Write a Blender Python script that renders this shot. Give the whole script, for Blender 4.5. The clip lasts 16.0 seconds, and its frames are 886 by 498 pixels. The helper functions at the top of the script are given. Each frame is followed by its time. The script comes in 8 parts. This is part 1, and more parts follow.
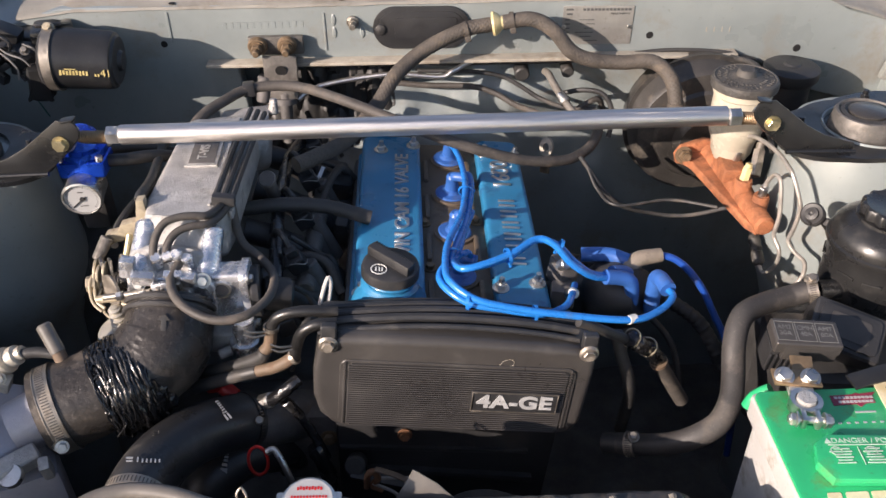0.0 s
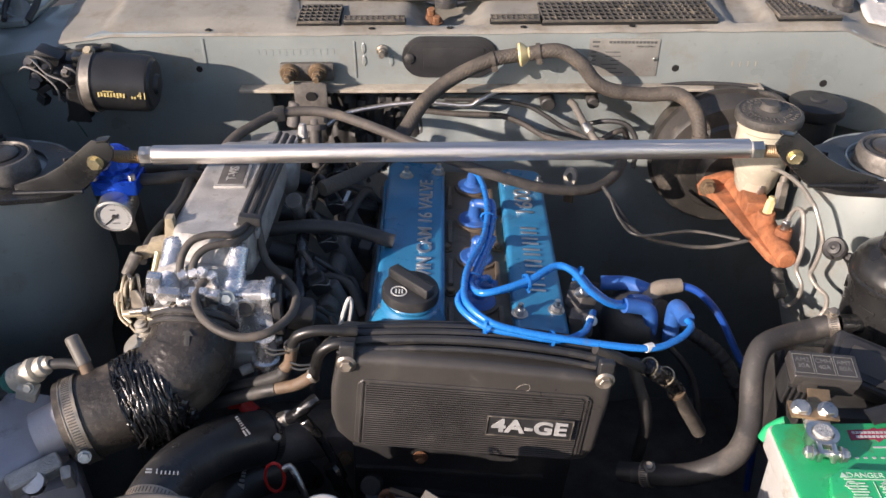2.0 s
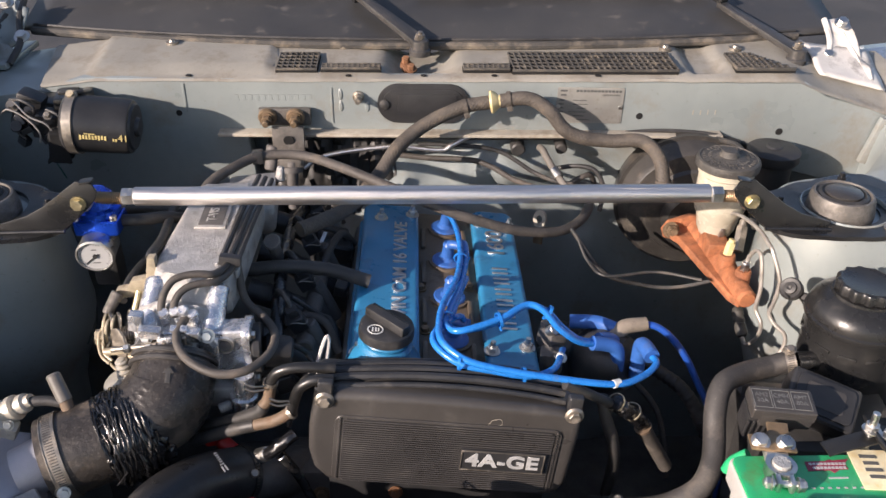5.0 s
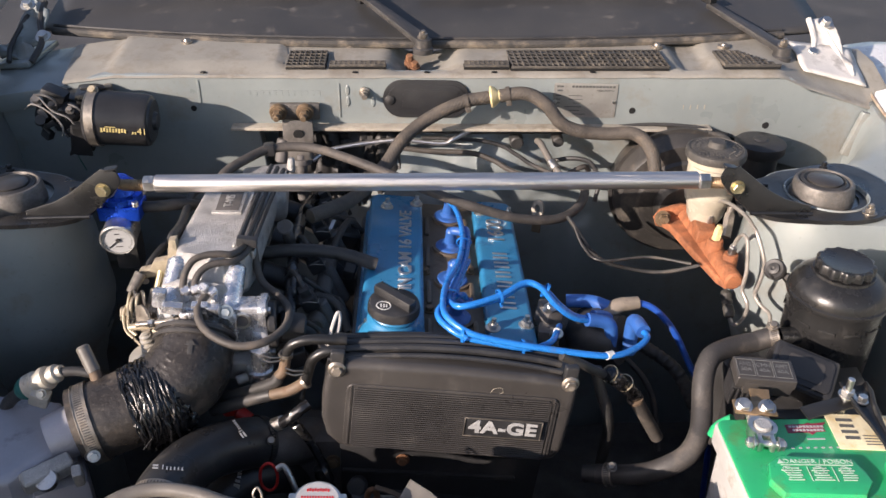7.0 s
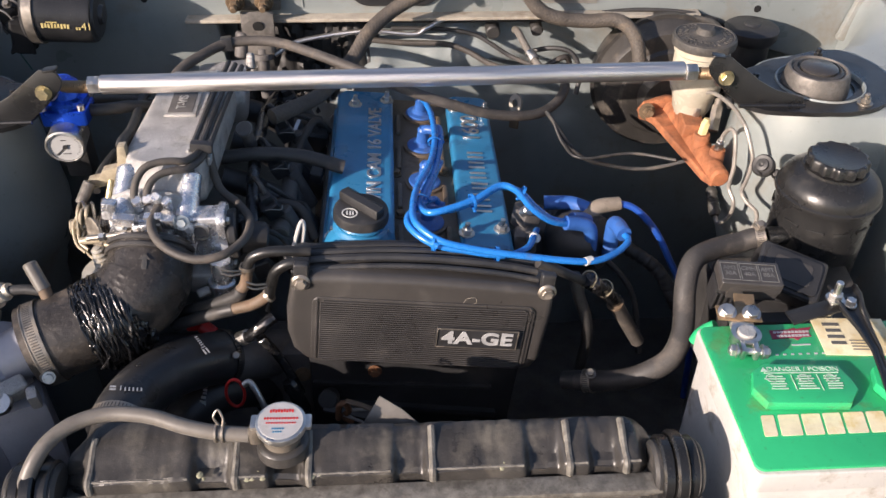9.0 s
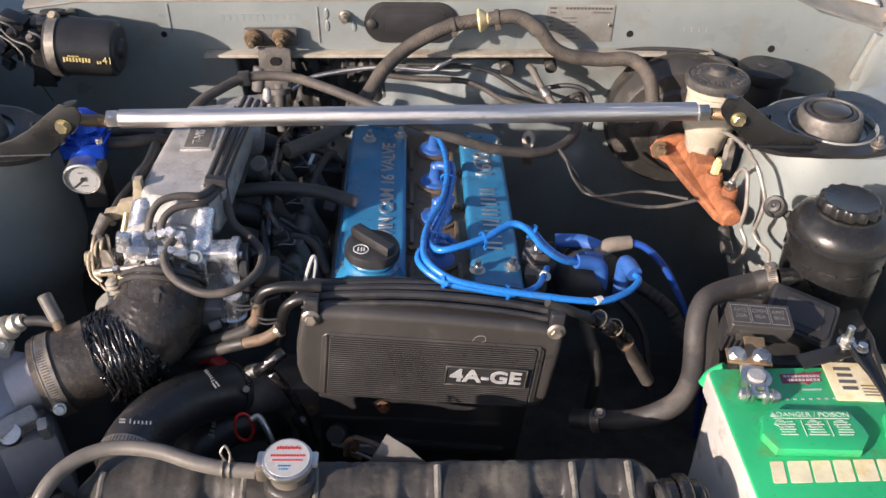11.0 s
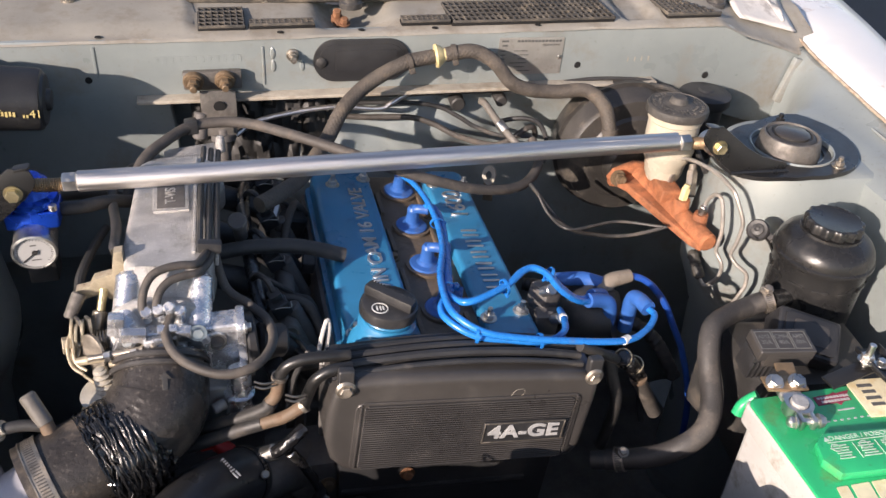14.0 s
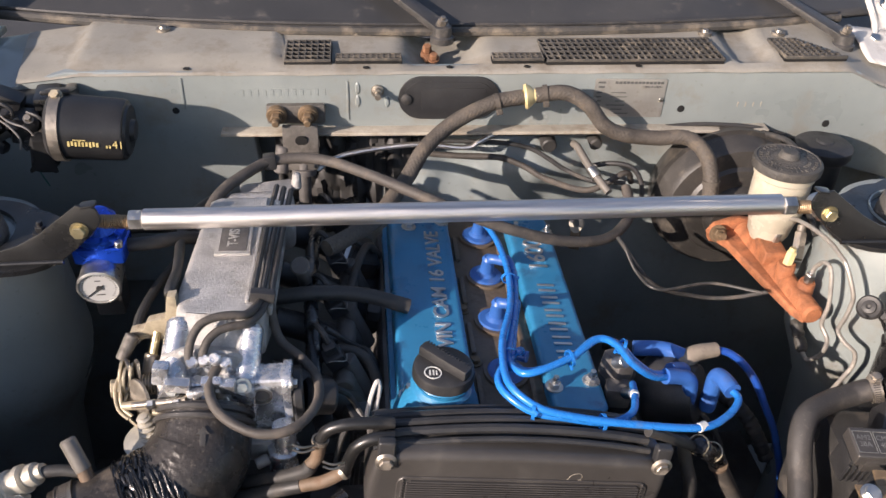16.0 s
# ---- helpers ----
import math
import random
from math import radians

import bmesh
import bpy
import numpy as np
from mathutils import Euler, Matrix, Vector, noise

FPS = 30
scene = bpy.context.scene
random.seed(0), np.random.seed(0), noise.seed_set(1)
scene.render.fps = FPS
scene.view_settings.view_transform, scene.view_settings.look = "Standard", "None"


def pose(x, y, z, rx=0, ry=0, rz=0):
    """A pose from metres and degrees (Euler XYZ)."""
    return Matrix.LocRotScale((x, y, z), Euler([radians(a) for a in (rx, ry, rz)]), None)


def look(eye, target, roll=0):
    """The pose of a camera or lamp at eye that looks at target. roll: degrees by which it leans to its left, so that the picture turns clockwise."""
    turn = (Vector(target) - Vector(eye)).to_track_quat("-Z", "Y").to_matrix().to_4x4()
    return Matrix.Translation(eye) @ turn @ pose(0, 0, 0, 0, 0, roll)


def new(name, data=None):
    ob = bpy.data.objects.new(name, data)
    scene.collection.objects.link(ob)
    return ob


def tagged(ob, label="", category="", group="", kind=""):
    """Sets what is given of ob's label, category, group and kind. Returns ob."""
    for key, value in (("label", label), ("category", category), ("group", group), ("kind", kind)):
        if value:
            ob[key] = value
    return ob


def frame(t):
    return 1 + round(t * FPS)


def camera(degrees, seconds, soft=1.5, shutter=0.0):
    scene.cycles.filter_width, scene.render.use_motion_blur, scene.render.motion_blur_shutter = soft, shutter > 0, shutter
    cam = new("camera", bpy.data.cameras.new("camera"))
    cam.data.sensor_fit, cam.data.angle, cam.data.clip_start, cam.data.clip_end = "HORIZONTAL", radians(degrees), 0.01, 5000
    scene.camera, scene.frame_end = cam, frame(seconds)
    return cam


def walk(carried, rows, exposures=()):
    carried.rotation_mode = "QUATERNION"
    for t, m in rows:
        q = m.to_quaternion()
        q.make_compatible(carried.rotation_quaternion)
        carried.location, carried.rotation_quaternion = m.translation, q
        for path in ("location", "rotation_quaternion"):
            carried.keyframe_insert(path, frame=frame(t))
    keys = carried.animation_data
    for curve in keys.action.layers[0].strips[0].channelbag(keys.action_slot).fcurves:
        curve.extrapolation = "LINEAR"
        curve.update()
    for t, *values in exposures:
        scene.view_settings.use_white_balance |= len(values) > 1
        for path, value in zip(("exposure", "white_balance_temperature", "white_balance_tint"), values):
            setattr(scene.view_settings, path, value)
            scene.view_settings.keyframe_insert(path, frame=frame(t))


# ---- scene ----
cam = camera(54.7, 16.0)
PATH = [
    (0, (-0.006, 0.04, 1.343), (0.05, 1.646, 0.153), -0.7),
    (0.5, (-0.003, 0.033, 1.356), (-0.041, 1.672, 0.211), -1.2),
    (1, (-0.013, 0.028, 1.365), (-0.064, 1.689, 0.252), -1.2),
    (1.5, (-0.011, 0.028, 1.343), (-0.059, 1.681, 0.218), -1.1),
    (2, (0.004, 0.026, 1.345), (-0.009, 1.675, 0.213), -0.7),
    (2.5, (0.007, 0.036, 1.34), (0.023, 1.691, 0.216), -0.6),
    (3, (0.004, 0.025, 1.346), (0.032, 1.69, 0.238), -0.6),
    (3.5, (0.001, 0.034, 1.337), (0.056, 1.7, 0.232), -0.2),
    (4, (0.0, 0.026, 1.345), (0.083, 1.702, 0.256), 0.8),
    (4.5, (0.001, 0.024, 1.356), (0.058, 1.706, 0.276), 0.5),
    (5, (-0.003, -0.002, 1.362), (0.058, 1.698, 0.311), 0.8),
    (5.2, (-0.015, -0.028, 1.36), (0.062, 1.677, 0.318), 1.1),
    (7.3, (-0.008, -0.069, 1.372), (0.048, 1.644, 0.341), 0.5),
    (7.5, (0.0, -0.051, 1.379), (0.026, 1.665, 0.353), 0.1),
    (8, (0.004, -0.019, 1.376), (0.027, 1.648, 0.27), -0.5),
    (8.5, (0.015, -0.017, 1.366), (0.071, 1.583, 0.167), -0.6),
    (9, (0.01, -0.015, 1.35), (0.099, 1.548, 0.105), 0.3),
    (9.5, (0.026, -0.013, 1.363), (0.1, 1.581, 0.157), -0.6),
    (9.7, (0.027, -0.02, 1.368), (0.094, 1.581, 0.17), -0.7),
    (11.8, (-0.021, 0.015, 1.358), (0.053, 1.619, 0.165), 1.4),
    (12, (-0.056, 0.033, 1.36), (0.101, 1.637, 0.176), 2.1),
    (12.5, (-0.137, 0.061, 1.355), (0.205, 1.655, 0.196), 3.3),
    (13, (-0.164, 0.07, 1.348), (0.263, 1.647, 0.195), 4.3),
    (13.5, (-0.172, 0.07, 1.354), (0.268, 1.652, 0.212), 4.4),
    (14, (-0.173, 0.071, 1.353), (0.281, 1.647, 0.209), 4.3),
    (14.5, (-0.151, 0.094, 1.347), (0.286, 1.66, 0.182), 4.3),
    (15, (-0.119, 0.108, 1.355), (0.27, 1.704, 0.214), 3.6),
    (15.5, (-0.12, 0.108, 1.359), (0.19, 1.727, 0.228), 3.0),
    (16, (-0.105, 0.132, 1.367), (0.072, 1.766, 0.227), 2.1),
]
walk(cam, [(t, look(eye, target, roll)) for t, eye, target, roll in PATH], [(0.0, 0.76, 6700, 20.0), (16.0, 0.76, 6700, 20.0)])

# ---- light ----
world = bpy.data.worlds.new("world")
scene.world = world
world.use_nodes = True
SUN_WAY = Vector((1.4, 1.0, -0.66)).normalized()
sky = world.node_tree.nodes.new("ShaderNodeTexSky")
sky.sky_type, sky.sun_disc = "NISHITA", False
sky.sun_elevation = math.asin(-SUN_WAY.z)
sky.sun_rotation = math.atan2(-SUN_WAY.x, -SUN_WAY.y)
world.node_tree.links.new(sky.outputs[0], world.node_tree.nodes["Background"].inputs[0])
world.node_tree.nodes["Background"].inputs[1].default_value = 0.11
sun = new("sun", bpy.data.lights.new("sun", "SUN"))
sun.data.energy, sun.data.angle, sun.data.color = 4.7, radians(0.55), (1.0, 0.91, 0.79)
sun.matrix_world = look(tuple(-SUN_WAY * 5), (0, 0, 0))


# ---- materials ----
def material(name, colour, rough=0.5, metal=0.0, var=0.2, scale=25.0, dirt=None, amount=0.35, dirt_scale=9.0,
             bump=0.12, bump_scale=260.0, coat=0.0, rough_var=0.12, stretch=None, pieces=0.0, specks=0.0, speck_colour=(0.30, 0.27, 0.23), speck_scale=420.0):
    m = bpy.data.materials.new(name)
    m.use_nodes = True
    nt = m.node_tree
    n, l = nt.nodes, nt.links
    p = n["Principled BSDF"]
    p.inputs["Metallic"].default_value = metal
    if coat:
        p.inputs["Coat Weight"].default_value, p.inputs["Coat Roughness"].default_value = coat, 0.12
    tc = n.new("ShaderNodeTexCoord")
    place = tc.outputs["Object"]
    if stretch:
        mp = n.new("ShaderNodeMapping")
        mp.inputs["Scale"].default_value = stretch
        l.new(place, mp.inputs[0])
        place = mp.outputs[0]

    def cloud(sc, detail=4.0, rgh=0.6):
        t = n.new("ShaderNodeTexNoise")
        t.inputs["Scale"].default_value, t.inputs["Detail"].default_value, t.inputs["Roughness"].default_value = sc, detail, rgh
        l.new(place, t.inputs["Vector"])
        return t.outputs["Fac"]

    def ramp(src, lo, hi, a, b):
        r = n.new("ShaderNodeMapRange")
        r.inputs["From Min"].default_value, r.inputs["From Max"].default_value = lo, hi
        r.inputs["To Min"].default_value, r.inputs["To Max"].default_value = a, b
        l.new(src, r.inputs["Value"])
        return r.outputs[0]

    def mix(fac, a, b, kind="MIX"):
        x = n.new("ShaderNodeMix")
        x.data_type, x.blend_type = "RGBA", kind
        l.new(fac, x.inputs[0])
        for socket, v in ((x.inputs[6], a), (x.inputs[7], b)):
            if isinstance(v, tuple):
                socket.default_value = (*v, 1)
            else:
                l.new(v, socket)
        return x.outputs[2]

    big, fine = cloud(scale), cloud(scale * 9, 3)
    dark = tuple(c * (1 - var) for c in colour)
    lite = tuple(min(1, c * (1 + var)) for c in colour)
    c = mix(ramp(big, 0.32, 0.68, 0, 1), dark, lite)
    c = mix(ramp(fine, 0.45, 0.75, 0, var * 0.7), c, tuple(v * 0.55 for v in colour))
    if pieces:
        info = n.new("ShaderNodeObjectInfo")
        c = mix(ramp(info.outputs["Random"], 0, 1, 0, pieces), c, tuple(v * 0.5 for v in colour))
    rr = ramp(big, 0.3, 0.7, max(0.03, rough - rough_var), min(1, rough + rough_var))
    if dirt:
        d = ramp(cloud(dirt_scale, 8, 0.68), 0.62 - amount * 0.3, 0.72, 0, 0.9)
        c = mix(d, c, dirt)
        mm = n.new("ShaderNodeMath")
        mm.operation = "MULTIPLY_ADD"
        l.new(d, mm.inputs[0])
        mm.inputs[1].default_value = 0.3
        l.new(rr, mm.inputs[2])
        rr = mm.outputs[0]
        if metal:
            l.new(ramp(d, 0, 1, metal, metal * 0.2), p.inputs["Metallic"])
    if specks:
        s = ramp(cloud(speck_scale, 2, 0.5), 0.68 - 0.12 * specks, 0.80, 0, 0.40)
        c = mix(s, c, speck_colour)
    l.new(c, p.inputs["Base Color"])
    l.new(rr, p.inputs["Roughness"])
    if bump:
        b = n.new("ShaderNodeBump")
        b.inputs["Strength"].default_value, b.inputs["Distance"].default_value = bump, 0.002
        l.new(cloud(bump_scale, 5, 0.7), b.inputs["Height"])
        l.new(b.outputs[0], p.inputs["Normal"])
    return m


M_PAINT = material("grey_green_paint", (0.228, 0.255, 0.250), 0.36, 0, 0.10, 7, (0.20, 0.175, 0.14), 0.26, 9, 0.05, 45, 0.4, specks=0.25, speck_colour=(0.13, 0.12, 0.10), speck_scale=160)
M_COWL = material("dusty_cowl_paint", (0.258, 0.244, 0.210), 0.62, 0, 0.16, 9, (0.17, 0.14, 0.105), 0.4, 14, 0.12, 120, specks=0.5, speck_colour=(0.12, 0.10, 0.08), speck_scale=260)
M_LIP = material("dusty_flange", (0.37, 0.335, 0.275), 0.7, 0, 0.2, 20, (0.20, 0.16, 0.115), 0.4, 25, 0.12, 160, specks=0.5, speck_colour=(0.13, 0.10, 0.08), speck_scale=300)
M_WHITE = material("white_car_paint", (0.70, 0.69, 0.67), 0.35, 0, 0.05, 5, (0.35, 0.2, 0.1), 0.02, 14, 0.02, 80, 0.4)
M_HINGE = material("chipped_white_paint", (0.62, 0.595, 0.555), 0.55, 0, 0.15, 14, (0.12, 0.10, 0.085), 0.42, 22, 0.25, 90)
M_BLACKPANEL = material("satin_black_panel", (0.045, 0.044, 0.043), 0.5, 0, 0.2, 6, (0.12, 0.11, 0.10), 0.12, 30, 0.06, 300)
M_SEAL = material("weathered_rubber_seal", (0.05, 0.047, 0.043), 0.75, 0, 0.3, 20, (0.24, 0.2, 0.15), 0.45, 25, 0.2, 150)
M_PLASTIC = material("black_plastic", (0.028, 0.028, 0.029), 0.40, 0, 0.25, 20, (0.075, 0.068, 0.06), 0.18, 18, 0.14, 420, specks=0.35, speck_colour=(0.10, 0.09, 0.08), speck_scale=500)
M_COVER = material("timing_cover_plastic", (0.053, 0.049, 0.046), 0.35, 0, 0.2, 12, (0.075, 0.069, 0.062), 0.22, 24, 0.10, 420, specks=0.15, speck_colour=(0.10, 0.092, 0.083), speck_scale=700)
M_RUBBER = material("black_rubber", (0.036, 0.035, 0.034), 0.5, 0, 0.3, 25, (0.10, 0.085, 0.07), 0.25, 28, 0.2, 340, specks=0.4, speck_colour=(0.12, 0.105, 0.09), speck_scale=450)
M_HOSE = material("faded_rubber_hose", (0.066, 0.058, 0.051), 0.62, 0, 0.3, 30, (0.15, 0.125, 0.10), 0.3, 40, 0.3, 420, specks=0.5, speck_colour=(0.20, 0.17, 0.14), speck_scale=520)
M_BIGHOSE = material("big_rubber_hose", (0.046, 0.043, 0.041), 0.55, 0, 0.28, 18, (0.13, 0.112, 0.095), 0.26, 22, 0.2, 300, specks=0.45, speck_colour=(0.17, 0.15, 0.13), speck_scale=420)
M_SILICONE = material("black_silicone_hose", (0.030, 0.030, 0.031), 0.36, 0, 0.2, 18, (0.11, 0.10, 0.085), 0.34, 18, 0.08, 300, specks=0.3, speck_colour=(0.13, 0.12, 0.10))
M_BLUE = material("blue_cam_cover_paint", (0.022, 0.20, 0.385), 0.34, 0.0, 0.14, 16, (0.02, 0.07, 0.17), 0.16, 24, 0.22, 520, 0.3, specks=0.2, speck_colour=(0.03, 0.08, 0.16))
M_WIRE = material("blue_silicone_lead", (0.012, 0.185, 0.58), 0.28, 0, 0.10, 30, (0.05, 0.16, 0.42), 0.12, 40, 0.05, 300, 0.2)
M_BOOT = material("blue_plug_boot", (0.030, 0.115, 0.37), 0.42, 0, 0.18, 30, (0.08, 0.11, 0.2), 0.22, 40, 0.08, 300)
# darker copy of the lead blue, with the coil lead's shade in it
M_COILLEAD = material("shaded_blue_coil_lead", (0.014, 0.075, 0.36), 0.40, 0, 0.15, 30, (0.06, 0.08, 0.16), 0.2, 40, 0.08, 300)
M_ELBOW = material("worn_intake_rubber", (0.040, 0.035, 0.031), 0.32, 0, 0.35, 22, (0.17, 0.135, 0.10), 0.28, 20, 0.45, 150, specks=0.7, speck_colour=(0.22, 0.195, 0.165), speck_scale=260)
M_BLUEANOD = material("blue_anodised_metal", (0.012, 0.085, 0.62), 0.28, 0.75, 0.1, 30, None, 0, 0, 0.03, 300)
M_ALU = material("brushed_aluminium", (0.74, 0.70, 0.665), 0.40, 1.0, 0.12, 22, (0.45, 0.42, 0.39), 0.10, 35, 0.14, 420, 0, 0.10, (0.25, 9, 9))
M_CAST = material("cast_aluminium", (0.50, 0.487, 0.465), 0.50, 0.65, 0.18, 40, (0.22, 0.20, 0.17), 0.26, 35, 0.85, 480, specks=0.8, speck_colour=(0.78, 0.77, 0.75), speck_scale=330)
M_BRIGHT = material("bright_machined_aluminium", (0.72, 0.73, 0.75), 0.26, 0.85, 0.18, 60, (0.20, 0.19, 0.18), 0.34, 60, 0.28, 420, specks=0.3, speck_colour=(0.2, 0.19, 0.18))
M_STEEL = material("zinc_steel", (0.62, 0.61, 0.58), 0.36, 1.0, 0.15, 60, (0.25, 0.21, 0.17), 0.2, 80, 0.1, 400)
M_GOLD = material("yellow_zinc_plate", (0.55, 0.47, 0.28), 0.38, 0.9, 0.2, 70, (0.22, 0.16, 0.10), 0.3, 80, 0.12, 400)
M_BRASS = material("dull_brass_zinc", (0.45, 0.385, 0.275), 0.50, 0.35, 0.3, 60, (0.15, 0.11, 0.07), 0.4, 60, 0.25, 300)
M_BROWN = material("rusty_bolt", (0.18, 0.125, 0.075), 0.6, 0.35, 0.3, 90, (0.10, 0.055, 0.03), 0.3, 90, 0.3, 300)
M_RUSTPIPE = material("rusty_brown_pipe", (0.165, 0.115, 0.076), 0.65, 0.1, 0.3, 60, (0.10, 0.05, 0.03), 0.38, 60, 0.3, 300)
M_ORANGE = material("orange_flash_rust", (0.37, 0.135, 0.058), 0.72, 0.0, 0.40, 34, (0.13, 0.055, 0.032), 0.46, 42, 0.9, 240, specks=0.7, speck_colour=(0.46, 0.27, 0.15), speck_scale=300)
M_BLACKMETAL = material("gloss_black_metal", (0.015, 0.015, 0.015), 0.34, 0, 0.2, 20, (0.028, 0.026, 0.023), 0.12, 30, 0.10, 220, 0.12, specks=0.12, speck_colour=(0.07, 0.06, 0.05))
M_BOOSTER = material("aged_black_booster_paint", (0.040, 0.037, 0.034), 0.42, 0, 0.3, 14, (0.16, 0.135, 0.105), 0.3, 18, 0.2, 120, 0.3, specks=0.4, speck_colour=(0.16, 0.14, 0.12))
M_DARK = material("grimy_dark_casting", (0.115, 0.108, 0.103), 0.6, 0.1, 0.4, 18, (0.15, 0.13, 0.105), 0.3, 26, 0.5, 90, specks=0.4, speck_colour=(0.2, 0.18, 0.15), speck_scale=200)
M_VALLEY = material("oily_brown_valley", (0.135, 0.102, 0.072), 0.55, 0, 0.35, 25, (0.03, 0.026, 0.022), 0.35, 25, 0.3, 180)
M_TAPE = material("shiny_black_tape", (0.010, 0.010, 0.011), 0.26, 0, 0.1, 30, None, 0, 0, 0.35, 170, 0.5, 0.04)
M_GREEN = material("battery_green", (0.012, 0.40, 0.155), 0.36, 0, 0.10, 12, (0.11, 0.19, 0.055), 0.24, 22, 0.06, 200, 0.15, specks=0.2, speck_colour=(0.10, 0.12, 0.05), speck_scale=200)
M_CASE = material("dirty_white_plastic", (0.50, 0.487, 0.460), 0.5, 0, 0.12, 12, (0.25, 0.21, 0.155), 0.28, 24, 0.1, 200, specks=0.4, speck_colour=(0.22, 0.19, 0.14), speck_scale=220)
M_GREYPRINT = material("grey_print", (0.10, 0.10, 0.096), 0.5, 0, 0.1, 40, None, 0, 0, 0, 0)
M_CREAM = material("stained_cream_print", (0.74, 0.66, 0.45), 0.5, 0, 0.15, 35, (0.62, 0.42, 0.12), 0.35, 30, 0.03, 200)
M_PRINT = material("pale_print", (0.70, 0.70, 0.66), 0.5, 0, 0.1, 40, None, 0, 0, 0, 0)
M_GOLDPRINT = material("gold_print", (0.52, 0.42, 0.17), 0.5, 0, 0.2, 60, None, 0, 0, 0, 0)
M_RED = material("red_plastic", (0.55, 0.03, 0.025), 0.4, 0, 0.15, 40, None, 0, 0, 0.05, 200)
M_RESERVOIR = material("yellowed_translucent_plastic", (0.48, 0.44, 0.35), 0.3, 0, 0.12, 18, (0.42, 0.34, 0.22), 0.28, 20, 0.05, 200)
M_CLIP = material("yellow_plastic", (0.60, 0.49, 0.25), 0.45, 0, 0.12, 40, (0.35, 0.25, 0.12), 0.2, 50, 0.1, 200)
M_BEIGE = material("beige_rubber_boot", (0.24, 0.20, 0.155), 0.65, 0, 0.15, 40, (0.15, 0.12, 0.09), 0.25, 50, 0.1, 200)
M_LINE = material("coated_steel_line", (0.36, 0.335, 0.30), 0.40, 0.4, 0.2, 60, (0.20, 0.16, 0.12), 0.25, 60, 0.1, 300)
M_PLATE = material("stamped_aluminium_plate", (0.35, 0.34, 0.31), 0.42, 0.5, 0.12, 20, (0.18, 0.15, 0.11), 0.25, 30, 0.05, 300)
M_OVERFLOW = material("greyed_clear_hose", (0.150, 0.137, 0.120), 0.40, 0, 0.22, 20, (0.085, 0.075, 0.063), 0.32, 30, 0.1, 200)
M_TANK = material("radiator_tank_plastic", (0.042, 0.039, 0.036), 0.33, 0, 0.35, 18, (0.12, 0.108, 0.088), 0.30, 22, 0.28, 130, specks=0.3, speck_colour=(0.18, 0.16, 0.13), speck_scale=600)
M_CAPFACE = material("radiator_cap_face", (0.50, 0.49, 0.475), 0.4, 0.2, 0.08, 30, (0.30, 0.26, 0.22), 0.2, 40, 0.05, 200, specks=0.3)
M_GLASS = material("windscreen_glass", (0.012, 0.016, 0.022), 0.06, 0, 0.1, 3, None, 0, 0, 0, 0, 0.5, 0.02)
# near-black for shade painted inside holes and vents, and for the foam
M_HOLESHADE_FOAM = material("hole_shade_and_foam_black", (0.006, 0.006, 0.006), 0.9, 0, 0.1, 30, None, 0, 0, 0, 0)
M_ASPHALT = material("asphalt", (0.05, 0.05, 0.052), 0.85, 0, 0.25, 4, (0.10, 0.098, 0.095), 0.2, 90, 0.6, 130)
M_CUP = material("dusty_steel_cup", (0.165, 0.152, 0.136), 0.5, 0.45, 0.25, 30, (0.045, 0.038, 0.032), 0.5, 45, 0.3, 200, specks=0.6, speck_colour=(0.24, 0.20, 0.15), speck_scale=260)
M_GRILLE = material("dusty_black_plastic", (0.060, 0.056, 0.050), 0.65, 0, 0.3, 30, (0.2, 0.17, 0.13), 0.35, 40, 0.1, 300)
M_AFM = material("smooth_cast_aluminium", (0.40, 0.395, 0.425), 0.40, 0.25, 0.12, 14, (0.20, 0.19, 0.19), 0.18, 25, 0.25, 320)
M_PURPLE = material("red_violet_label", (0.25, 0.03, 0.06), 0.45, 0, 0.15, 40, None, 0, 0, 0, 0)
M_DIAL = material("white_dial", (0.43, 0.43, 0.42), 0.4, 0, 0.03, 40, None, 0, 0, 0, 0)
M_COPPER = material("stained_brass_strap", (0.28, 0.195, 0.115), 0.45, 0.6, 0.25, 60, (0.14, 0.09, 0.05), 0.3, 60, 0.2, 300)
M_BRAID = material("braided_hose_jacket", (0.075, 0.064, 0.053), 0.7, 0, 0.35, 40, (0.15, 0.12, 0.09), 0.35, 45, 0.3, 420, specks=0.4, speck_colour=(0.22, 0.18, 0.14), speck_scale=520)
M_BADGE = material("silver_badge_paint", (0.52, 0.52, 0.51), 0.4, 0.3, 0.12, 60, (0.3, 0.29, 0.27), 0.2, 60, 0.05, 300)
M_CLAMP = material("brownish_clamp_steel", (0.33, 0.295, 0.25), 0.40, 0.8, 0.25, 60, (0.15, 0.12, 0.09), 0.34, 60, 0.15, 400)
M_SLOT = material("slot_shadow_steel", (0.10, 0.09, 0.08), 0.6, 0.5, 0.2, 60, None, 0, 0, 0, 0)
M_RUSTY = material("rusty_tab", (0.21, 0.10, 0.05), 0.75, 0.1, 0.35, 60, (0.14, 0.06, 0.03), 0.4, 70, 0.3, 300)
M_CRUST = material("dried_coolant_crust", (0.24, 0.235, 0.16), 0.85, 0, 0.3, 90, (0.22, 0.22, 0.17), 0.4, 120, 0.5, 300)
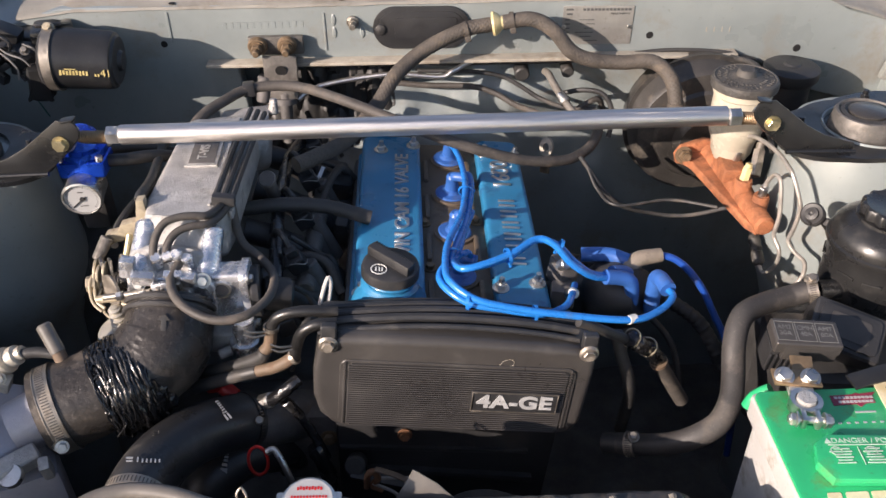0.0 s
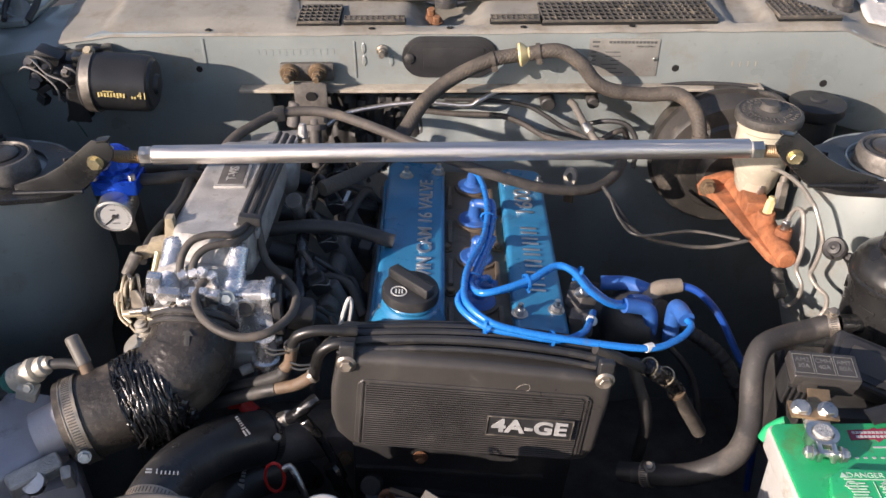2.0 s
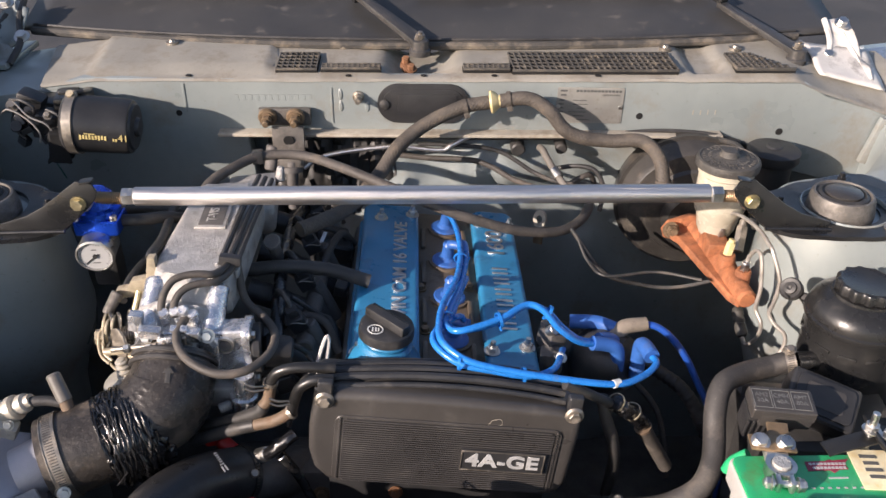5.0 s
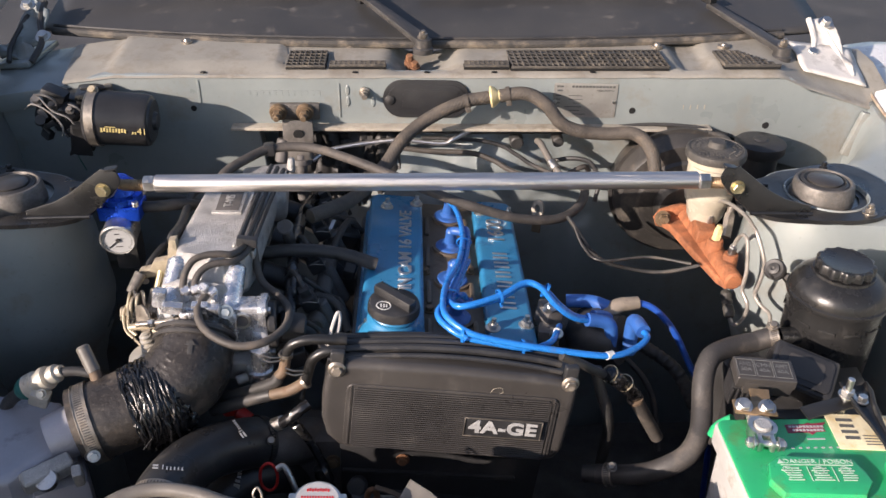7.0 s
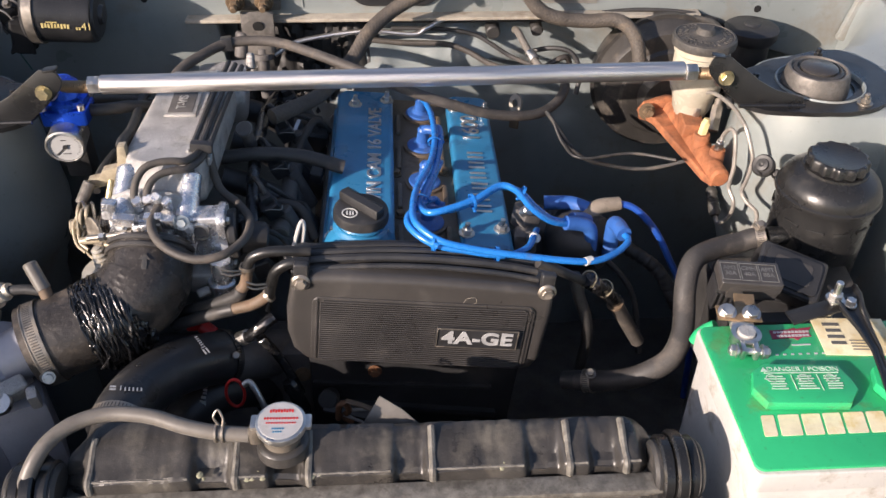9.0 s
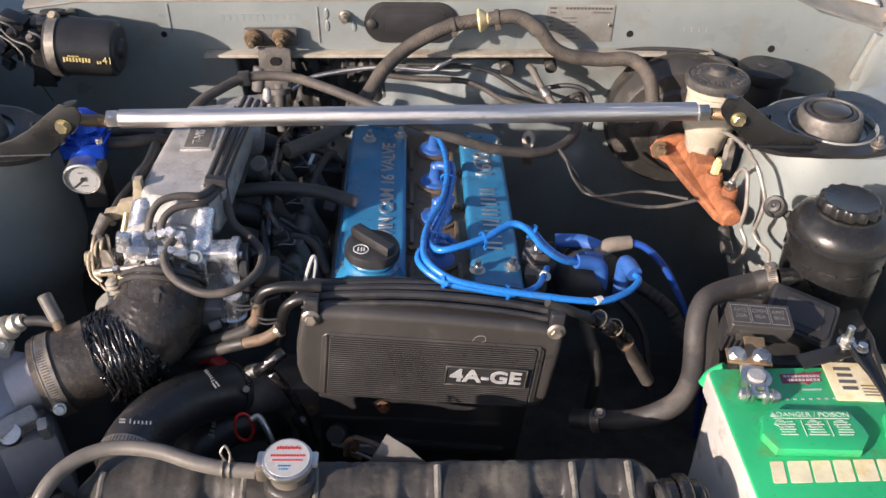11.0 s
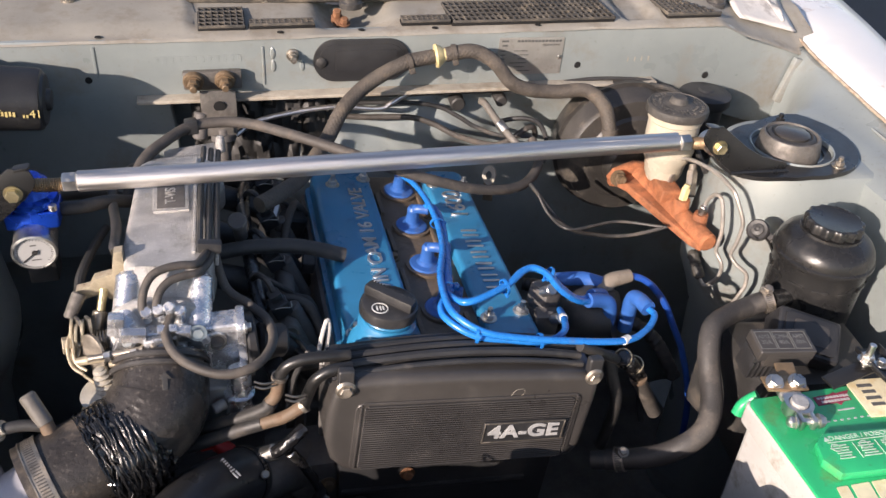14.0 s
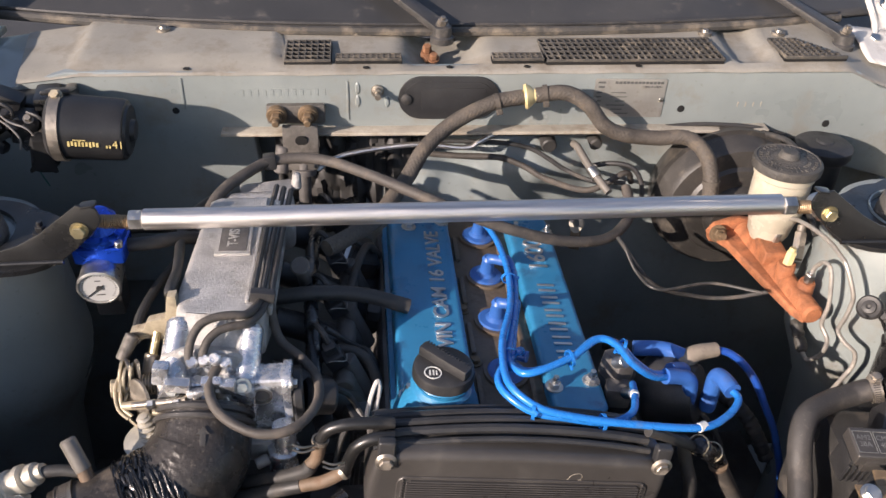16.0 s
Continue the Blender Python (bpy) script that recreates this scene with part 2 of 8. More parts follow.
# pale tone for worn tank edges, their painted highlights and the crimp rail
M_TANKPALE = material("tank_wear_highlight_and_rail", (0.16, 0.15, 0.13), 0.5, 0, 0.4, 90, (0.07, 0.06, 0.05), 0.45, 110, 0.3, 300)
M_NECK = material("corroded_neck_alloy", (0.15, 0.13, 0.105), 0.55, 0.3, 0.25, 60, (0.16, 0.13, 0.10), 0.4, 60, 0.3, 300)
M_VENTPRINT = material("pale_green_print", (0.46, 0.62, 0.50), 0.5, 0, 0.15, 60, (0.25, 0.5, 0.33), 0.3, 90, 0, 0)
M_FITTING = material("pale_zinc_fitting", (0.55, 0.51, 0.43), 0.45, 0.5, 0.15, 40, (0.22, 0.19, 0.15), 0.25, 50, 0.2, 300)
M_TEAL = material("dark_green_plastic", (0.01, 0.12, 0.10), 0.45, 0, 0.2, 40, (0.04, 0.05, 0.04), 0.3, 50, 0.1, 300)
M_CAPPLASTIC = material("dusty_moulded_cap", (0.060, 0.056, 0.050), 0.55, 0, 0.3, 40, (0.13, 0.115, 0.095), 0.35, 60, 0.5, 420, specks=0.5, speck_colour=(0.20, 0.18, 0.15), speck_scale=420)
M_GLOSSPLASTIC = material("gloss_black_moulding", (0.018, 0.018, 0.018), 0.30, 0, 0.2, 20, (0.045, 0.042, 0.038), 0.14, 22, 0.12, 300, 0.0, specks=0.35, speck_colour=(0.09, 0.08, 0.07), speck_scale=420)
M_FUSEPRINT = material("worn_pale_print", (0.15, 0.15, 0.143), 0.5, 0, 0.2, 90, (0.08, 0.08, 0.075), 0.35, 140, 0, 0)
M_SEAM = material("rusty_body_sealer", (0.40, 0.33, 0.25), 0.7, 0, 0.3, 40, (0.22, 0.10, 0.05), 0.45, 35, 0.3, 200)
M_WIPER = material("weathered_wiper_paint", (0.050, 0.048, 0.046), 0.42, 0.1, 0.3, 30, (0.15, 0.13, 0.11), 0.25, 40, 0.12, 300)


# ---- mesh tools: every tool adds to a bmesh, in world coordinates ----
def merge(bm, tmp, m=None):
    if m is not None:
        tmp.transform(m)
    me = bpy.data.meshes.new("tmp")
    tmp.to_mesh(me)
    tmp.free()
    bm.from_mesh(me)
    bpy.data.meshes.remove(me)
    return bm


def bm_new():
    return bmesh.new()


def box(bm, c, s, bev=0.0, rot=(0, 0, 0), m=None, seg=2):
    t = bmesh.new()
    bmesh.ops.create_cube(t, size=1, matrix=Matrix.Diagonal((*s, 1)))
    if bev:
        bmesh.ops.bevel(t, geom=t.edges[:], offset=bev, segments=seg, affect="EDGES", profile=0.6)
    mm = pose(*c, *rot)
    return merge(bm, t, (m @ mm) if m is not None else mm)


def along(p0, p1):
    p0, p1 = Vector(p0), Vector(p1)
    q = Vector((0, 0, 1)).rotation_difference((p1 - p0).normalized())
    return Matrix.Translation(p0) @ q.to_matrix().to_4x4(), (p1 - p0).length


def lathe(bm, profile, m=None, seg=32):
    """profile: (radius, height) pairs, turned about z."""
    t = bmesh.new()
    rings = []
    for r, z in profile:
        if r < 1e-5:
            rings.append([t.verts.new((0, 0, z))])
        else:
            rings.append([t.verts.new((r * math.cos(a * math.tau / seg), r * math.sin(a * math.tau / seg), z)) for a in range(seg)])
    for a, b in zip(rings, rings[1:]):
        if len(a) == 1 and len(b) == 1:
            continue
        for i in range(seg):
            k = (i + 1) % seg
            if len(a) == 1:
                t.faces.new((a[0], b[i], b[k]))
            elif len(b) == 1:
                t.faces.new((a[i], b[0], a[k]))
            else:
                t.faces.new((a[i], b[i], b[k], a[k]))
    bmesh.ops.recalc_face_normals(t, faces=t.faces[:])
    return merge(bm, t, m)


def rod(bm, p0, p1, r, r2=None, seg=20, bev=0.0):
    m, h = along(p0, p1)
    r2 = r if r2 is None else r2
    b = min(bev, r * 0.6, h * 0.4)
    prof = [(0, 0), (r - b, 0), (r, b), (r2, h - b), (r2 - b, h), (0, h)] if b else [(0, 0), (r, 0), (r2, h), (0, h)]
    return lathe(bm, prof, m, seg)


def turned(bm, p0, p1, profile, seg=32):
    """A lathe whose axis runs from p0 towards p1; heights are metres from p0."""
    m, _ = along(p0, p1)
    return lathe(bm, profile, m, seg)


def curve_points(pts, sub=7):
    pts = [Vector(p) for p in pts]
    if len(pts) == 2:
        return [pts[0].lerp(pts[1], i / sub) for i in range(sub + 1)]
    ext = [pts[0] * 2 - pts[1], *pts, pts[-1] * 2 - pts[-2]]
    out = []
    for i in range(1, len(ext) - 2):
        a, b, c, d = ext[i - 1:i + 3]
        for k in range(sub):
            t = k / sub
            out.append(0.5 * (2 * b + (c - a) * t + (2 * a - 5 * b + 4 * c - d) * t * t + (3 * b - a - 3 * c + d) * t ** 3))
    return out + [pts[-1]]


def tube(bm, pts, r, seg=12, sub=7, wrinkle=0.0, shape=None):
    """A hose through the points. shape: a radius factor by the share of the way."""
    line = curve_points(pts, sub)
    up, rings = Vector((0.13, 0.21, 0.97)), []
    for i, p in enumerate(line):
        d = (line[min(i + 1, len(line) - 1)] - line[max(i - 1, 0)]).normalized()
        side = d.cross(up).normalized() if i == 0 else (side - d * side.dot(d)).normalized()
        top = side.cross(d)
        f = shape(i / (len(line) - 1)) if shape else 1.0
        ring = []
        for a in range(seg):
            w = 1 + (wrinkle * noise.noise(Vector((i * 1.3, math.cos(a * math.tau / seg) * 2, math.sin(a * math.tau / seg) * 2))) if wrinkle else 0)
            ring.append(bm.verts.new(p + (side * math.cos(a * math.tau / seg) + top * math.sin(a * math.tau / seg)) * r * f * w))
        rings.append(ring)
    for a, b in zip(rings, rings[1:]):
        for i in range(seg):
            k = (i + 1) % seg
            bm.faces.new((a[i], a[k], b[k], b[i]))
    bm.faces.new(rings[0][::-1])
    bm.faces.new(rings[-1])
    return bm


def braided(bm, pts, r, pitch=0.0062, around=9, depth=0.045):
    """A hose whose jacket is woven: two crossing sets of ridges."""
    length = sum((Vector(b) - Vector(a)).length for a, b in zip(pts, pts[1:]))
    sub = max(4, int(length / 0.0011 / (len(pts) - 1)))
    line, side, rings, run = curve_points(pts, sub), None, [], 0.0
    for i, p in enumerate(line):
        d = (line[min(i + 1, len(line) - 1)] - line[max(i - 1, 0)]).normalized()
        side = d.cross(Vector((0.13, 0.21, 0.97))).normalized() if side is None else (side - d * side.dot(d)).normalized()
        top, ring = side.cross(d), []
        run += (p - line[i - 1]).length if i else 0
        for a in range(40):
            g = a * math.tau / 40
            w = 1 + depth * (max(math.sin(g * around + run / pitch * math.tau), math.sin(g * around - run / pitch * math.tau)) - 0.5) + 0.02 * noise.noise(p * 90)
            ring.append(bm.verts.new(p + (side * math.cos(g) + top * math.sin(g)) * r * w))
        rings.append(ring)
    for a, b in zip(rings, rings[1:]):
        for i in range(40):
            bm.faces.new((a[i], a[(i + 1) % 40], b[(i + 1) % 40], b[i]))
    bm.faces.new(rings[0][::-1])
    bm.faces.new(rings[-1])
    return bm


def ribbon(bm, pts, width, height, sub=6, up=(0, 0, 1)):
    """A flat bar swept through the points."""
    line, rings = curve_points(pts, sub), []
    for i, p in enumerate(line):
        d = (line[min(i + 1, len(line) - 1)] - line[max(i - 1, 0)]).normalized()
        side = d.cross(Vector(up)).normalized()
        top = side.cross(d)
        rings.append([bm.verts.new(p + side * a * width / 2 + top * b * height / 2) for a, b in ((-1, -0.6), (-0.85, -1), (0.85, -1), (1, -0.6), (1, 0.6), (0.85, 1), (-0.85, 1), (-1, 0.6))])
    for a, b in zip(rings, rings[1:]):
        for i in range(8):
            bm.faces.new((a[i], a[(i + 1) % 8], b[(i + 1) % 8], b[i]))
    bm.faces.new(rings[0][::-1])
    bm.faces.new(rings[-1])
    return bm


def prism(bm, outline, z0, z1, m=None, bev=0.0, seg=2):
    t = bmesh.new()
    low = [t.verts.new((x, y, z0)) for x, y in outline]
    high = [t.verts.new((x, y, z1)) for x, y in outline]
    t.faces.new(low[::-1])
    t.faces.new(high)
    k = len(outline)
    for i in range(k):
        t.faces.new((low[i], low[(i + 1) % k], high[(i + 1) % k], high[i]))
    bmesh.ops.recalc_face_normals(t, faces=t.faces[:])
    if bev:
        es = [e for e in t.edges if abs(e.verts[0].co.z - e.verts[1].co.z) < 1e-6]
        bmesh.ops.bevel(t, geom=es, offset=bev, segments=seg, affect="EDGES", profile=0.6)
    return merge(bm, t, m)


def rounded(w, h, r, n=6, cx=0.0, cy=0.0):
    out = []
    for sx, sy, a0 in ((1, 1, 0), (-1, 1, 90), (-1, -1, 180), (1, -1, 270)):
        for i in range(n + 1):
            a = radians(a0 + 90 * i / n)
            out.append((cx + sx * (w / 2 - r) + r * math.cos(a), cy + sy * (h / 2 - r) + r * math.sin(a)))
    return out


def ring_plate(bm, r_out, r_in, z0, z1, m=None, seg=40):
    return lathe(bm, [(r_in, z0), (r_out, z0), (r_out, z1), (r_in, z1), (r_in, z0)], m, seg)


def bolt(bm, p, n, r=0.006, h=0.005, washer=1.5, seg=6):
    """A hex head on a washer at p, standing along n."""
    p, n = Vector(p), Vector(n).normalized()
    if washer:
        rod(bm, p, p + n * 0.0016, r * washer, seg=18)
    rod(bm, p + n * 0.0016, p + n * (0.0016 + h), r, seg=seg, bev=0.0006)
    return bm


def sheet(bm, rows):
    """A skin through rows of points."""
    vs = [[bm.verts.new(p) for p in row] for row in rows]
    for a, b in zip(vs, vs[1:]):
        for i in range(len(a) - 1):
            bm.faces.new((a[i], a[i + 1], b[i + 1], b[i]))
    return bm


ORIGIN = {}


def finish(ob, bm, mat, flat=False, angle=35):
    me = ob.data
    bm.to_mesh(me)
    bm.free()
    me.materials.append(mat)
    if not flat:
        me.polygons.foreach_set("use_smooth", [True] * len(me.polygons))
        me.set_sharp_from_angle(angle=radians(angle))
    me.update()


def thing(name, at, label, category, group="", kind=""):
    ob = new(name)
    ob.empty_display_size = 0.02
    ob.location = at
    ORIGIN[ob] = Vector(at)
    return tagged(ob, label, category, group, kind)


def part(name, bm, mat, parent, label="", flat=False):
    ob = new(name, bpy.data.meshes.new(name))
    bm.transform(Matrix.Translation(-ORIGIN[parent]))
    finish(ob, bm, mat, flat)
    ob.parent = parent
    ORIGIN[ob] = ORIGIN[parent]
    return tagged(ob, label) if label else ob


def solo(name, bm, mat, label, category, group="", kind="", flat=False, at=None):
    """A thing that is one mesh."""
    ob = new(name, bpy.data.meshes.new(name))
    if at is None:
        xs = [v.co for v in bm.verts]
        at = Vector((sum(v.x for v in xs) / len(xs), sum(v.y for v in xs) / len(xs), min(v.z for v in xs)))
    at = Vector(at)
    bm.transform(Matrix.Translation(-at))
    finish(ob, bm, mat, flat)
    ob.location = at
    ORIGIN[ob] = at
    return tagged(ob, label, category, group, kind)


def thick(ob, t, offset=-1.0):
    s = ob.modifiers.new("solid", "SOLIDIFY")
    s.thickness, s.offset = t, offset
    return ob


def lettering(body, size, m, mat, parent, name="lettering", extrude=0.0006, spacing=1.0, squeeze=1.0, align="CENTER", bold=0.0, label=""):
    cu = bpy.data.curves.new("txt", "FONT")
    cu.body, cu.size, cu.extrude, cu.align_x, cu.align_y = body, size, extrude, align, "CENTER"
    cu.space_character, cu.offset = spacing, bold
    tmp = new("txt", cu)
    me = bpy.data.meshes.new_from_object(tmp.evaluated_get(bpy.context.evaluated_depsgraph_get()))
    bpy.data.objects.remove(tmp)
    bm = bmesh.new()
    bm.from_mesh(me)
    bpy.data.meshes.remove(me)
    bm.transform(m @ Matrix.Diagonal((squeeze, 1, 1, 1)))
    return part(name, bm, mat, parent, label, flat=True)


def bars(bm, m, rows):
    """Plain printed bars: rows of (x, y, w, h) on the plane of m."""
    for x, y, w, h in rows:
        box(bm, (x, y, 0.0003), (w, h, 0.0006), m=m)
    return bm


def plane(at, right, up):
    """A matrix whose x runs along right, y along up and z out of the plane."""
    r = Vector(right).normalized()
    u = (Vector(up) - r * Vector(up).dot(r)).normalized()
    n = r.cross(u)
    m = Matrix((r, u, n)).transposed().to_4x4()
    m.translation = at
    return m


# ---- the setting ----
def build_ground():
    bm = bm_new()
    n = 8
    sheet(bm, [[((i - n / 2) * 60, (j - n / 2) * 60, 0.0) for i in range(n + 1)] for j in range(n + 1)])
    solo("ground", bm, M_ASPHALT, "dark grey asphalt ground under the car", "ground", kind="structure", at=(0, 0, 0))


def build_firewall():
    fw = thing("firewall", (0.04, 1.18, 0.2), "grey-green painted firewall with dusty flange and stamped panel", "firewall", kind="structure")
    b = bm_new()
    out = [(-0.668, 0.895), (-0.668, 0.60), (-0.248, 0.60), (-0.244, 0.78), (-0.250, 0.838), (0.455, 0.831), (0.50, 0.818), (0.53, 0.79), (0.700, 0.74), (0.700, 0.868), (0.67, 0.880), (0.60, 0.899), (0.565, 0.920), (-0.475, 0.926), (-0.56, 0.905)]
    prism(b, out, -0.03, 0.0, plane((0, 1.167, 0), (1, 0, 0), (0, 0, 1)), 0.004, 3)
    for x, z0, z1, w in ((-0.125, 0.858, 0.912, 0.003), (-0.335, 0.875, 0.918, 0.004)):
        box(b, (x, 1.1668, (z0 + z1) / 2), (w, 0.0025, z1 - z0), 0.001)
    for x, z in ((-0.112, 0.884), (-0.074, 0.883), (-0.112, 0.902)):
        lathe(b, [(0.0055, 0), (0.004, 0.0015), (0, 0.002)], plane((x, 1.167, z), (1, 0, 0), (0, 0, 1)) @ Matrix.Diagonal((0.6, 1.6, 1, 1)), 14)
    part("upper_panel", b, M_PAINT, fw)
    b = bm_new()
    box(b, (0.080, 1.160, 0.8445), (0.740, 0.026, 0.005), 0.0015, (0, 0.35, 0))
    part("flange", b, M_LIP, fw, "dusty beige pinch flange")
    b = bm_new()
    rows = []
    for j in range(37):
        z = 0.842 - (j * 0.010 if j < 20 else 0.20 + (j - 20) * 0.03)
        row = []
        for i in range(121):
            x = -0.62 + i * 0.01083
            bulge = 0.035 * math.exp(-((x - 0.02) / 0.16) ** 2) * min(1, j / 14) + 0.02 * math.exp(-((x - 0.15) / 0.05) ** 2 - ((z - 0.77) / 0.03) ** 2)
            dent = 0.011 * noise.noise(Vector((x * 13, z * 16, 0.3))) + 0.007 * noise.noise(Vector((x * 34, z * 40, 4.1)))
            row.append((x, 1.212 - bulge + dent - 0.02 * min(1, j / 26), z))
        rows.append(row)
    sheet(b, rows)
    thick(part("lower_bulkhead", b, M_PAINT, fw), 0.012, 1.0)
    b = bm_new()
    box(b, (0.683, 1.158, 0.832), (0.016, 0.012, 0.075), 0.004, (0, 14, 0))
    part("corner_flange", b, M_PAINT, fw)
    # flat near-black discs paint the shade inside the drilled holes
    for x, z, r in ((0.326, 0.868, 0.0045), (0.54, 0.843, 0.0048), (-0.346, 0.873, 0.004)):
        b = bm_new()
        lathe(b, [(0, 0.0008), (r, 0.0008), (r * 1.15, 0)], plane((x, 1.167, z), (1, 0, 0), (0, 0, 1)), 16)
        part("drain_hole", b, M_HOLESHADE_FOAM, fw, "dark disc painting the shade of a drilled hole")
    for x in (-0.327, -0.10, 0.008, 0.11, 0.26):
        b = bm_new()
        lathe(b, [(0, 0.0008), (0.004, 0.0008), (0.0045, 0)], pose(x, 1.176, 0.9268), 14)
        part("drain_hole", b, M_HOLESHADE_FOAM, fw, "dark disc painting the shade of a drilled hole")
    m = plane((-0.205, 1.1668, 0.897), (1, 0, 0), (0, 0, 1))
    for k in range(12):
        b = bm_new()
        box(b, (-0.055 + k * 0.0095, 0, 0.0), (0.0050, 0.009, 0.0004), 0.0001, m=m, seg=1)
        part("stamped_bar", b, M_PAINT, fw)
    b = bm_new()
    bars(b, plane((0.415, 1.167, 0.874), (1, 0, 0), (0.3, 0, 1)), [(-0.01 + k * 0.011, 0, 0.0012, 0.007) for k in range(4)])
    part("scratch", b, M_LIP, fw, "short pale scratches")


def build_cowl():
    cw = thing("cowl_panel", (0.04, 1.22, 0.92), "dusty grey cowl panel with black vent grilles and screws", "cowl panel", kind="structure")
    b = bm_new()
    rows = []
    for y, z in ((1.165, 0.9215), (1.168, 0.9245), (1.176, 0.926), (1.182, 0.9285), (1.20, 0.930), (1.21, 0.9312), (1.235, 0.934), (1.255, 0.936), (1.275, 0.938), (1.30, 0.940)):
        row = []
        for i in range(161):
            x = -0.535 - 0.16 * max(0, y - 1.182) + i * 0.0080
            sink = float(np.interp(y, (1.18, 1.20), (0, 1))) * (0.022 * math.exp(-((x - 0.004) / 0.045) ** 4) + 0.010 * math.exp(-((x - 0.425) / 0.026) ** 8))
            lift = 0.005 * float(np.interp(y, (1.188, 1.20), (0, 1))) * (1 if -0.47 < x < -0.215 else 0)
            row.append((x, y, z - sink + lift - (0.012 * max(0, 0.04 - x - 0.5) / 0.1) - float(np.interp(x, (0.55, 0.60, 0.70), (0, 0.020, 0.052))) * float(np.interp(y, (1.18, 1.26), (1, 0.35))) + 0.0014 * noise.noise(Vector((x * 23, y * 40, 0)))))
        rows.append(row)
    sheet(b, rows)
    part("panel", b, M_COWL, cw)
    b = bm_new()
    box(b, (-0.605, 1.235, 0.895), (0.15, 0.16, 0.03), 0.008, (4, -6, 8))
    part("corner", b, M_PAINT, cw, "shaded grey cowl corner")

    def grille(name, x0, x1, y0, y1, nx, ny, skew=0.0):
        # near-black sheet paints the shade below the lattice
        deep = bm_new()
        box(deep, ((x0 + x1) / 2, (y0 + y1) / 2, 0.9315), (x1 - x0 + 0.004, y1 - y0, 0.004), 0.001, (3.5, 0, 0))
        g = part(name, deep, M_HOLESHADE_FOAM, cw, "black plastic vent grille over a sheet darkened as shade")
        bars_ = bm_new()
        for i in range(nx + 1):
            x = x0 + (x1 - x0) * i / nx
            box(bars_, (x, (y0 + y1) / 2, 0.9355), (0.0017, y1 - y0, 0.004), 0.0005, (3.5, 0, skew))
        for j in range(ny + 1):
            y = y0 + (y1 - y0) * j / ny
            box(bars_, ((x0 + x1) / 2, y, 0.936 + (y - (y0 + y1) / 2) * 0.06), (x1 - x0 + 0.002, 0.0017, 0.004), 0.0005)
        part("lattice", bars_, M_GRILLE, g)

    grille("vent_grille", -0.203, -0.146, 1.182, 1.24, 7, 5)
    grille("vent_grille", -0.138, -0.055, 1.182, 1.196, 11, 2)
    grille("vent_grille", 0.066, 0.132, 1.180, 1.196, 9, 2)
    grille("vent_grille", 0.137, 0.376, 1.178, 1.243, 27, 5, 4)
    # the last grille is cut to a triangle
    # its backing sheet is painted near-black as shade too
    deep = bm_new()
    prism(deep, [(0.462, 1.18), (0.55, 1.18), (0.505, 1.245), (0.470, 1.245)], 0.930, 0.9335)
    g = part("vent_grille", deep, M_HOLESHADE_FOAM, cw, "black plastic vent grille over a sheet darkened as shade")
    lat = bm_new()
    for i in range(11):
        x = 0.464 + i * 0.0085
        top = min(1.245, 1.18 + (0.55 - x) / 0.045 * 0.065)
        if top - 1.18 > 0.004:
            box(lat, (x, (1.18 + top) / 2, 0.936), (0.002, top - 1.18, 0.005), 0.0006)
    for j in range(7):
        y = 1.18 + j * 0.0108
        x1 = min(0.55, 0.55 - (y - 1.18) / 0.065 * 0.045)
        box(lat, ((0.463 + x1) / 2, y, 0.936), (x1 - 0.463, 0.002, 0.005), 0.0006)
    part("lattice", lat, M_GRILLE, g)
    for x, y in ((-0.369, 1.269), (-0.112, 1.268), (0.126, 1.272), (0.378, 1.262), (0.486, 1.262)):
        b = bm_new()
        up_ = 0.006 if x < -0.3 else 0.0015
        rod(b, (x, y, 0.937), (x, y, 0.9395 + up_), 0.0095, seg=20)
        rod(b, (x, y, 0.9395 + up_), (x, y, 0.9430 + up_), 0.0058, 0.0045, seg=12)
        part("screw", b, M_CLAMP, cw, "pan-head screw with washer")
    b = bm_new()
    box(b, (-0.014, 1.222, 0.922), (0.020, 0.020, 0.006), 0.001, (8, 0, 20))
    bolt(b, (-0.018, 1.228, 0.926), (0, -0.3, 1), 0.0058, 0.010, 1.4)
    bolt(b, (-0.010, 1.212, 0.922), (0, -0.3, 1), 0.0055, 0.008, 1.4)
    part("rusty_bracket", b, M_RUSTY, cw, "rusty orange bracket tab")


def build_scuttle():
    sc = thing("scuttle_panel", (0.04, 1.36, 0.93), "satin black scuttle panel with weathered rubber edge", "scuttle panel", kind="structure")
    b = bm_new()
    rows = []
    for k in range(9):
        t = k / 8
        rows.append([(-0.62 + i * 0.0325, 1.288 + 0.14 * t - 0.020 * (1 - ((-0.62 + i * 0.0325 - 0.04) / 0.62) ** 2) * (1 - t) + 0.045 * abs((-0.62 + i * 0.0325 - 0.04) / 0.62) ** 2.5, 0.944 + 0.032 * t + 0.003 * math.sin(t * 3.1)) for i in range(41)])
    sheet(b, rows)
    thick(part("panel", b, M_BLACKPANEL, sc), 0.006)
    for k, (dz, dy, r) in enumerate(((0.0, -0.006, 0.0065), (0.006, 0.004, 0.0035))):
        b = bm_new()
        pts = [(x, 1.268 + dy + 0.045 * abs((x - 0.04) / 0.62) ** 2.5 + 0.02 * ((x - 0.04) / 0.62) ** 2, 0.942 + dz) for x in [-0.6 + 0.1 * i for i in range(13)]]
        tube(b, pts, r, 8, 4)
        part("seal", b, M_SEAL if k == 0 else M_RUBBER, sc, "weathered rubber seal strip")


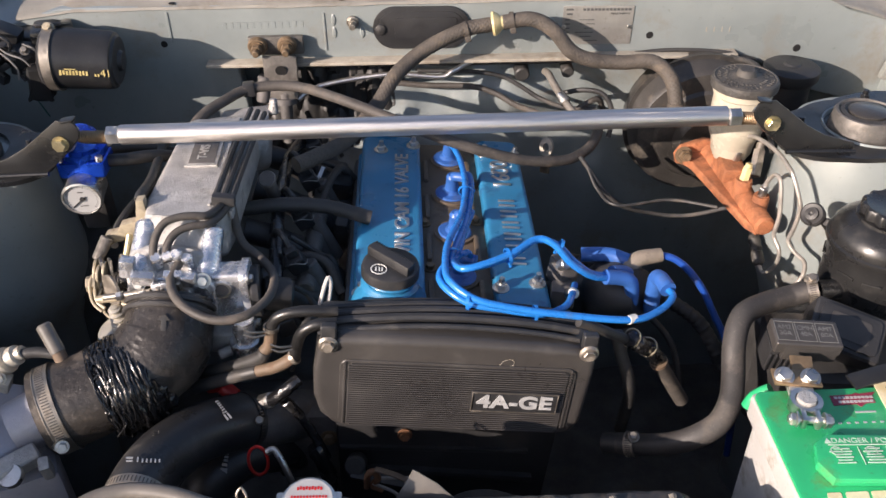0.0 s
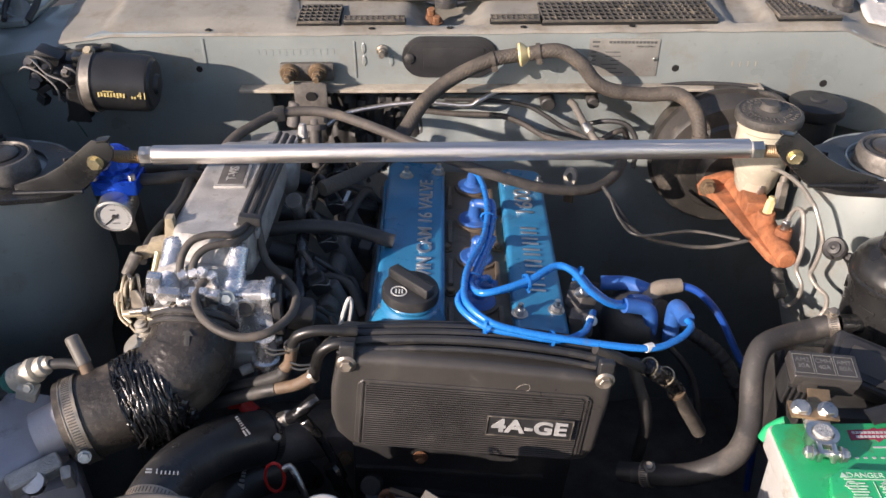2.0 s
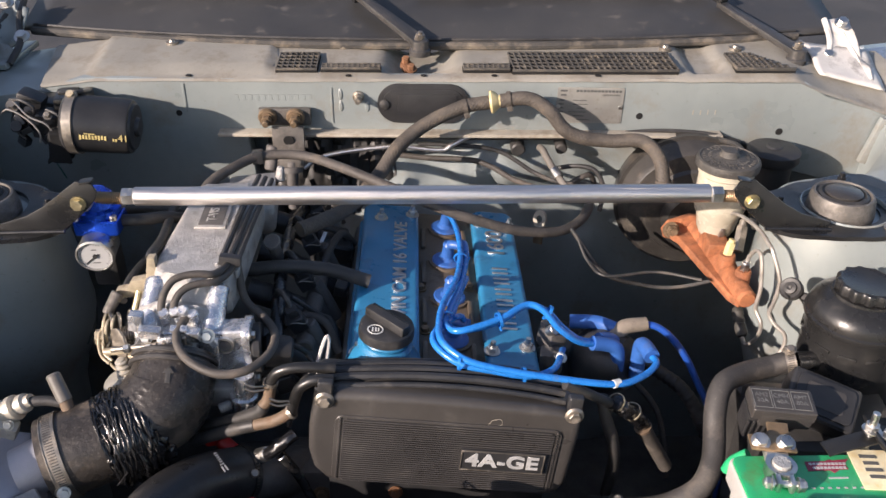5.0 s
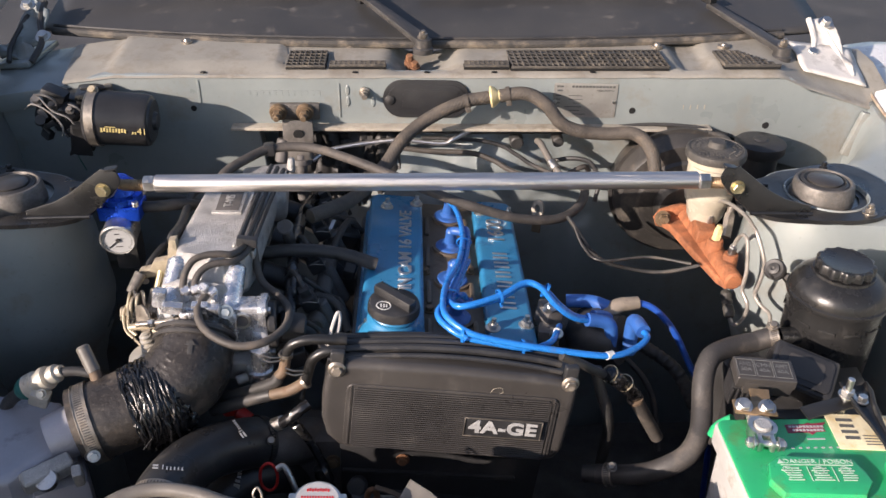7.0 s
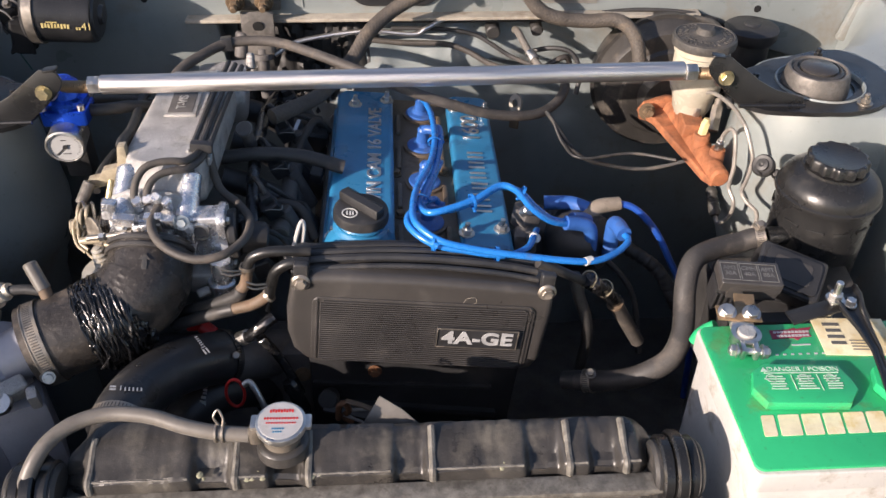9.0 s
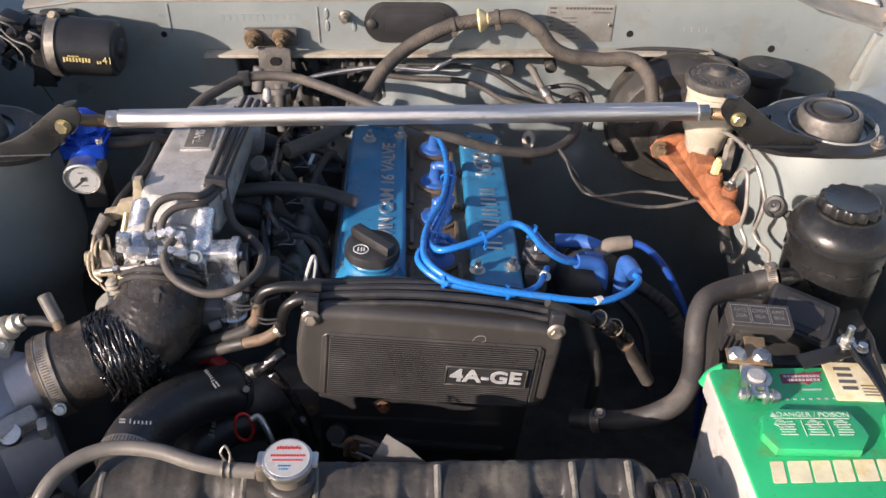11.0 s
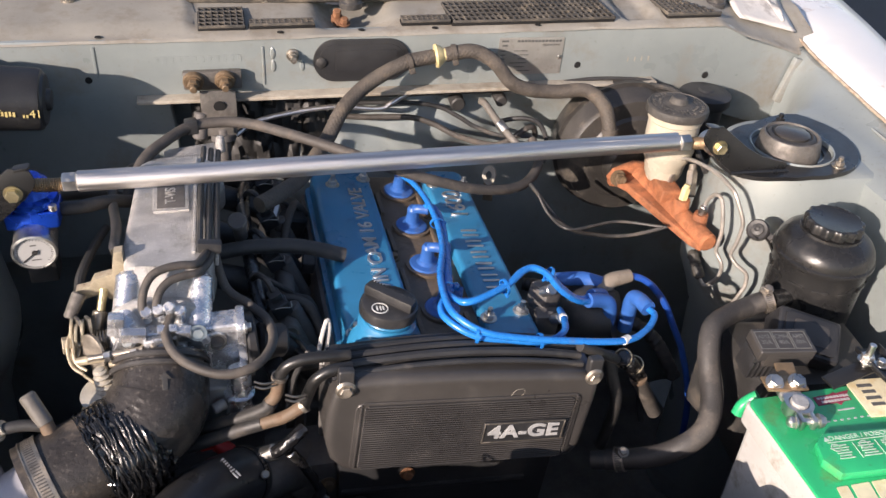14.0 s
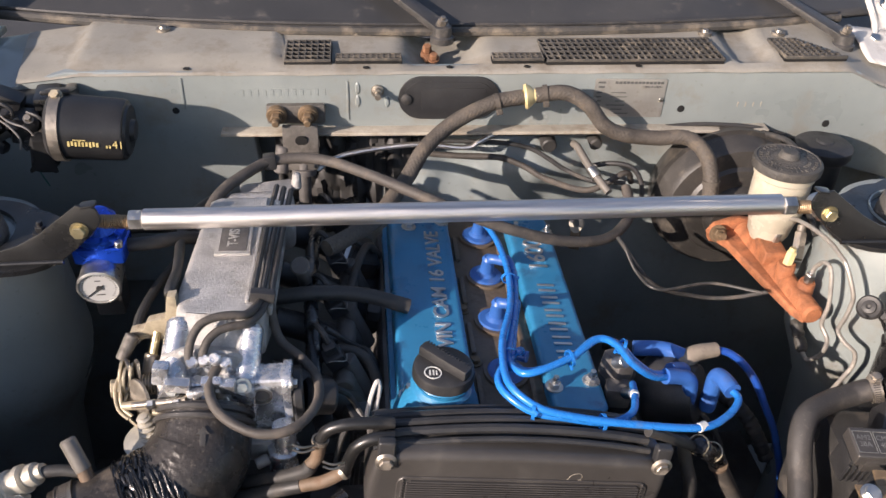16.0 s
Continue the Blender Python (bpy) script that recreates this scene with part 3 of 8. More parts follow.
def build_windscreen():
    b = bm_new()
    sheet(b, [[(-0.66 + i * 0.07, 1.43 + 0.55 * t + 0.05 * abs((-0.66 + i * 0.07 - 0.04) / 0.66) ** 2, 0.972 + 0.36 * t) for i in range(21)] for t in (0, 0.33, 0.66, 1)])
    thick(solo("windscreen", b, M_GLASS, "dark windscreen glass reflecting the sky", "windscreen", kind="structure"), 0.006)


def wiper(px, py, tx, ty, bx0, bx1, z0=0.95):
    w = thing("wiper_arm", (px, py, z0), "black wiper arm on its pivot nut", "wiper arm", "windscreen wipers")
    b = bm_new()
    lathe(b, [(0, 0.010), (0.010, 0.010), (0.013, 0.008), (0.0135, 0.002), (0.0135, -0.004), (0.016, -0.006), (0.016, -0.014), (0, -0.014)], pose(px, py, z0), 24)
    part("pivot_cap", b, M_WIPER, w)
    b = bm_new()
    bolt(b, (px, py, z0 + 0.010), (0.1, -0.2, 1), 0.0068, 0.007, 1.3)
    rod(b, (px, py, z0 + 0.012), (px + 0.001, py - 0.002, z0 + 0.022), 0.0035, seg=12, bev=0.0006)
    part("nut", b, M_CLAMP, w, "steel pivot nut")
    b = bm_new()
    d = Vector((tx - px, ty - py, 0))
    ang = math.degrees(math.atan2(d.y, d.x))
    m = pose(px, py, z0 + 0.004, 0, -10.5, ang)
    prism(b, [(0, -0.013), (d.length * 0.45, -0.011), (d.length, -0.008), (d.length, 0.008), (d.length * 0.45, 0.011), (0, 0.013)], -0.004, 0.006, m, 0.003)
    part("arm", b, M_WIPER, w)
    b = bm_new()
    box(b, (tx, ty, 0.982), (0.016, 0.022, 0.012), 0.002, (8, 0, ang - 90))
    part("hinge", b, M_BLACKMETAL, w)
    b = bm_new()
    box(b, ((bx0 + bx1) / 2, ty + 0.03, 0.985), (abs(bx1 - bx0), 0.007, 0.010), 0.002, (20, 0, 1.5))
    box(b, ((bx0 + bx1) / 2, ty + 0.032, 0.991), (abs(bx1 - bx0) * 0.8, 0.003, 0.006), 0.001, (20, 0, 1.5))
    part("blade", b, M_BLACKMETAL, w)


def edge_right(y):
    return float(np.interp(y, (0.30, 0.60, 0.945, 1.142, 1.245, 1.40), (0.668, 0.674, 0.689, 0.707, 0.724, 0.750)))


def edge_height(y):
    return float(np.interp(y, (0.30, 0.945, 1.142, 1.245, 1.40), (0.852, 0.867, 0.877, 0.886, 0.894)))


def build_right_side():
    ys = [0.28 + 0.02 * i for i in range(57)]
    b, rows = bm_new(), []
    for y in [v for v in ys if v < 1.19]:
        x, zs, f = edge_right(y), edge_height(y), float(np.interp(y, (1.02, 1.13), (0, 1)))
        prof = [(x + 0.004, zs + 0.001), (x - 0.010, zs - 0.003), (x - 0.022 + 0.008 * f, zs - 0.010), (0.642 + 0.044 * f, 0.853), (0.610 + 0.070 * f, 0.848 - 0.026 * f), (0.590 + 0.086 * f, 0.838 - 0.058 * f), (0.578 + 0.090 * f, 0.60), (0.575 + 0.085 * f, 0.0)]
        rows.append([(px, y, pz + 0.0025 * noise.noise(Vector((px * 14, y * 14, pz * 9)))) for px, pz in prof])
    sheet(b, rows)
    thick(solo("inner_wing_right", b, M_PAINT, "grey-green inner wing apron beside the strut tower", "inner wing", kind="structure"), 0.010, 1.0)
    b, rows = bm_new(), []
    for y in ys:
        x, zs = edge_right(y), edge_height(y)
        chip = 0.0022 * noise.noise(Vector((y * 60, 0.4, 7)))
        prof = [(x - 0.004, zs - 0.020), (x - 0.001 + chip, zs + 0.001), (x + 0.003 + chip, zs + 0.0045), (x + 0.05, zs + 0.010), (x + 0.11, zs + 0.009), (x + 0.148, zs + 0.001), (x + 0.166, zs - 0.014), (x + 0.176, zs - 0.045), (x + 0.188, 0.62), (x + 0.190, 0.35), (x + 0.184, 0.0)]
        rows.append([(px, y, pz) for px, pz in prof])
    sheet(b, rows)
    thick(solo("front_wing_right", b, M_WHITE, "white front wing with chipped inner edge", "front wing", kind="structure"), 0.006, -1.0)
    sm = thing("wing_seam", (0.69, 0.95, 0.87), "rusty sealer bead along the white wing edge", "seam", kind="structure")
    b = bm_new()
    tube(b, [(edge_right(y) - 0.004, y, edge_height(y) + 0.0015) for y in [0.40 + 0.04 * i for i in range(22)]], 0.0023, 8, 5, 0.25)
    part("sealer_bead", b, M_SEAM, sm)
    b = bm_new()
    tube(b, [(edge_right(y) - 0.022, y, edge_height(y) - 0.0075) for y in [0.50 + 0.04 * i for i in range(12)]], 0.0016, 6, 4)
    part("pressed_ridge", b, M_PAINT, sm)


def build_left_side():
    ys = [0.28 + 0.02 * i for i in range(57)]

    # unseen left wing: edge heights shaped so that it shades the left bay
    def edge(y):
        return float(np.interp(y, (0.30, 1.0, 1.2, 1.4), (0.632, 0.645, 0.662, 0.69))), float(np.interp(y, (0.30, 0.47, 0.70, 0.82, 0.99, 1.15, 1.40), (0.874, 0.880, 0.903, 0.920, 0.946, 0.982, 1.0)))

    b, rows = bm_new(), []
    for y in [v for v in ys if v < 1.19]:
        (x, zs), f = edge(y), float(np.interp(y, (1.02, 1.13), (0, 1)))
        prof = [(x + 0.004, zs + 0.001), (x - 0.010, zs - 0.003), (x - 0.022 + 0.008 * f, zs - 0.010), (0.612 + 0.020 * f, 0.855), (0.600 + 0.025 * f, 0.848 - 0.026 * f), (0.588 + 0.034 * f, 0.838 - 0.058 * f), (0.572 + 0.046 * f, 0.60), (0.570 + 0.046 * f, 0.0)]
        rows.append([(-px, y, pz + 0.0025 * noise.noise(Vector((px * 14, y * 14, pz * 9)))) for px, pz in prof])
    sheet(b, rows)
    thick(solo("inner_wing_left", b, M_PAINT, "grey-green inner wing apron beside the strut tower", "inner wing", kind="structure"), 0.010, -1.0)
    b, rows = bm_new(), []
    for y in ys:
        x, zs = edge(y)
        prof = [(x - 0.004, zs - 0.020), (x - 0.001, zs + 0.001), (x + 0.003, zs + 0.0045), (x + 0.05, zs + 0.010), (x + 0.11, zs + 0.009), (x + 0.148, zs + 0.001), (x + 0.166, zs - 0.014), (x + 0.176, zs - 0.045), (x + 0.188, 0.62), (x + 0.190, 0.35), (x + 0.184, 0.0)]
        rows.append([(-px, y, pz) for px, pz in prof])
    sheet(b, rows)
    thick(solo("front_wing_left", b, M_WHITE, "white front wing with chipped inner edge", "front wing", kind="structure"), 0.006, 1.0)


def build_tower(sign):
    b, rows, seg = bm_new(), [], 56
    for r, z in ((0.0, 0.848), (0.05, 0.848), (0.080, 0.8475), (0.087, 0.844), (0.091, 0.834), (0.097, 0.79), (0.106, 0.70), (0.102, 0.66), (0.085, 0.62), (0.072, 0.58), (0.060, 0.40), (0.06, 0.0)):
        row = []
        for i in range(seg + 1):
            a = i * math.tau / seg
            x, y = 0.536 + r * math.cos(a), 0.928 + r * math.sin(a) * 0.95
            if math.cos(a) > 0:
                x = 0.536 + r * math.cos(a) ** 0.45 * 1.1
                y = 0.928 + r * 0.95 * math.copysign(abs(math.sin(a)) ** 0.35, math.sin(a)) + 0.02 * math.cos(a) * math.sin(a)
            row.append((sign * min(x, 0.64 if sign > 0 else 0.598), y, z + 0.0024 * noise.noise(Vector((x * 25, y * 25, z * 25)))))
        rows.append(row)
    sheet(b, rows)
    bmesh.ops.remove_doubles(b, verts=b.verts[:], dist=0.0001)
    bmesh.ops.recalc_face_normals(b, faces=b.faces[:])
    solo("strut_tower_right" if sign > 0 else "strut_tower_left", b, M_PAINT, "grey-green painted strut tower rising from the apron", "strut tower", kind="structure")


def build_hinges():
    for sign, x0, y0, dz in ((1, 0.662, 1.272, -0.018), (-1, -0.630, 1.30, 0.0)):
        h = thing("bonnet_hinge", (x0, y0, 0.93 + dz), "white bonnet hinge with chipped and cracked paint" if sign > 0 else "shaded grey bonnet hinge with loose wires", "hinge", "bonnet hinges")
        b = bm_new()
        rows = []
        for k in range(15):
            t = k / 14
            wave = 0.25 if sign > 0 else 1.0
            c = Vector((x0 + sign * (0.012 * wave * math.sin(t * 6)), y0 - 0.045 + 0.10 * t, 0.922 + dz + 0.018 * math.sin(t * 3.14) + 0.11 * max(0, t - 0.45)))
            w = 0.028 * (1 - 0.45 * t) if sign < 0 else 0.024 * (1 - 0.25 * t)
            lip = (0.009, 0.001, 0.0, 0.001, 0.011) if sign > 0 else (0, 0, 0, 0, 0)
            rows.append([(c.x + (i / 4 - 0.5) * 2 * w, c.y - lip[i] + 0.006 * wave * noise.noise(Vector((i * 1.1, k * 0.9, 3))), c.z + 0.4 * lip[i] + 0.008 * wave * math.sin(i * 1.6 + k * 0.8) + 0.006 * wave * noise.noise(Vector((i, k * 0.7, 9)))) for i in range(5)])
        sheet(b, rows)
        # left hinge takes the darker grey paint as its shade
        paint = M_HINGE if sign > 0 else M_PAINT
        thick(part("arm", b, paint, h), 0.004)
        b = bm_new()
        tube(b, [(x0 - sign * 0.022, y0 - 0.055, 0.918 + dz), (x0 - sign * 0.030, y0 - 0.02, 0.94 + dz), (x0 - sign * 0.018, y0 + 0.02, 0.962 + dz), (x0 - sign * 0.02, y0 + 0.05, 0.985 + dz)], 0.0045 if sign > 0 else 0.005, 8, 5)
        tube(b, [(x0 + sign * 0.010, y0 - 0.06, 0.921 + dz), (x0 + sign * 0.018, y0 - 0.02, 0.936 + dz), (x0 + sign * 0.004, y0 + 0.03, 0.968 + dz)], 0.004, 8, 5)
        part("link", b, M_HINGE if sign > 0 else M_RUBBER, h)
        b = bm_new()
        bolt(b, (x0 - sign * 0.03, y0 - 0.01, 0.945 + dz), (0, -0.5, 1), 0.008, 0.007)
        part("pivot_bolt", b, M_STEEL, h)
        b = bm_new()
        bolt(b, (x0, y0 + 0.03, 0.984 + dz), (0, -0.5, 1), 0.008, 0.007)
        part("pivot_bolt", b, M_STEEL, h)
        b = bm_new()
        if sign > 0:
            # flat foot that follows the cowl; its white also paints the cowl end sunlit
            grid = [[(x + 0.003 * noise.noise(Vector((x * 30, y * 30, 1))), y + 0.10 * (x - 0.60) * (y - 1.30), 0.9185 - 0.225 * (x - 0.62) + (y - 1.22) * (0.30 + 1.8 * (x - 0.62))) for x in [0.598 + 0.0105 * i for i in range(11)]] for y in [1.203 + 0.010 * j for j in range(9)]]
            sheet(b, grid)
            thick(part("base", b, paint, h), 0.003, 1.0)
        else:
            box(b, (x0, y0 - 0.01, 0.916 + dz), (0.055, 0.10, 0.010), 0.004, (3, sign * 6, sign * 8))
            part("base", b, paint, h)


def build_front():
    b = bm_new()
    box(b, (0.0, 0.375, 0.62), (1.19, 0.05, 0.14), 0.008)
    box(b, (0.0, 0.36, 0.30), (1.18, 0.04, 0.60), 0.008)
    solo("front_crossmember", b, M_BLACKMETAL, "black front crossmember ahead of the radiator", "crossmember", kind="structure")
    b = bm_new()
    box(b, (0.0, 0.78, 0.10), (1.16, 0.86, 0.20), 0.01)
    solo("bay_floor", b, M_DARK, "grimy dark engine bay floor", "floor", kind="structure")


build_ground()
build_firewall()
build_cowl()
build_scuttle()
build_windscreen()
wiper(0.003, 1.240, -0.100, 1.385, -0.62, -0.09)
wiper(0.572, 1.238, 0.492, 1.385, 0.0, 0.49, 0.938)
build_right_side()
build_left_side()
build_tower(1)
build_tower(-1)
build_hinges()
build_front()


# ---- the engine, which leans five degrees ----
ENG = pose(0.02, 0.64, 0.78, 0, 5.0, 0)


def eng(u, v, w):
    return ENG @ Vector((u, v, w))


def build_block():
    bl = thing("engine_block", (0.02, 0.9, 0.2), "grimy dark engine block and cylinder head", "engine block")
    b = bm_new()
    box(b, (0, 0.22, -0.33), (0.22, 0.40, 0.45), 0.02, m=ENG)
    for k in range(5):
        box(b, (-0.115, 0.06 + k * 0.08, -0.28), (0.02, 0.012, 0.25), 0.004, m=ENG)
        box(b, (0.115, 0.06 + k * 0.08, -0.28), (0.02, 0.012, 0.25), 0.004, m=ENG)
    part("block", b, M_DARK, bl)
    b = bm_new()
    box(b, (0.005, 0.25, -0.085), (0.225, 0.39, 0.06), 0.01, m=ENG)
    part("cylinder_head", b, M_DARK, bl)
    b = bm_new()
    box(b, (0.015, 0.25, -0.045), (0.10, 0.385, 0.034), 0.004, m=ENG)
    for y in (1.037, 0.952, 0.868, 0.784):
        ring_plate(b, 0.024, 0.018, -0.03, -0.024, ENG @ pose(0.019, y - 0.64, 0), 28)
    for v in (0.10, 0.185, 0.27, 0.355):
        box(b, (-0.012, v + 0.012, -0.026), (0.006, 0.05, 0.006), 0.002, m=ENG)
        box(b, (0.044, v + 0.012, -0.026), (0.006, 0.05, 0.006), 0.002, m=ENG)
    part("spark_plug_valley", b, M_VALLEY, bl, "oily brown valley between the cam covers")
    for u, y in ((-0.016, 0.887), (0.046, 0.895), (-0.012, 0.80), (0.048, 0.98)):
        b = bm_new()
        bolt(b, eng(u, y - 0.64, -0.028), ENG.to_3x3() @ Vector((0, 0, 1)), 0.005, 0.005)
        part("valley_bolt", b, M_BROWN, bl)


def cover_outline(u0, u1, v0, v1, r=0.012):
    return rounded(u1 - u0, v1 - v0, r, 6, (u0 + u1) / 2, (v0 + v1) / 2)


def build_cam_covers():
    up = ENG.to_3x3() @ Vector((0, 0, 1))
    L = thing("cam_cover", (-0.02, 0.88, 0.72), "blue painted cam cover with silver raised lettering and oil filler", "cam cover", "cam covers")
    b = bm_new()
    prism(b, cover_outline(-0.101, -0.014, 0.062, 0.443), -0.060, -0.045, ENG, 0.002)
    prism(b, cover_outline(-0.096, -0.019, 0.066, 0.438, 0.016), -0.046, -0.014, ENG, 0.007, 4)
    lathe(b, [(0.046, -0.05), (0.043, -0.02), (0.036, -0.004), (0.028, 0.006), (0.026, 0.018), (0.0, 0.018)], ENG @ pose(-0.058, 0.088, -0.004), 40)
    box(b, (-0.057, 0.085, -0.03), (0.078, 0.05, 0.045), 0.014, m=ENG, seg=4)
    part("cover", b, M_BLUE, L)
    for u, y in ((-0.071, 1.035), (-0.028, 1.05), (-0.088, 0.735), (-0.03, 0.735)):
        b = bm_new()
        bolt(b, eng(u, y - 0.64, -0.0145), up, 0.0062, 0.006)
        rod(b, eng(u, y - 0.64, -0.014), eng(u, y - 0.64, 0.0), 0.003, seg=10)
        part("cap_nut", b, M_STEEL, L)
    m = ENG @ pose(-0.043, 0.262, -0.0135, 0, 0, 90)
    lettering("TWIN CAM 16 VALVE", 0.0245, m, M_ALU, L, spacing=1.02, squeeze=1.04, extrude=0.0012, bold=0.0003, label="silver raised lettering")
    R = thing("cam_cover", (0.10, 0.88, 0.71), "blue painted cam cover with silver raised characters", "cam cover", "cam covers")
    b = bm_new()
    prism(b, cover_outline(0.051, 0.119, 0.072, 0.443), -0.060, -0.045, ENG, 0.002)
    prism(b, cover_outline(0.056, 0.1145, 0.077, 0.438, 0.014), -0.046, -0.014, ENG, 0.007, 4)
    part("cover", b, M_BLUE, R)
    for u, y in ((0.062, 0.752), (0.103, 0.762), (0.107, 1.034), (0.066, 1.037)):
        b = bm_new()
        bolt(b, eng(u, y - 0.64, -0.0145), up, 0.0062, 0.006)
        rod(b, eng(u, y - 0.64, -0.014), eng(u, y - 0.64, 0.0), 0.003, seg=10)
        part("cap_nut", b, M_STEEL, R)
    m = ENG @ pose(0.085, 0.346, -0.0135, 0, 0, 90)
    lettering("1600", 0.033, m, M_ALU, R, extrude=0.0012, label="silver raised figures")
    for k in range(6):
        v = 0.160 + k * 0.0235
        m = ENG @ pose(0.085, v, -0.0135)
        b = bm_new()
        for d in (-0.0052, 0.0052):
            prism(b, rounded(0.0205, 0.0034, 0.001, 2, 0, d), 0, 0.0012, m, 0.0003)
        part("raised_mark", b, M_ALU, R, "plain raised silver shape")
    cap = thing("oil_filler_cap", eng(-0.058, 0.088, 0.012), "black ribbed plastic oil filler cap with grip bar", "oil cap")
    mc = ENG @ pose(-0.058, 0.088, 0.014)
    b = bm_new()
    lathe(b, [(0.0, 0.007), (0.022, 0.007), (0.023, 0.003), (0.026, -0.002), (0.030, -0.006), (0.0, -0.006)], mc, 40)
    part("filler_neck", b, M_BLUE, cap, "blue painted filler neck")
    mc = ENG @ pose(-0.058, 0.0885, 0.0185) @ Matrix.Diagonal((0.95, 0.95, 0.85, 1))
    b = bm_new()
    lathe(b, [(0, 0.017), (0.027, 0.017), (0.0303, 0.0145), (0.0313, 0.010), (0.0313, 0.002), (0.028, 0.0), (0, 0.0)], mc, 48)
    part("disc", b, M_PLASTIC, cap)
    b = bm_new()
    box(b, (0, 0, 0.0225), (0.058, 0.013, 0.014), 0.003, (0, 0, -42), m=mc)
    grip = part("grip_bar", b, M_PLASTIC, cap)
    for k in range(16):
        b = bm_new()
        box(b, (0.0055 * 0.67 + (-0.026 + k * 0.0035) * 0.743, 0.0055 * 0.743 - (-0.026 + k * 0.0035) * 0.67, 0.0235), (0.0014, 0.004, 0.0130), 0.0005, (0, 0, -42), m=mc)
        part("grip_rib", b, M_PLASTIC, grip)
    b = bm_new()
    ring_plate(b, 0.0088, 0.0076, 0.0, 0.0006, mc @ pose(-0.0125, -0.012, 0.017), 24)
    bars(b, mc @ pose(-0.0125, -0.012, 0.017), [(-0.003, 0, 0.0016, 0.007), (0.0005, 0, 0.0016, 0.007), (0.0035, 0, 0.0016, 0.006)])
    part("printed_symbol", b, M_PRINT, cap, "white printed oil symbol")


def build_timing_cover():
    tc = thing("timing_cover", eng(0.0, 0.02, -0.15), "black plastic timing belt cover with ribbed panel and badge", "timing cover")
    face = ENG @ pose(0, 0, 0, 0, 1.3, 0) @ plane((0, 0, 0), (1, 0, 0), (0, 0.06, 1))
    b = bm_new()
    out = [(-0.1285, -0.030), (-0.1275, -0.060), (-0.121, -0.082), (-0.108, -0.095), (-0.088, -0.0990), (0.115, -0.1000), (0.133, -0.096), (0.1405, -0.082),
           (0.1430, -0.02), (0.1415, 0.004), (0.128, 0.0110), (0.112, 0.0130), (0.0, 0.0165), (-0.10, 0.015), (-0.116, 0.010), (-0.1255, -0.004)]
    prism(b, out, -0.052, 0.010, face, 0.0095, 6)
    part("body", b, M_COVER, tc)
    b = bm_new()
    prism(b, rounded(0.228, 0.0845, 0.009, 6, 0.0110, -0.052), 0.0085, 0.0118, face, 0.0012, 3)
    frame_part = part("panel", b, M_COVER, tc)
    b = bm_new()
    for k in range(29):
        wz = -0.0905 + k * 0.00275
        inset = 0.003 if k in (0, 28) else 0.0
        box(b, (0.0110, wz, 0.0128), (0.212 - 2 * inset, 0.0015, 0.0034), 0.0004, m=face, seg=1)
    part("rib", b, M_COVER, frame_part)
    for ux in (-0.0980, 0.1200):
        b = bm_new()
        for k in range(24):
            lathe(b, [(0, 0.0016), (0.0012, 0.0014), (0.0016, 0)], face @ pose(ux, -0.089 + k * 0.0033, 0.0118), 8)
        tagged(part("dimple_strip", b, M_COVER, frame_part), kind="stuff")
    bg = face @ pose(0.0680, -0.0505, 0.0150)
    b = bm_new()
    prism(b, rounded(0.087, 0.026, 0.002, 3), 0.0, 0.0022, bg, 0.0006)
    badge = part("badge", b, M_PLASTIC, tc, "black badge with silver border")
    b = bm_new()
    for s in (-1, 1):
        box(b, (0, s * 0.0120, 0.0026), (0.0855, 0.0010, 0.0014), 0.0003, m=bg)
        box(b, (s * 0.0421, 0, 0.0026), (0.0010, 0.0242, 0.0014), 0.0003, m=bg)
    part("border", b, M_CLAMP, badge)
    lettering("4A-GE", 0.0218, bg @ pose(0, 0.0, 0.0024), M_BADGE, badge, squeeze=1.20, spacing=1.05, extrude=0.0006, bold=0.0008, label="silver badge lettering")
    # ridges on the top, behind the face
    for v, w, r in ((0.004, 0.0165, 0.0030), (0.014, 0.0195, 0.0045), (0.026, 0.0185, 0.0040), (0.037, 0.0155, 0.0045), (0.047, 0.0110, 0.0040)):
        b = bm_new()
        pts = [(u, v + 0.004 * math.cos(u * 9), w + 0.004 - 0.6 * u * u - (0.03 * max(0, abs(u) - 0.1))) for u in [-0.125 + 0.025 * i for i in range(11)]]
        tube(b, [ENG @ Vector(p) for p in pts], r, 8, 3)
        part("ridge", b, M_PLASTIC, tc)
    b = bm_new()
    box(b, (0.0, 0.036, -0.02), (0.25, 0.03, 0.07), 0.008, m=ENG)
    part("rear_shell", b, M_COVER, tc)
    n = ENG.to_3x3() @ Vector((0, -1, 0.06))
    for u, w in ((-0.1145, 0.0095), (0.1325, 0.0075)):
        b = bm_new()
        rod(b, eng(u, -0.0095, w), eng(u, -0.0125, w + 0.0002), 0.0096, 0.0086, seg=24, bev=0.0010)
        rod(b, eng(u, -0.0125, w + 0.0002), eng(u, -0.0155, w + 0.0004), 0.0060, seg=6, bev=0.0008)
        part("bolt", b, M_CLAMP, tc, "dull zinc flanged bolt")
        b = bm_new()
        box(b, (u, -0.0045, w + 0.011), (0.015, 0.010, 0.018), 0.0030, (-6, 0, 0), m=ENG, seg=3)
        part("bolt_tab", b, M_PLASTIC, tc)
    b = bm_new()
    bolt(b, eng(-0.036, 0.007, -0.130), n, 0.0052, 0.005)
    part("bolt", b, M_RUSTY, tc, "dark rusty lower bolt")
    b = bm_new()
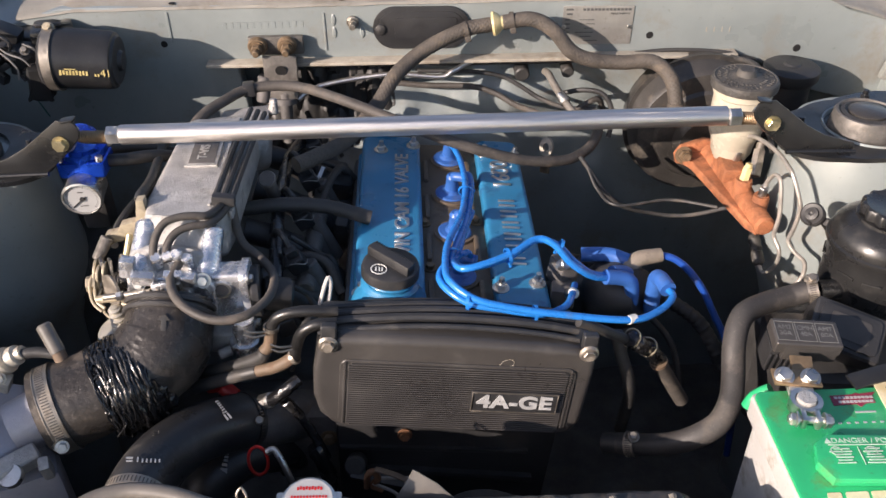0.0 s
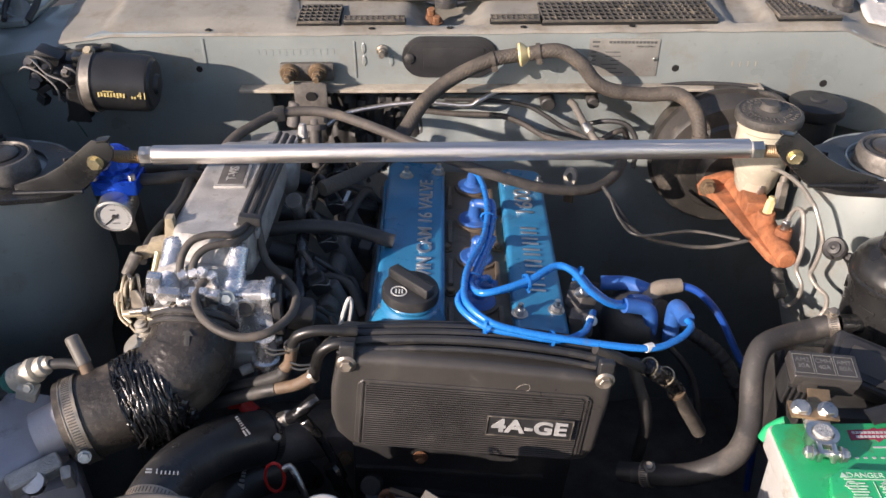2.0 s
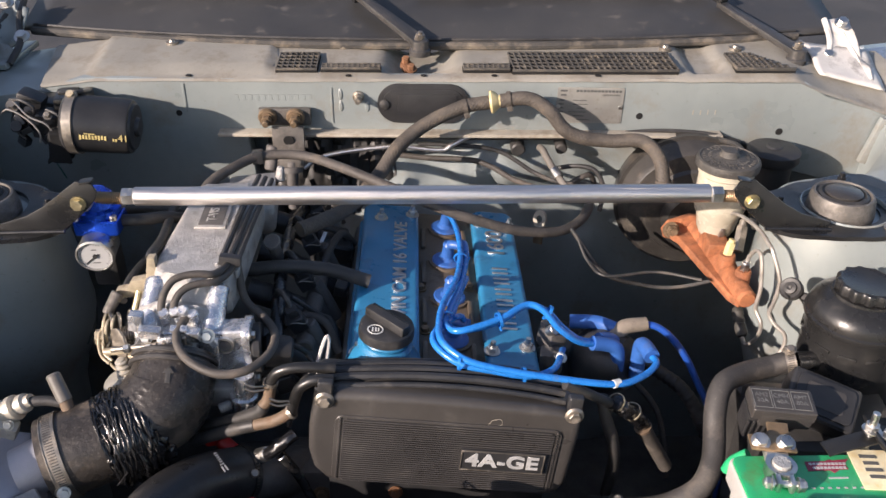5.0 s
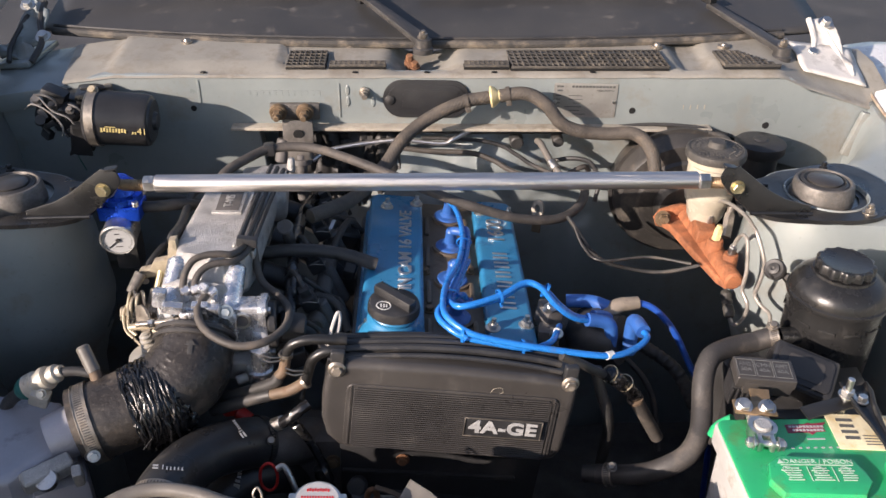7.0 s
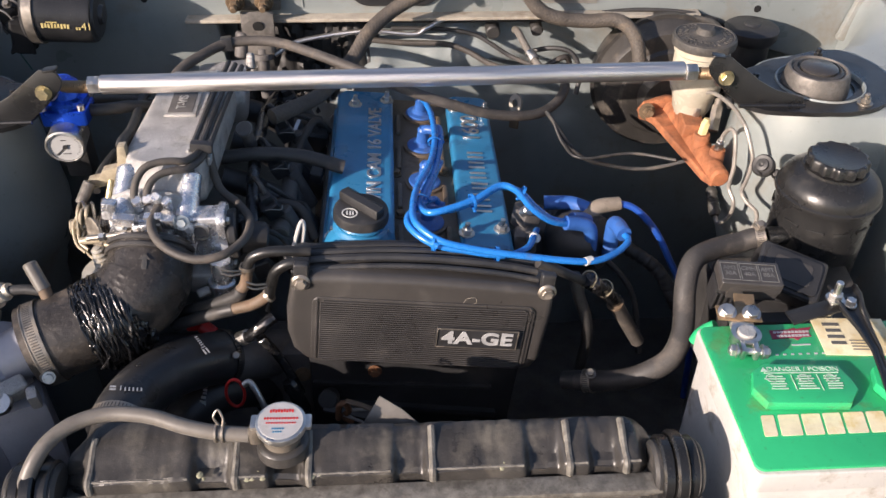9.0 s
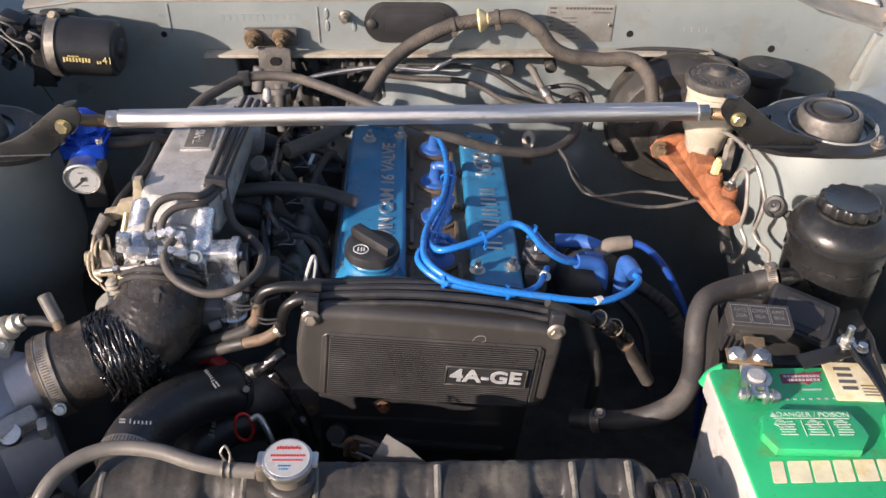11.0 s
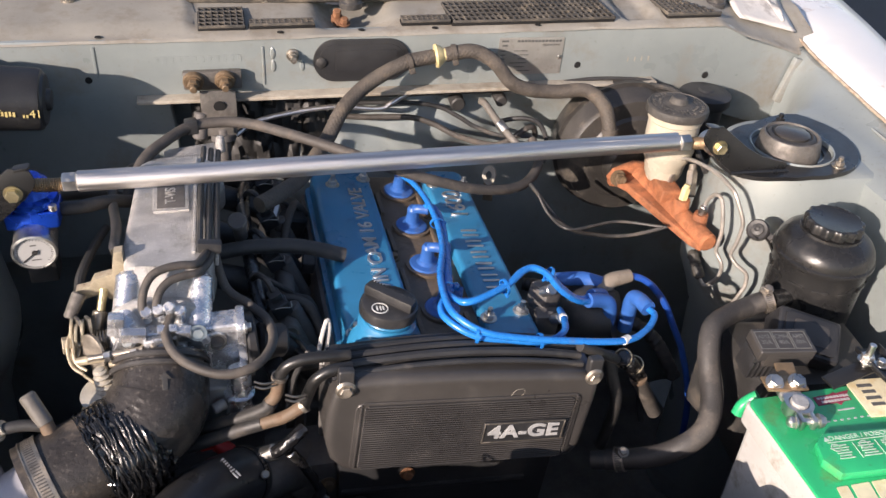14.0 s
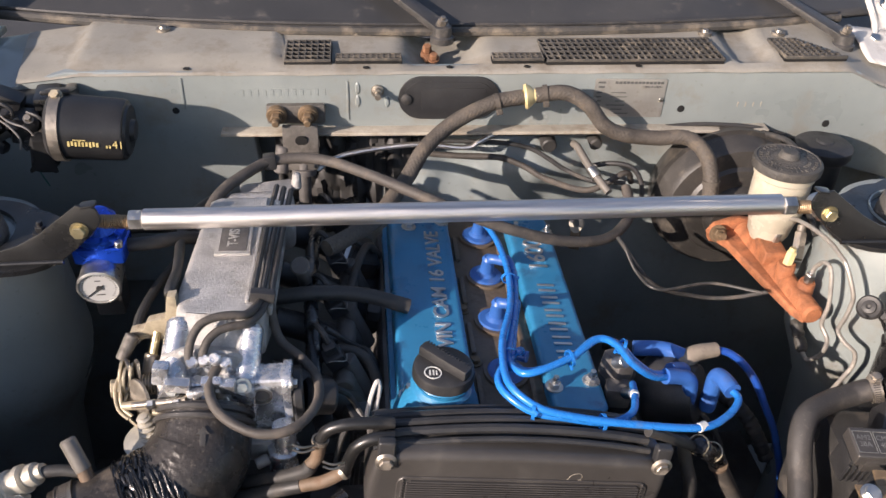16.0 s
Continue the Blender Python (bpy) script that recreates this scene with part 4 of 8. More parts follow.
    prism(b, [(-0.108, -0.094), (0.128, -0.096), (0.126, -0.30), (-0.09, -0.30)], -0.06, -0.016, face, 0.004)
    box(b, (0.0, -0.150, -0.0155), (0.20, 0.006, 0.006), 0.002, (0, 0, 1), m=face)
    box(b, (0.02, -0.185, -0.0145), (0.18, 0.010, 0.010), 0.003, (0, 0, -2), m=face)
    part("lower_cover", b, M_PLASTIC, tc)
    # scratch mark
    b = bm_new()
    tube(b, [face @ Vector(p) for p in ((0.048, -0.012, 0.0104), (0.052, -0.004, 0.0104), (0.060, -0.002, 0.0104), (0.062, -0.008, 0.0104), (0.056, -0.011, 0.0104))], 0.00022, 5, 4)
    part("scratch", b, M_LIP, tc, "pale scratch mark")


def build_lifting_eye():
    e = thing("lifting_eye", (0.176, 1.074, 0.707), "tan rusty engine lifting eye at the back of the head", "lifting eye")
    b = bm_new()
    m = plane((0.176, 1.074, 0.747), (0.75, -0.55, 0.1), (0, 0.35, 1))
    ring_plate(b, 0.0125, 0.0055, -0.0025, 0.0025, m @ Matrix.Diagonal((0.8, 1.1, 1, 1)), 28)
    part("eye", b, M_LIP, e)
    b = bm_new()
    box(b, (0, -0.024, 0), (0.014, 0.026, 0.004), 0.001, m=m)
    part("stem", b, M_BROWN, e)


def build_plug_leads():
    up = ENG.to_3x3() @ Vector((0, 0, 1))
    for k, y in enumerate((1.037, 0.952, 0.868, 0.784)):
        c = eng(0.019, y - 0.64, -0.026)
        pb = thing("spark_plug_boot", c, "blue rubber spark plug boot in the valley", "plug boot", "spark plug boots")
        b = bm_new()
        m = Matrix.Translation(c) @ ENG.to_3x3().to_4x4()
        lathe(b, [(0, 0.0), (0.0190, 0.0), (0.0200, 0.003), (0.0185, 0.0045), (0.012, 0.0055), (0.0085, 0.009), (0.0075, 0.024), (0.0082, 0.026), (0.006, 0.030), (0, 0.030)], m, 28)
        part("boot", b, M_BOOT, pb)
        b = bm_new()
        tube(b, [c + up * 0.022, c + up * 0.029 + Vector((0.003, -0.004, 0)), c + up * 0.030 + Vector((0.016, -0.010, 0))], 0.0060, 14, 6)
        part("elbow", b, M_BOOT, pb)
    routes = (
        [(0.036, 1.028, 0.786), (0.045, 0.985, 0.796), (0.050, 0.935, 0.802), (0.050, 0.88, 0.806), (0.042, 0.82, 0.812), (0.026, 0.765, 0.818), (0.020, 0.724, 0.822), (0.022, 0.690, 0.824), (0.044, 0.668, 0.818), (0.075, 0.662, 0.811), (0.126, 0.660, 0.801), (0.197, 0.665, 0.786), (0.231, 0.682, 0.781), (0.252, 0.705, 0.780), (0.248, 0.724, 0.778)],
        [(0.052, 0.945, 0.786), (0.058, 0.925, 0.796), (0.057, 0.88, 0.802), (0.047, 0.82, 0.804), (0.033, 0.765, 0.810), (0.027, 0.728, 0.818), (0.040, 0.704, 0.826), (0.083, 0.720, 0.829), (0.113, 0.741, 0.832), (0.131, 0.737, 0.828), (0.149, 0.731, 0.808), (0.173, 0.733, 0.788), (0.200, 0.745, 0.775)],
        [(0.054, 0.862, 0.784), (0.055, 0.845, 0.796), (0.045, 0.805, 0.802), (0.036, 0.762, 0.806), (0.030, 0.735, 0.811), (0.045, 0.714, 0.819), (0.084, 0.727, 0.821), (0.114, 0.750, 0.824), (0.136, 0.747, 0.820), (0.155, 0.740, 0.802), (0.178, 0.742, 0.783), (0.212, 0.756, 0.772)],
        [(0.050, 0.778, 0.784), (0.044, 0.765, 0.800), (0.028, 0.738, 0.812), (0.014, 0.712, 0.815), (0.018, 0.690, 0.815), (0.040, 0.672, 0.809), (0.072, 0.668, 0.803), (0.112, 0.668, 0.795), (0.137, 0.681, 0.793), (0.149, 0.710, 0.785), (0.158, 0.742, 0.770)],
    )
    for k, pts in enumerate(routes):
        ld = thing("ignition_lead", pts[len(pts) // 2], "bright blue silicone ignition lead looping over the engine", "ignition lead", "ignition leads")
        b = bm_new()
        tube(b, pts, 0.0037, 12, 8)
        part("lead", b, M_WIRE, ld)
        if k in (0, 3):
            b = bm_new()
            i = 11 if k == 0 else 9
            p, q = Vector(pts[i]), Vector(pts[i]).lerp(Vector(pts[i + 1 if k == 3 else i + 1]), 0.22)
            rod(b, p, q, 0.0045, seg=14)
            part("sleeve", b, M_PRINT, ld, "white marker sleeve")
    for p, d, s in (((0.083, 0.722, 0.826), (1, 0.4, 0.1), 1.0), ((0.040, 0.668, 0.813), (1, -0.3, 0), 1.0), ((0.104, 0.664, 0.800), (1, 0.1, -0.1), 1.0), ((0.050, 0.88, 0.804), (0.1, -1, 0), 0.95), ((0.138, 0.741, 0.822), (1, -0.2, -0.5), 1.0), ((0.029, 0.745, 0.814), (0.3, -1, 0.1), 1.0)):
        b = bm_new()
        m, _ = along(p, Vector(p) + Vector(d))
        ring_plate(b, 0.0088 * s, 0.0077 * s, -0.0016, 0.0016, m @ Matrix.Diagonal((1, 0.82, 1, 1)), 22)
        box(b, (0.0095, 0, 0), (0.005, 0.003, 0.0026), 0.0006, m=m)
        solo("cable_tie", b, M_WIRE, "blue cable tie round the ignition leads", "cable tie", "cable ties")
    d = thing("distributor", (0.225, 0.765, 0.66), "black distributor with blue lead boots", "distributor")
    b = bm_new()
    turned(b, (0.19, 0.79, 0.72), (0.25, 0.75, 0.74), [(0, 0), (0.03, 0), (0.038, 0.01), (0.04, 0.035), (0.034, 0.05), (0.03, 0.06), (0, 0.062)], 32)
    rod(b, (0.13, 0.80, 0.69), (0.19, 0.79, 0.72), 0.026, seg=24)
    part("body", b, M_PLASTIC, d)
    for pts, lab in (([(0.190, 0.742, 0.779), (0.206, 0.746, 0.774), (0.218, 0.747, 0.768), (0.222, 0.747, 0.752), (0.222, 0.748, 0.728)], 0.0082),
                     ([(0.200, 0.755, 0.774), (0.214, 0.763, 0.768), (0.222, 0.768, 0.758), (0.224, 0.769, 0.735)], 0.0078),
                     ([(0.250, 0.716, 0.780), (0.247, 0.733, 0.780), (0.246, 0.745, 0.772), (0.246, 0.748, 0.748), (0.247, 0.750, 0.725)], 0.0088),
                     ([(0.175, 0.80, 0.766), (0.205, 0.795, 0.768), (0.225, 0.785, 0.766)], 0.0085)):
        b = bm_new()
        tube(b, pts, lab, 14, 6)
        part("lead_boot", b, M_BOOT, d, "blue angled lead boot")
    c = thing("coil_lead", (0.26, 0.78, 0.74), "blue coil lead with a beige rubber boot", "ignition lead")
    b = bm_new()
    tube(b, [(0.222, 0.772, 0.742), (0.224, 0.778, 0.758), (0.236, 0.785, 0.768), (0.262, 0.789, 0.770)], 0.0122, 14, 6, shape=lambda t: 1.0 - 0.35 * t)
    part("boot", b, M_BEIGE, c, "beige rubber boot")
    b = bm_new()
    tube(b, [(0.255, 0.789, 0.770), (0.273, 0.786, 0.768), (0.290, 0.781, 0.757), (0.311, 0.778, 0.730), (0.332, 0.777, 0.690), (0.354, 0.776, 0.645), (0.38, 0.772, 0.560), (0.39, 0.77, 0.45)], 0.0042, 12, 8)
    part("lead", b, M_COILLEAD, c)
    s = thing("sensor_plug", (0.155, 0.765, 0.74), "dark connector with silver studs beside the cam cover", "connector")
    b = bm_new()
    box(b, (0.150, 0.772, 0.765), (0.022, 0.03, 0.03), 0.004, (0, 10, 20))
    box(b, (0.148, 0.752, 0.748), (0.026, 0.018, 0.03), 0.004, (10, 0, -10))
    part("body", b, M_DARK, s)
    b = bm_new()
    rod(b, (0.146, 0.765, 0.778), (0.150, 0.752, 0.792), 0.0065, seg=14, bev=0.001)
    rod(b, (0.152, 0.742, 0.758), (0.156, 0.730, 0.768), 0.006, seg=14, bev=0.001)
    part("stud", b, M_STEEL, s)


def build_plenum():
    pl = thing("intake_plenum", (-0.245, 0.90, 0.77), "cast aluminium intake plenum with ribbed edge and name plate", "intake plenum")
    b = bm_new()
    tilt = pose(-0.242, 0.90, 0.8605, 0.6, 1.0, 1.0)
    out = [(-0.047, -0.10), (-0.044, -0.13), (-0.032, -0.140), (0.022, -0.142), (0.036, -0.135), (0.040, -0.11), (0.047, 0.04), (0.046, 0.062), (0.036, 0.072), (-0.024, 0.072), (-0.034, 0.064), (-0.037, 0.04)]
    prism(b, out, -0.055, 0.0, tilt, 0.010, 5)
    part("body", b, M_CAST, pl)
    b = bm_new()
    for k in range(4):
        x = 0.026 + k * 0.0068
        box(b, (x - 0.0015, -0.028, -0.002 - k * 0.0032), (0.0036, 0.185, 0.010), 0.0010, (0, 0, -2.2), m=tilt)
    part("edge_rib", b, M_CAST, pl)
    pm = tilt @ pose(0.0, -0.016, 0.0)
    b = bm_new()
    box(b, (0, 0, 0.0008), (0.036, 0.056, 0.004), 0.0012, m=pm)
    plate = part("name_plate", b, M_CAST, pl, "small dark plate with raised border")
    b = bm_new()
    box(b, (0, 0, 0.0026), (0.028, 0.047, 0.0012), 0.0003, m=pm)
    part("plate_field", b, M_DARK, plate)
    lettering("T-VIS", 0.0150, pm @ pose(0, 0, 0.0032, 0, 0, 90), M_CAST, plate, squeeze=0.92, extrude=0.0005, bold=0.0003, label="worn raised metal lettering")
    b = bm_new()
    box(b, (-0.230, 1.000, 0.808), (0.082, 0.07, 0.045), 0.014, (8, 0, 4), seg=4)
    box(b, (-0.225, 1.040, 0.826), (0.062, 0.035, 0.004), 0.0015, (4, -3, 6))
    rod(b, (-0.190, 1.050, 0.822), (-0.188, 1.056, 0.842), 0.007, 0.005, seg=20, bev=0.002)
    part("rear_cap", b, M_CAST, pl)
    for k in range(4):
        y = 1.02 - 0.085 * k
        b = bm_new()
        tube(b, [(-0.205, y, 0.780), (-0.17, y, 0.765), (-0.135, y, 0.735), (-0.10, y, 0.695)], 0.015, 14, 6)
        part("runner", b, M_PLASTIC, pl, "dark intake runner in shade")
    # throttle body
    tb = thing("throttle_unit", (-0.245, 0.73, 0.76), "bright aluminium throttle body with screws and hose barbs", "throttle body")
    b = bm_new()
    prism(b, [(-0.048, -0.030), (-0.048, 0.006), (-0.042, 0.020), (-0.026, 0.026), (0.018, 0.024), (0.034, 0.018), (0.040, 0.006), (0.040, -0.030)], -0.018, 0.018, plane((-0.252, 0.742, 0.812), (1, 0, -0.05), (0, 0.35, 1)), 0.006, 3)
    part("housing", b, M_CAST, tb)
    b = bm_new()
    prism(b, [(-0.046, -0.030), (-0.048, 0.000), (-0.040, 0.018), (0.030, 0.020), (0.040, 0.008), (0.040, -0.030)], -0.008, 0.008, plane((-0.250, 0.716, 0.802), (1, 0, -0.05), (0, 0.1, 1)), 0.003, 3)
    part("front_flange", b, M_BRIGHT, tb)
    b = bm_new()
    rod(b, (-0.258, 0.735, 0.770), (-0.260, 0.690, 0.768), 0.043, 0.041, seg=40, bev=0.003)
    part("bore", b, M_CAST, tb)
    for p, q, r in (((-0.2790, 0.768, 0.852), (-0.285, 0.722, 0.810), 0.0135), ((-0.213, 0.763, 0.847), (-0.2205, 0.723, 0.808), 0.0115)):
        b = bm_new()
        rod(b, p, q, r * 0.92, r * 1.08, seg=24, bev=0.004)
        part("cast_pillar", b, M_BRIGHT, tb)
    b = bm_new()
    prism(b, [(-0.034, -0.034), (0.034, -0.034), (0.036, 0.010), (0.030, 0.026), (-0.024, 0.030)], -0.008, 0.004, plane((-0.250, 0.748, 0.836), (1, 0, -0.03), (0, 0.62, 0.78)), 0.003, 2)
    part("web", b, M_CAST, tb)
    b = bm_new()
    box(b, (-0.203, 0.727, 0.789), (0.040, 0.026, 0.060), 0.004, (0, 0, 2), seg=3)
    part("side_housing", b, M_BRIGHT, tb)
    b = bm_new()
    ring_plate(b, 0.0092, 0.0072, 0.0, 0.003, plane((-0.204, 0.7135, 0.803), (1, 0, 0), (0, 0.1, 1)), 32)
    part("cast_ring", b, M_STEEL, tb)
    # flat dark disc paints the shade of the hollow inside the ring
    b = bm_new()
    lathe(b, [(0, 0.0006), (0.0072, 0.0006)], plane((-0.204, 0.7135, 0.803), (1, 0, 0), (0, 0.1, 1)), 28)
    part("recess", b, M_DARK, tb)
    b = bm_new()
    prism(b, rounded(0.036, 0.072, 0.010, 5), -0.004, 0.004, plane((-0.181, 0.727, 0.788), (0, 1, 0.05), (0, 0, 1)), 0.0012)
    part("side_flange", b, M_BRIGHT, tb)
    for z in (0.817, 0.760):
        b = bm_new()
        bolt(b, (-0.1768, 0.712, z), (1, 0, 0), 0.0045, 0.004, 1.4)
        part("flange_screw", b, M_STEEL, tb)
    b = bm_new()
    rod(b, (-0.178, 0.728, 0.788), (-0.168, 0.729, 0.788), 0.027, seg=32, bev=0.002)
    rod(b, (-0.168, 0.729, 0.784), (-0.140, 0.735, 0.776), 0.018, 0.017, seg=32, bev=0.003)
    part("idle_valve", b, M_PLASTIC, tb, "black idle air valve barrel")
    for x, y, z in ((-0.264, 0.722, 0.838), (-0.253, 0.723, 0.839), (-0.243, 0.720, 0.843), (-0.234, 0.721, 0.837)):
        b = bm_new()
        rod(b, (x, y + 0.010, z - 0.020), (x, y, z), 0.0046, seg=16, bev=0.001)
        rod(b, (x, y, z), (x, y - 0.0025, z + 0.0035), 0.0058, 0.0052, seg=18, bev=0.0010)
        part("barb", b, M_BRIGHT, tb)
    for x, y, z, r in ((-0.220, 0.711, 0.817, 0.0055), (-0.281, 0.708, 0.818, 0.0045), (-0.262, 0.7065, 0.814, 0.0035), (-0.236, 0.7065, 0.806, 0.0040)):
        b = bm_new()
        bolt(b, (x, y, z), (0, -0.9, 0.4), r, r * 0.8, 1.45)
        part("screw", b, M_STEEL, tb)
    for c, sz, rot in (((-0.276, 0.706, 0.826), (0.022, 0.010, 0.012), (10, 8, 0)), ((-0.256, 0.703, 0.818), (0.024, 0.009, 0.009), (-15, -6, 4)), ((-0.290, 0.712, 0.836), (0.014, 0.012, 0.020), (0, 10, 0)),
                       ((-0.232, 0.706, 0.822), (0.014, 0.010, 0.014), (12, 0, -8)), ((-0.268, 0.700, 0.808), (0.016, 0.006, 0.008), (0, 0, 12)), ((-0.246, 0.705, 0.830), (0.018, 0.008, 0.006), (20, 4, 0))):
        b = bm_new()
        box(b, c, sz, 0.0018, rot)
        part("cast_lug", b, M_BRIGHT, tb)
    for p0, p1, r in (((-0.318, 0.703, 0.806), (-0.268, 0.697, 0.816), 0.0032), ((-0.275, 0.696, 0.812), (-0.236, 0.696, 0.814), 0.0024), ((-0.262, 0.700, 0.806), (-0.258, 0.690, 0.826), 0.0022), ((-0.240, 0.700, 0.803), (-0.240, 0.697, 0.826), 0.0022)):
        b = bm_new()
        rod(b, p0, p1, r, seg=12, bev=0.0004)
        part("lever_rod", b, M_CLAMP, tb)
    for c, r in (((-0.276, 0.6945, 0.813), 0.0055), ((-0.252, 0.694, 0.813), 0.0045), ((-0.300, 0.699, 0.810), 0.0048)):
        b = bm_new()
        rod(b, (c[0] - 0.003, c[1], c[2]), (c[0] + 0.003, c[1], c[2] + 0.001), r, seg=6, bev=0.0006)
        part("lever_nut", b, M_STEEL, tb)
    b = bm_new()
    prism(b, [(0, 0), (0.030, 0.004), (0.036, 0.012), (0.030, 0.018), (0.012, 0.012), (-0.004, 0.014)], -0.0012, 0.0012, plane((-0.292, 0.696, 0.800), (1, 0, 0.1), (0, 0.3, 1)), 0.0004)
    part("lever", b, M_BRASS, tb, "dull brass throttle lever")
    b = bm_new()
    box(b, (-0.212, 0.712, 0.742), (0.026, 0.022, 0.028), 0.004, (8, 10, 12), seg=3)
    rod(b, (-0.198, 0.712, 0.745), (-0.193, 0.710, 0.722), 0.004, seg=12)
    part("lower_fitting", b, M_CAST, tb)
    b = bm_new()
    prism(b, [(0.018 * math.cos(radians(k * 15 - 60)), 0.026 * math.sin(radians(k * 15 - 60))) for k in range(19)] + [(-0.006, 0.004)], -0.0016, 0.0016, plane((-0.318, 0.718, 0.792), (0.75, -0.65, 0.1), (0.1, 0.25, 1)), 0.0006)
    part("stop_plate", b, M_CLAMP, tb, "dull steel stop plate")
    # linkage
    lk = thing("throttle_linkage", (-0.315, 0.77, 0.76), "brass-coloured throttle linkage bracket with springs and cable", "throttle linkage")
    b = bm_new()
    prism(b, [(-0.336, 0.815), (-0.332, 0.827), (-0.319, 0.830), (-0.314, 0.839), (-0.297, 0.843), (-0.292, 0.868), (-0.284, 0.869), (-0.284, 0.841), (-0.292, 0.815), (-0.303, 0.813), (-0.308, 0.821), (-0.330, 0.815)], -0.0055, 0.0055, plane((0, 0.785, 0), (1, 0, 0), (0, 0, 1)), 0.0014)
    part("bracket", b, M_BRASS, lk)
    b = bm_new()
    tube(b, [(-0.322 + k * 0.00032, 0.738 + 0.0088 * math.cos(k * 0.72), 0.798 + 0.0088 * math.sin(k * 0.72)) for k in range(76)], 0.0010, 8, 2)
    part("return_spring", b, M_CLAMP, lk, "coiled return spring")
    b = bm_new()
    for x, a in ((-0.326, 20), (-0.331, 35), (-0.336, 5)):
        prism(b, [(0.015 * math.cos(radians(k * 18)), 0.027 * math.sin(radians(k * 18))) for k in range(20)], -0.0013, 0.0013, plane((x, 0.742, 0.795), (0, 1, -0.2), (0.1, 0.1, 1)) @ pose(0, 0, 0, 0, 0, a), 0.0005)
    part("cam_quadrant", b, M_BRASS, lk)
    b = bm_new()
    rod(b, (-0.330, 0.716, 0.793), (-0.262, 0.700, 0.812), 0.0042, seg=12)
    rod(b, (-0.300, 0.700, 0.800), (-0.235, 0.694, 0.806), 0.003, seg=10)
    part("rod", b, M_BRASS, lk)
    b = bm_new()
    rod(b, (-0.340, 0.730, 0.801), (-0.300, 0.736, 0.801), 0.0045, seg=12)
    part("spindle", b, M_CLAMP, lk)
    b = bm_new()
    rod(b, (-0.328, 0.775, 0.828), (-0.339, 0.760, 0.810), 0.0068, 0.0058, seg=14, bev=0.0012)
    part("cable_end", b, M_CUP, lk)
    b = bm_new()
    rod(b, (-0.307, 0.782, 0.826), (-0.312, 0.768, 0.806), 0.0042, seg=14, bev=0.0008)
    part("adjuster_rod", b, M_GOLD, lk, "yellow zinc adjuster rod")
    b = bm_new()
    rod(b, (-0.312, 0.770, 0.808), (-0.318, 0.755, 0.790), 0.0070, 0.0055, seg=14, bev=0.0015)
    part("clevis", b, M_CLAMP, lk)
    for x, sz in ((-0.331, 0.020), (-0.322, 0.015)):
        b = bm_new()
        prism(b, [(-sz * 0.4, -0.024), (sz * 0.5, -0.020), (sz * 0.7, 0.006), (sz * 0.3, 0.022), (-sz * 0.3, 0.020), (-sz * 0.6, 0.0)], -0.0015, 0.0015, plane((x, 0.742, 0.802), (0.45, -0.9, 0), (0.05, 0.25, 1)), 0.0006)
        part("lever_arm", b, M_CLAMP, lk, "dull steel lever arm")
    b = bm_new()
    bolt(b, (-0.334, 0.732, 0.801), (-1, -0.2, 0.1), 0.0082, 0.008, 1.5)
    part("spindle_nut", b, M_BRASS, lk)
    for k, (dy, dz) in enumerate(((0, 0), (0.010, 0.004), (-0.006, -0.012))):
        b = bm_new()
        tube(b, [(-0.334 + k * 0.004, 0.742 + dy, 0.812 + dz), (-0.338 + k * 0.004, 0.726 + dy, 0.806 + dz), (-0.336 + k * 0.004, 0.716, 0.790 + dz), (-0.326 + k * 0.004, 0.708, 0.784 + dz)], 0.0016, 8, 6)
        part("link_wire", b, M_BRASS, lk)
    b = bm_new()
    tube(b, [(-0.291, 0.790, 0.862), (-0.293, 0.800, 0.862), (-0.296, 0.850, 0.850), (-0.306, 0.921, 0.836), (-0.308, 0.969, 0.832), (-0.30, 1.06, 0.80), (-0.30, 1.14, 0.76)], 0.0052, 12, 7)
    tube(b, [(-0.335, 0.800, 0.800), (-0.337, 0.835, 0.803), (-0.330, 0.89, 0.80), (-0.325, 0.96, 0.78)], 0.005, 10, 6)
    part("cable", b, M_RUBBER, lk, "black throttle cable")
    dp = thing("dashpot", (-0.316, 0.745, 0.72), "pale disc-shaped dashpot with pleated rubber boot", "dashpot")
    b = bm_new()
    lathe(b, [(0, -0.006), (0.014, -0.006), (0.021, 0.0), (0.022, 0.004), (0.015, 0.008), (0, 0.010)], pose(-0.3070, 0.699, 0.766, 4, -6, 0) @ Matrix.Diagonal((1.1, 1.1, 0.55, 1)), 32)
    part("disc", b, M_FITTING, dp)
    b = bm_new()
    prof = [(0, 0.0)]
    for k in range(5):
        prof += [(0.0115 - k * 0.0012, 0.0015 + k * 0.0052), (0.0115 - k * 0.0012, 0.0028 + k * 0.0052), (0.0075 - k * 0.0008, 0.0040 + k * 0.0052), (0.0075 - k * 0.0008, 0.0052 + k * 0.0052)]
    lathe(b, prof + [(0, 0.0275)], pose(-0.3050, 0.700, 0.771, 2, -10, 0), 24)
    part("pleated_boot", b, M_FITTING, dp)


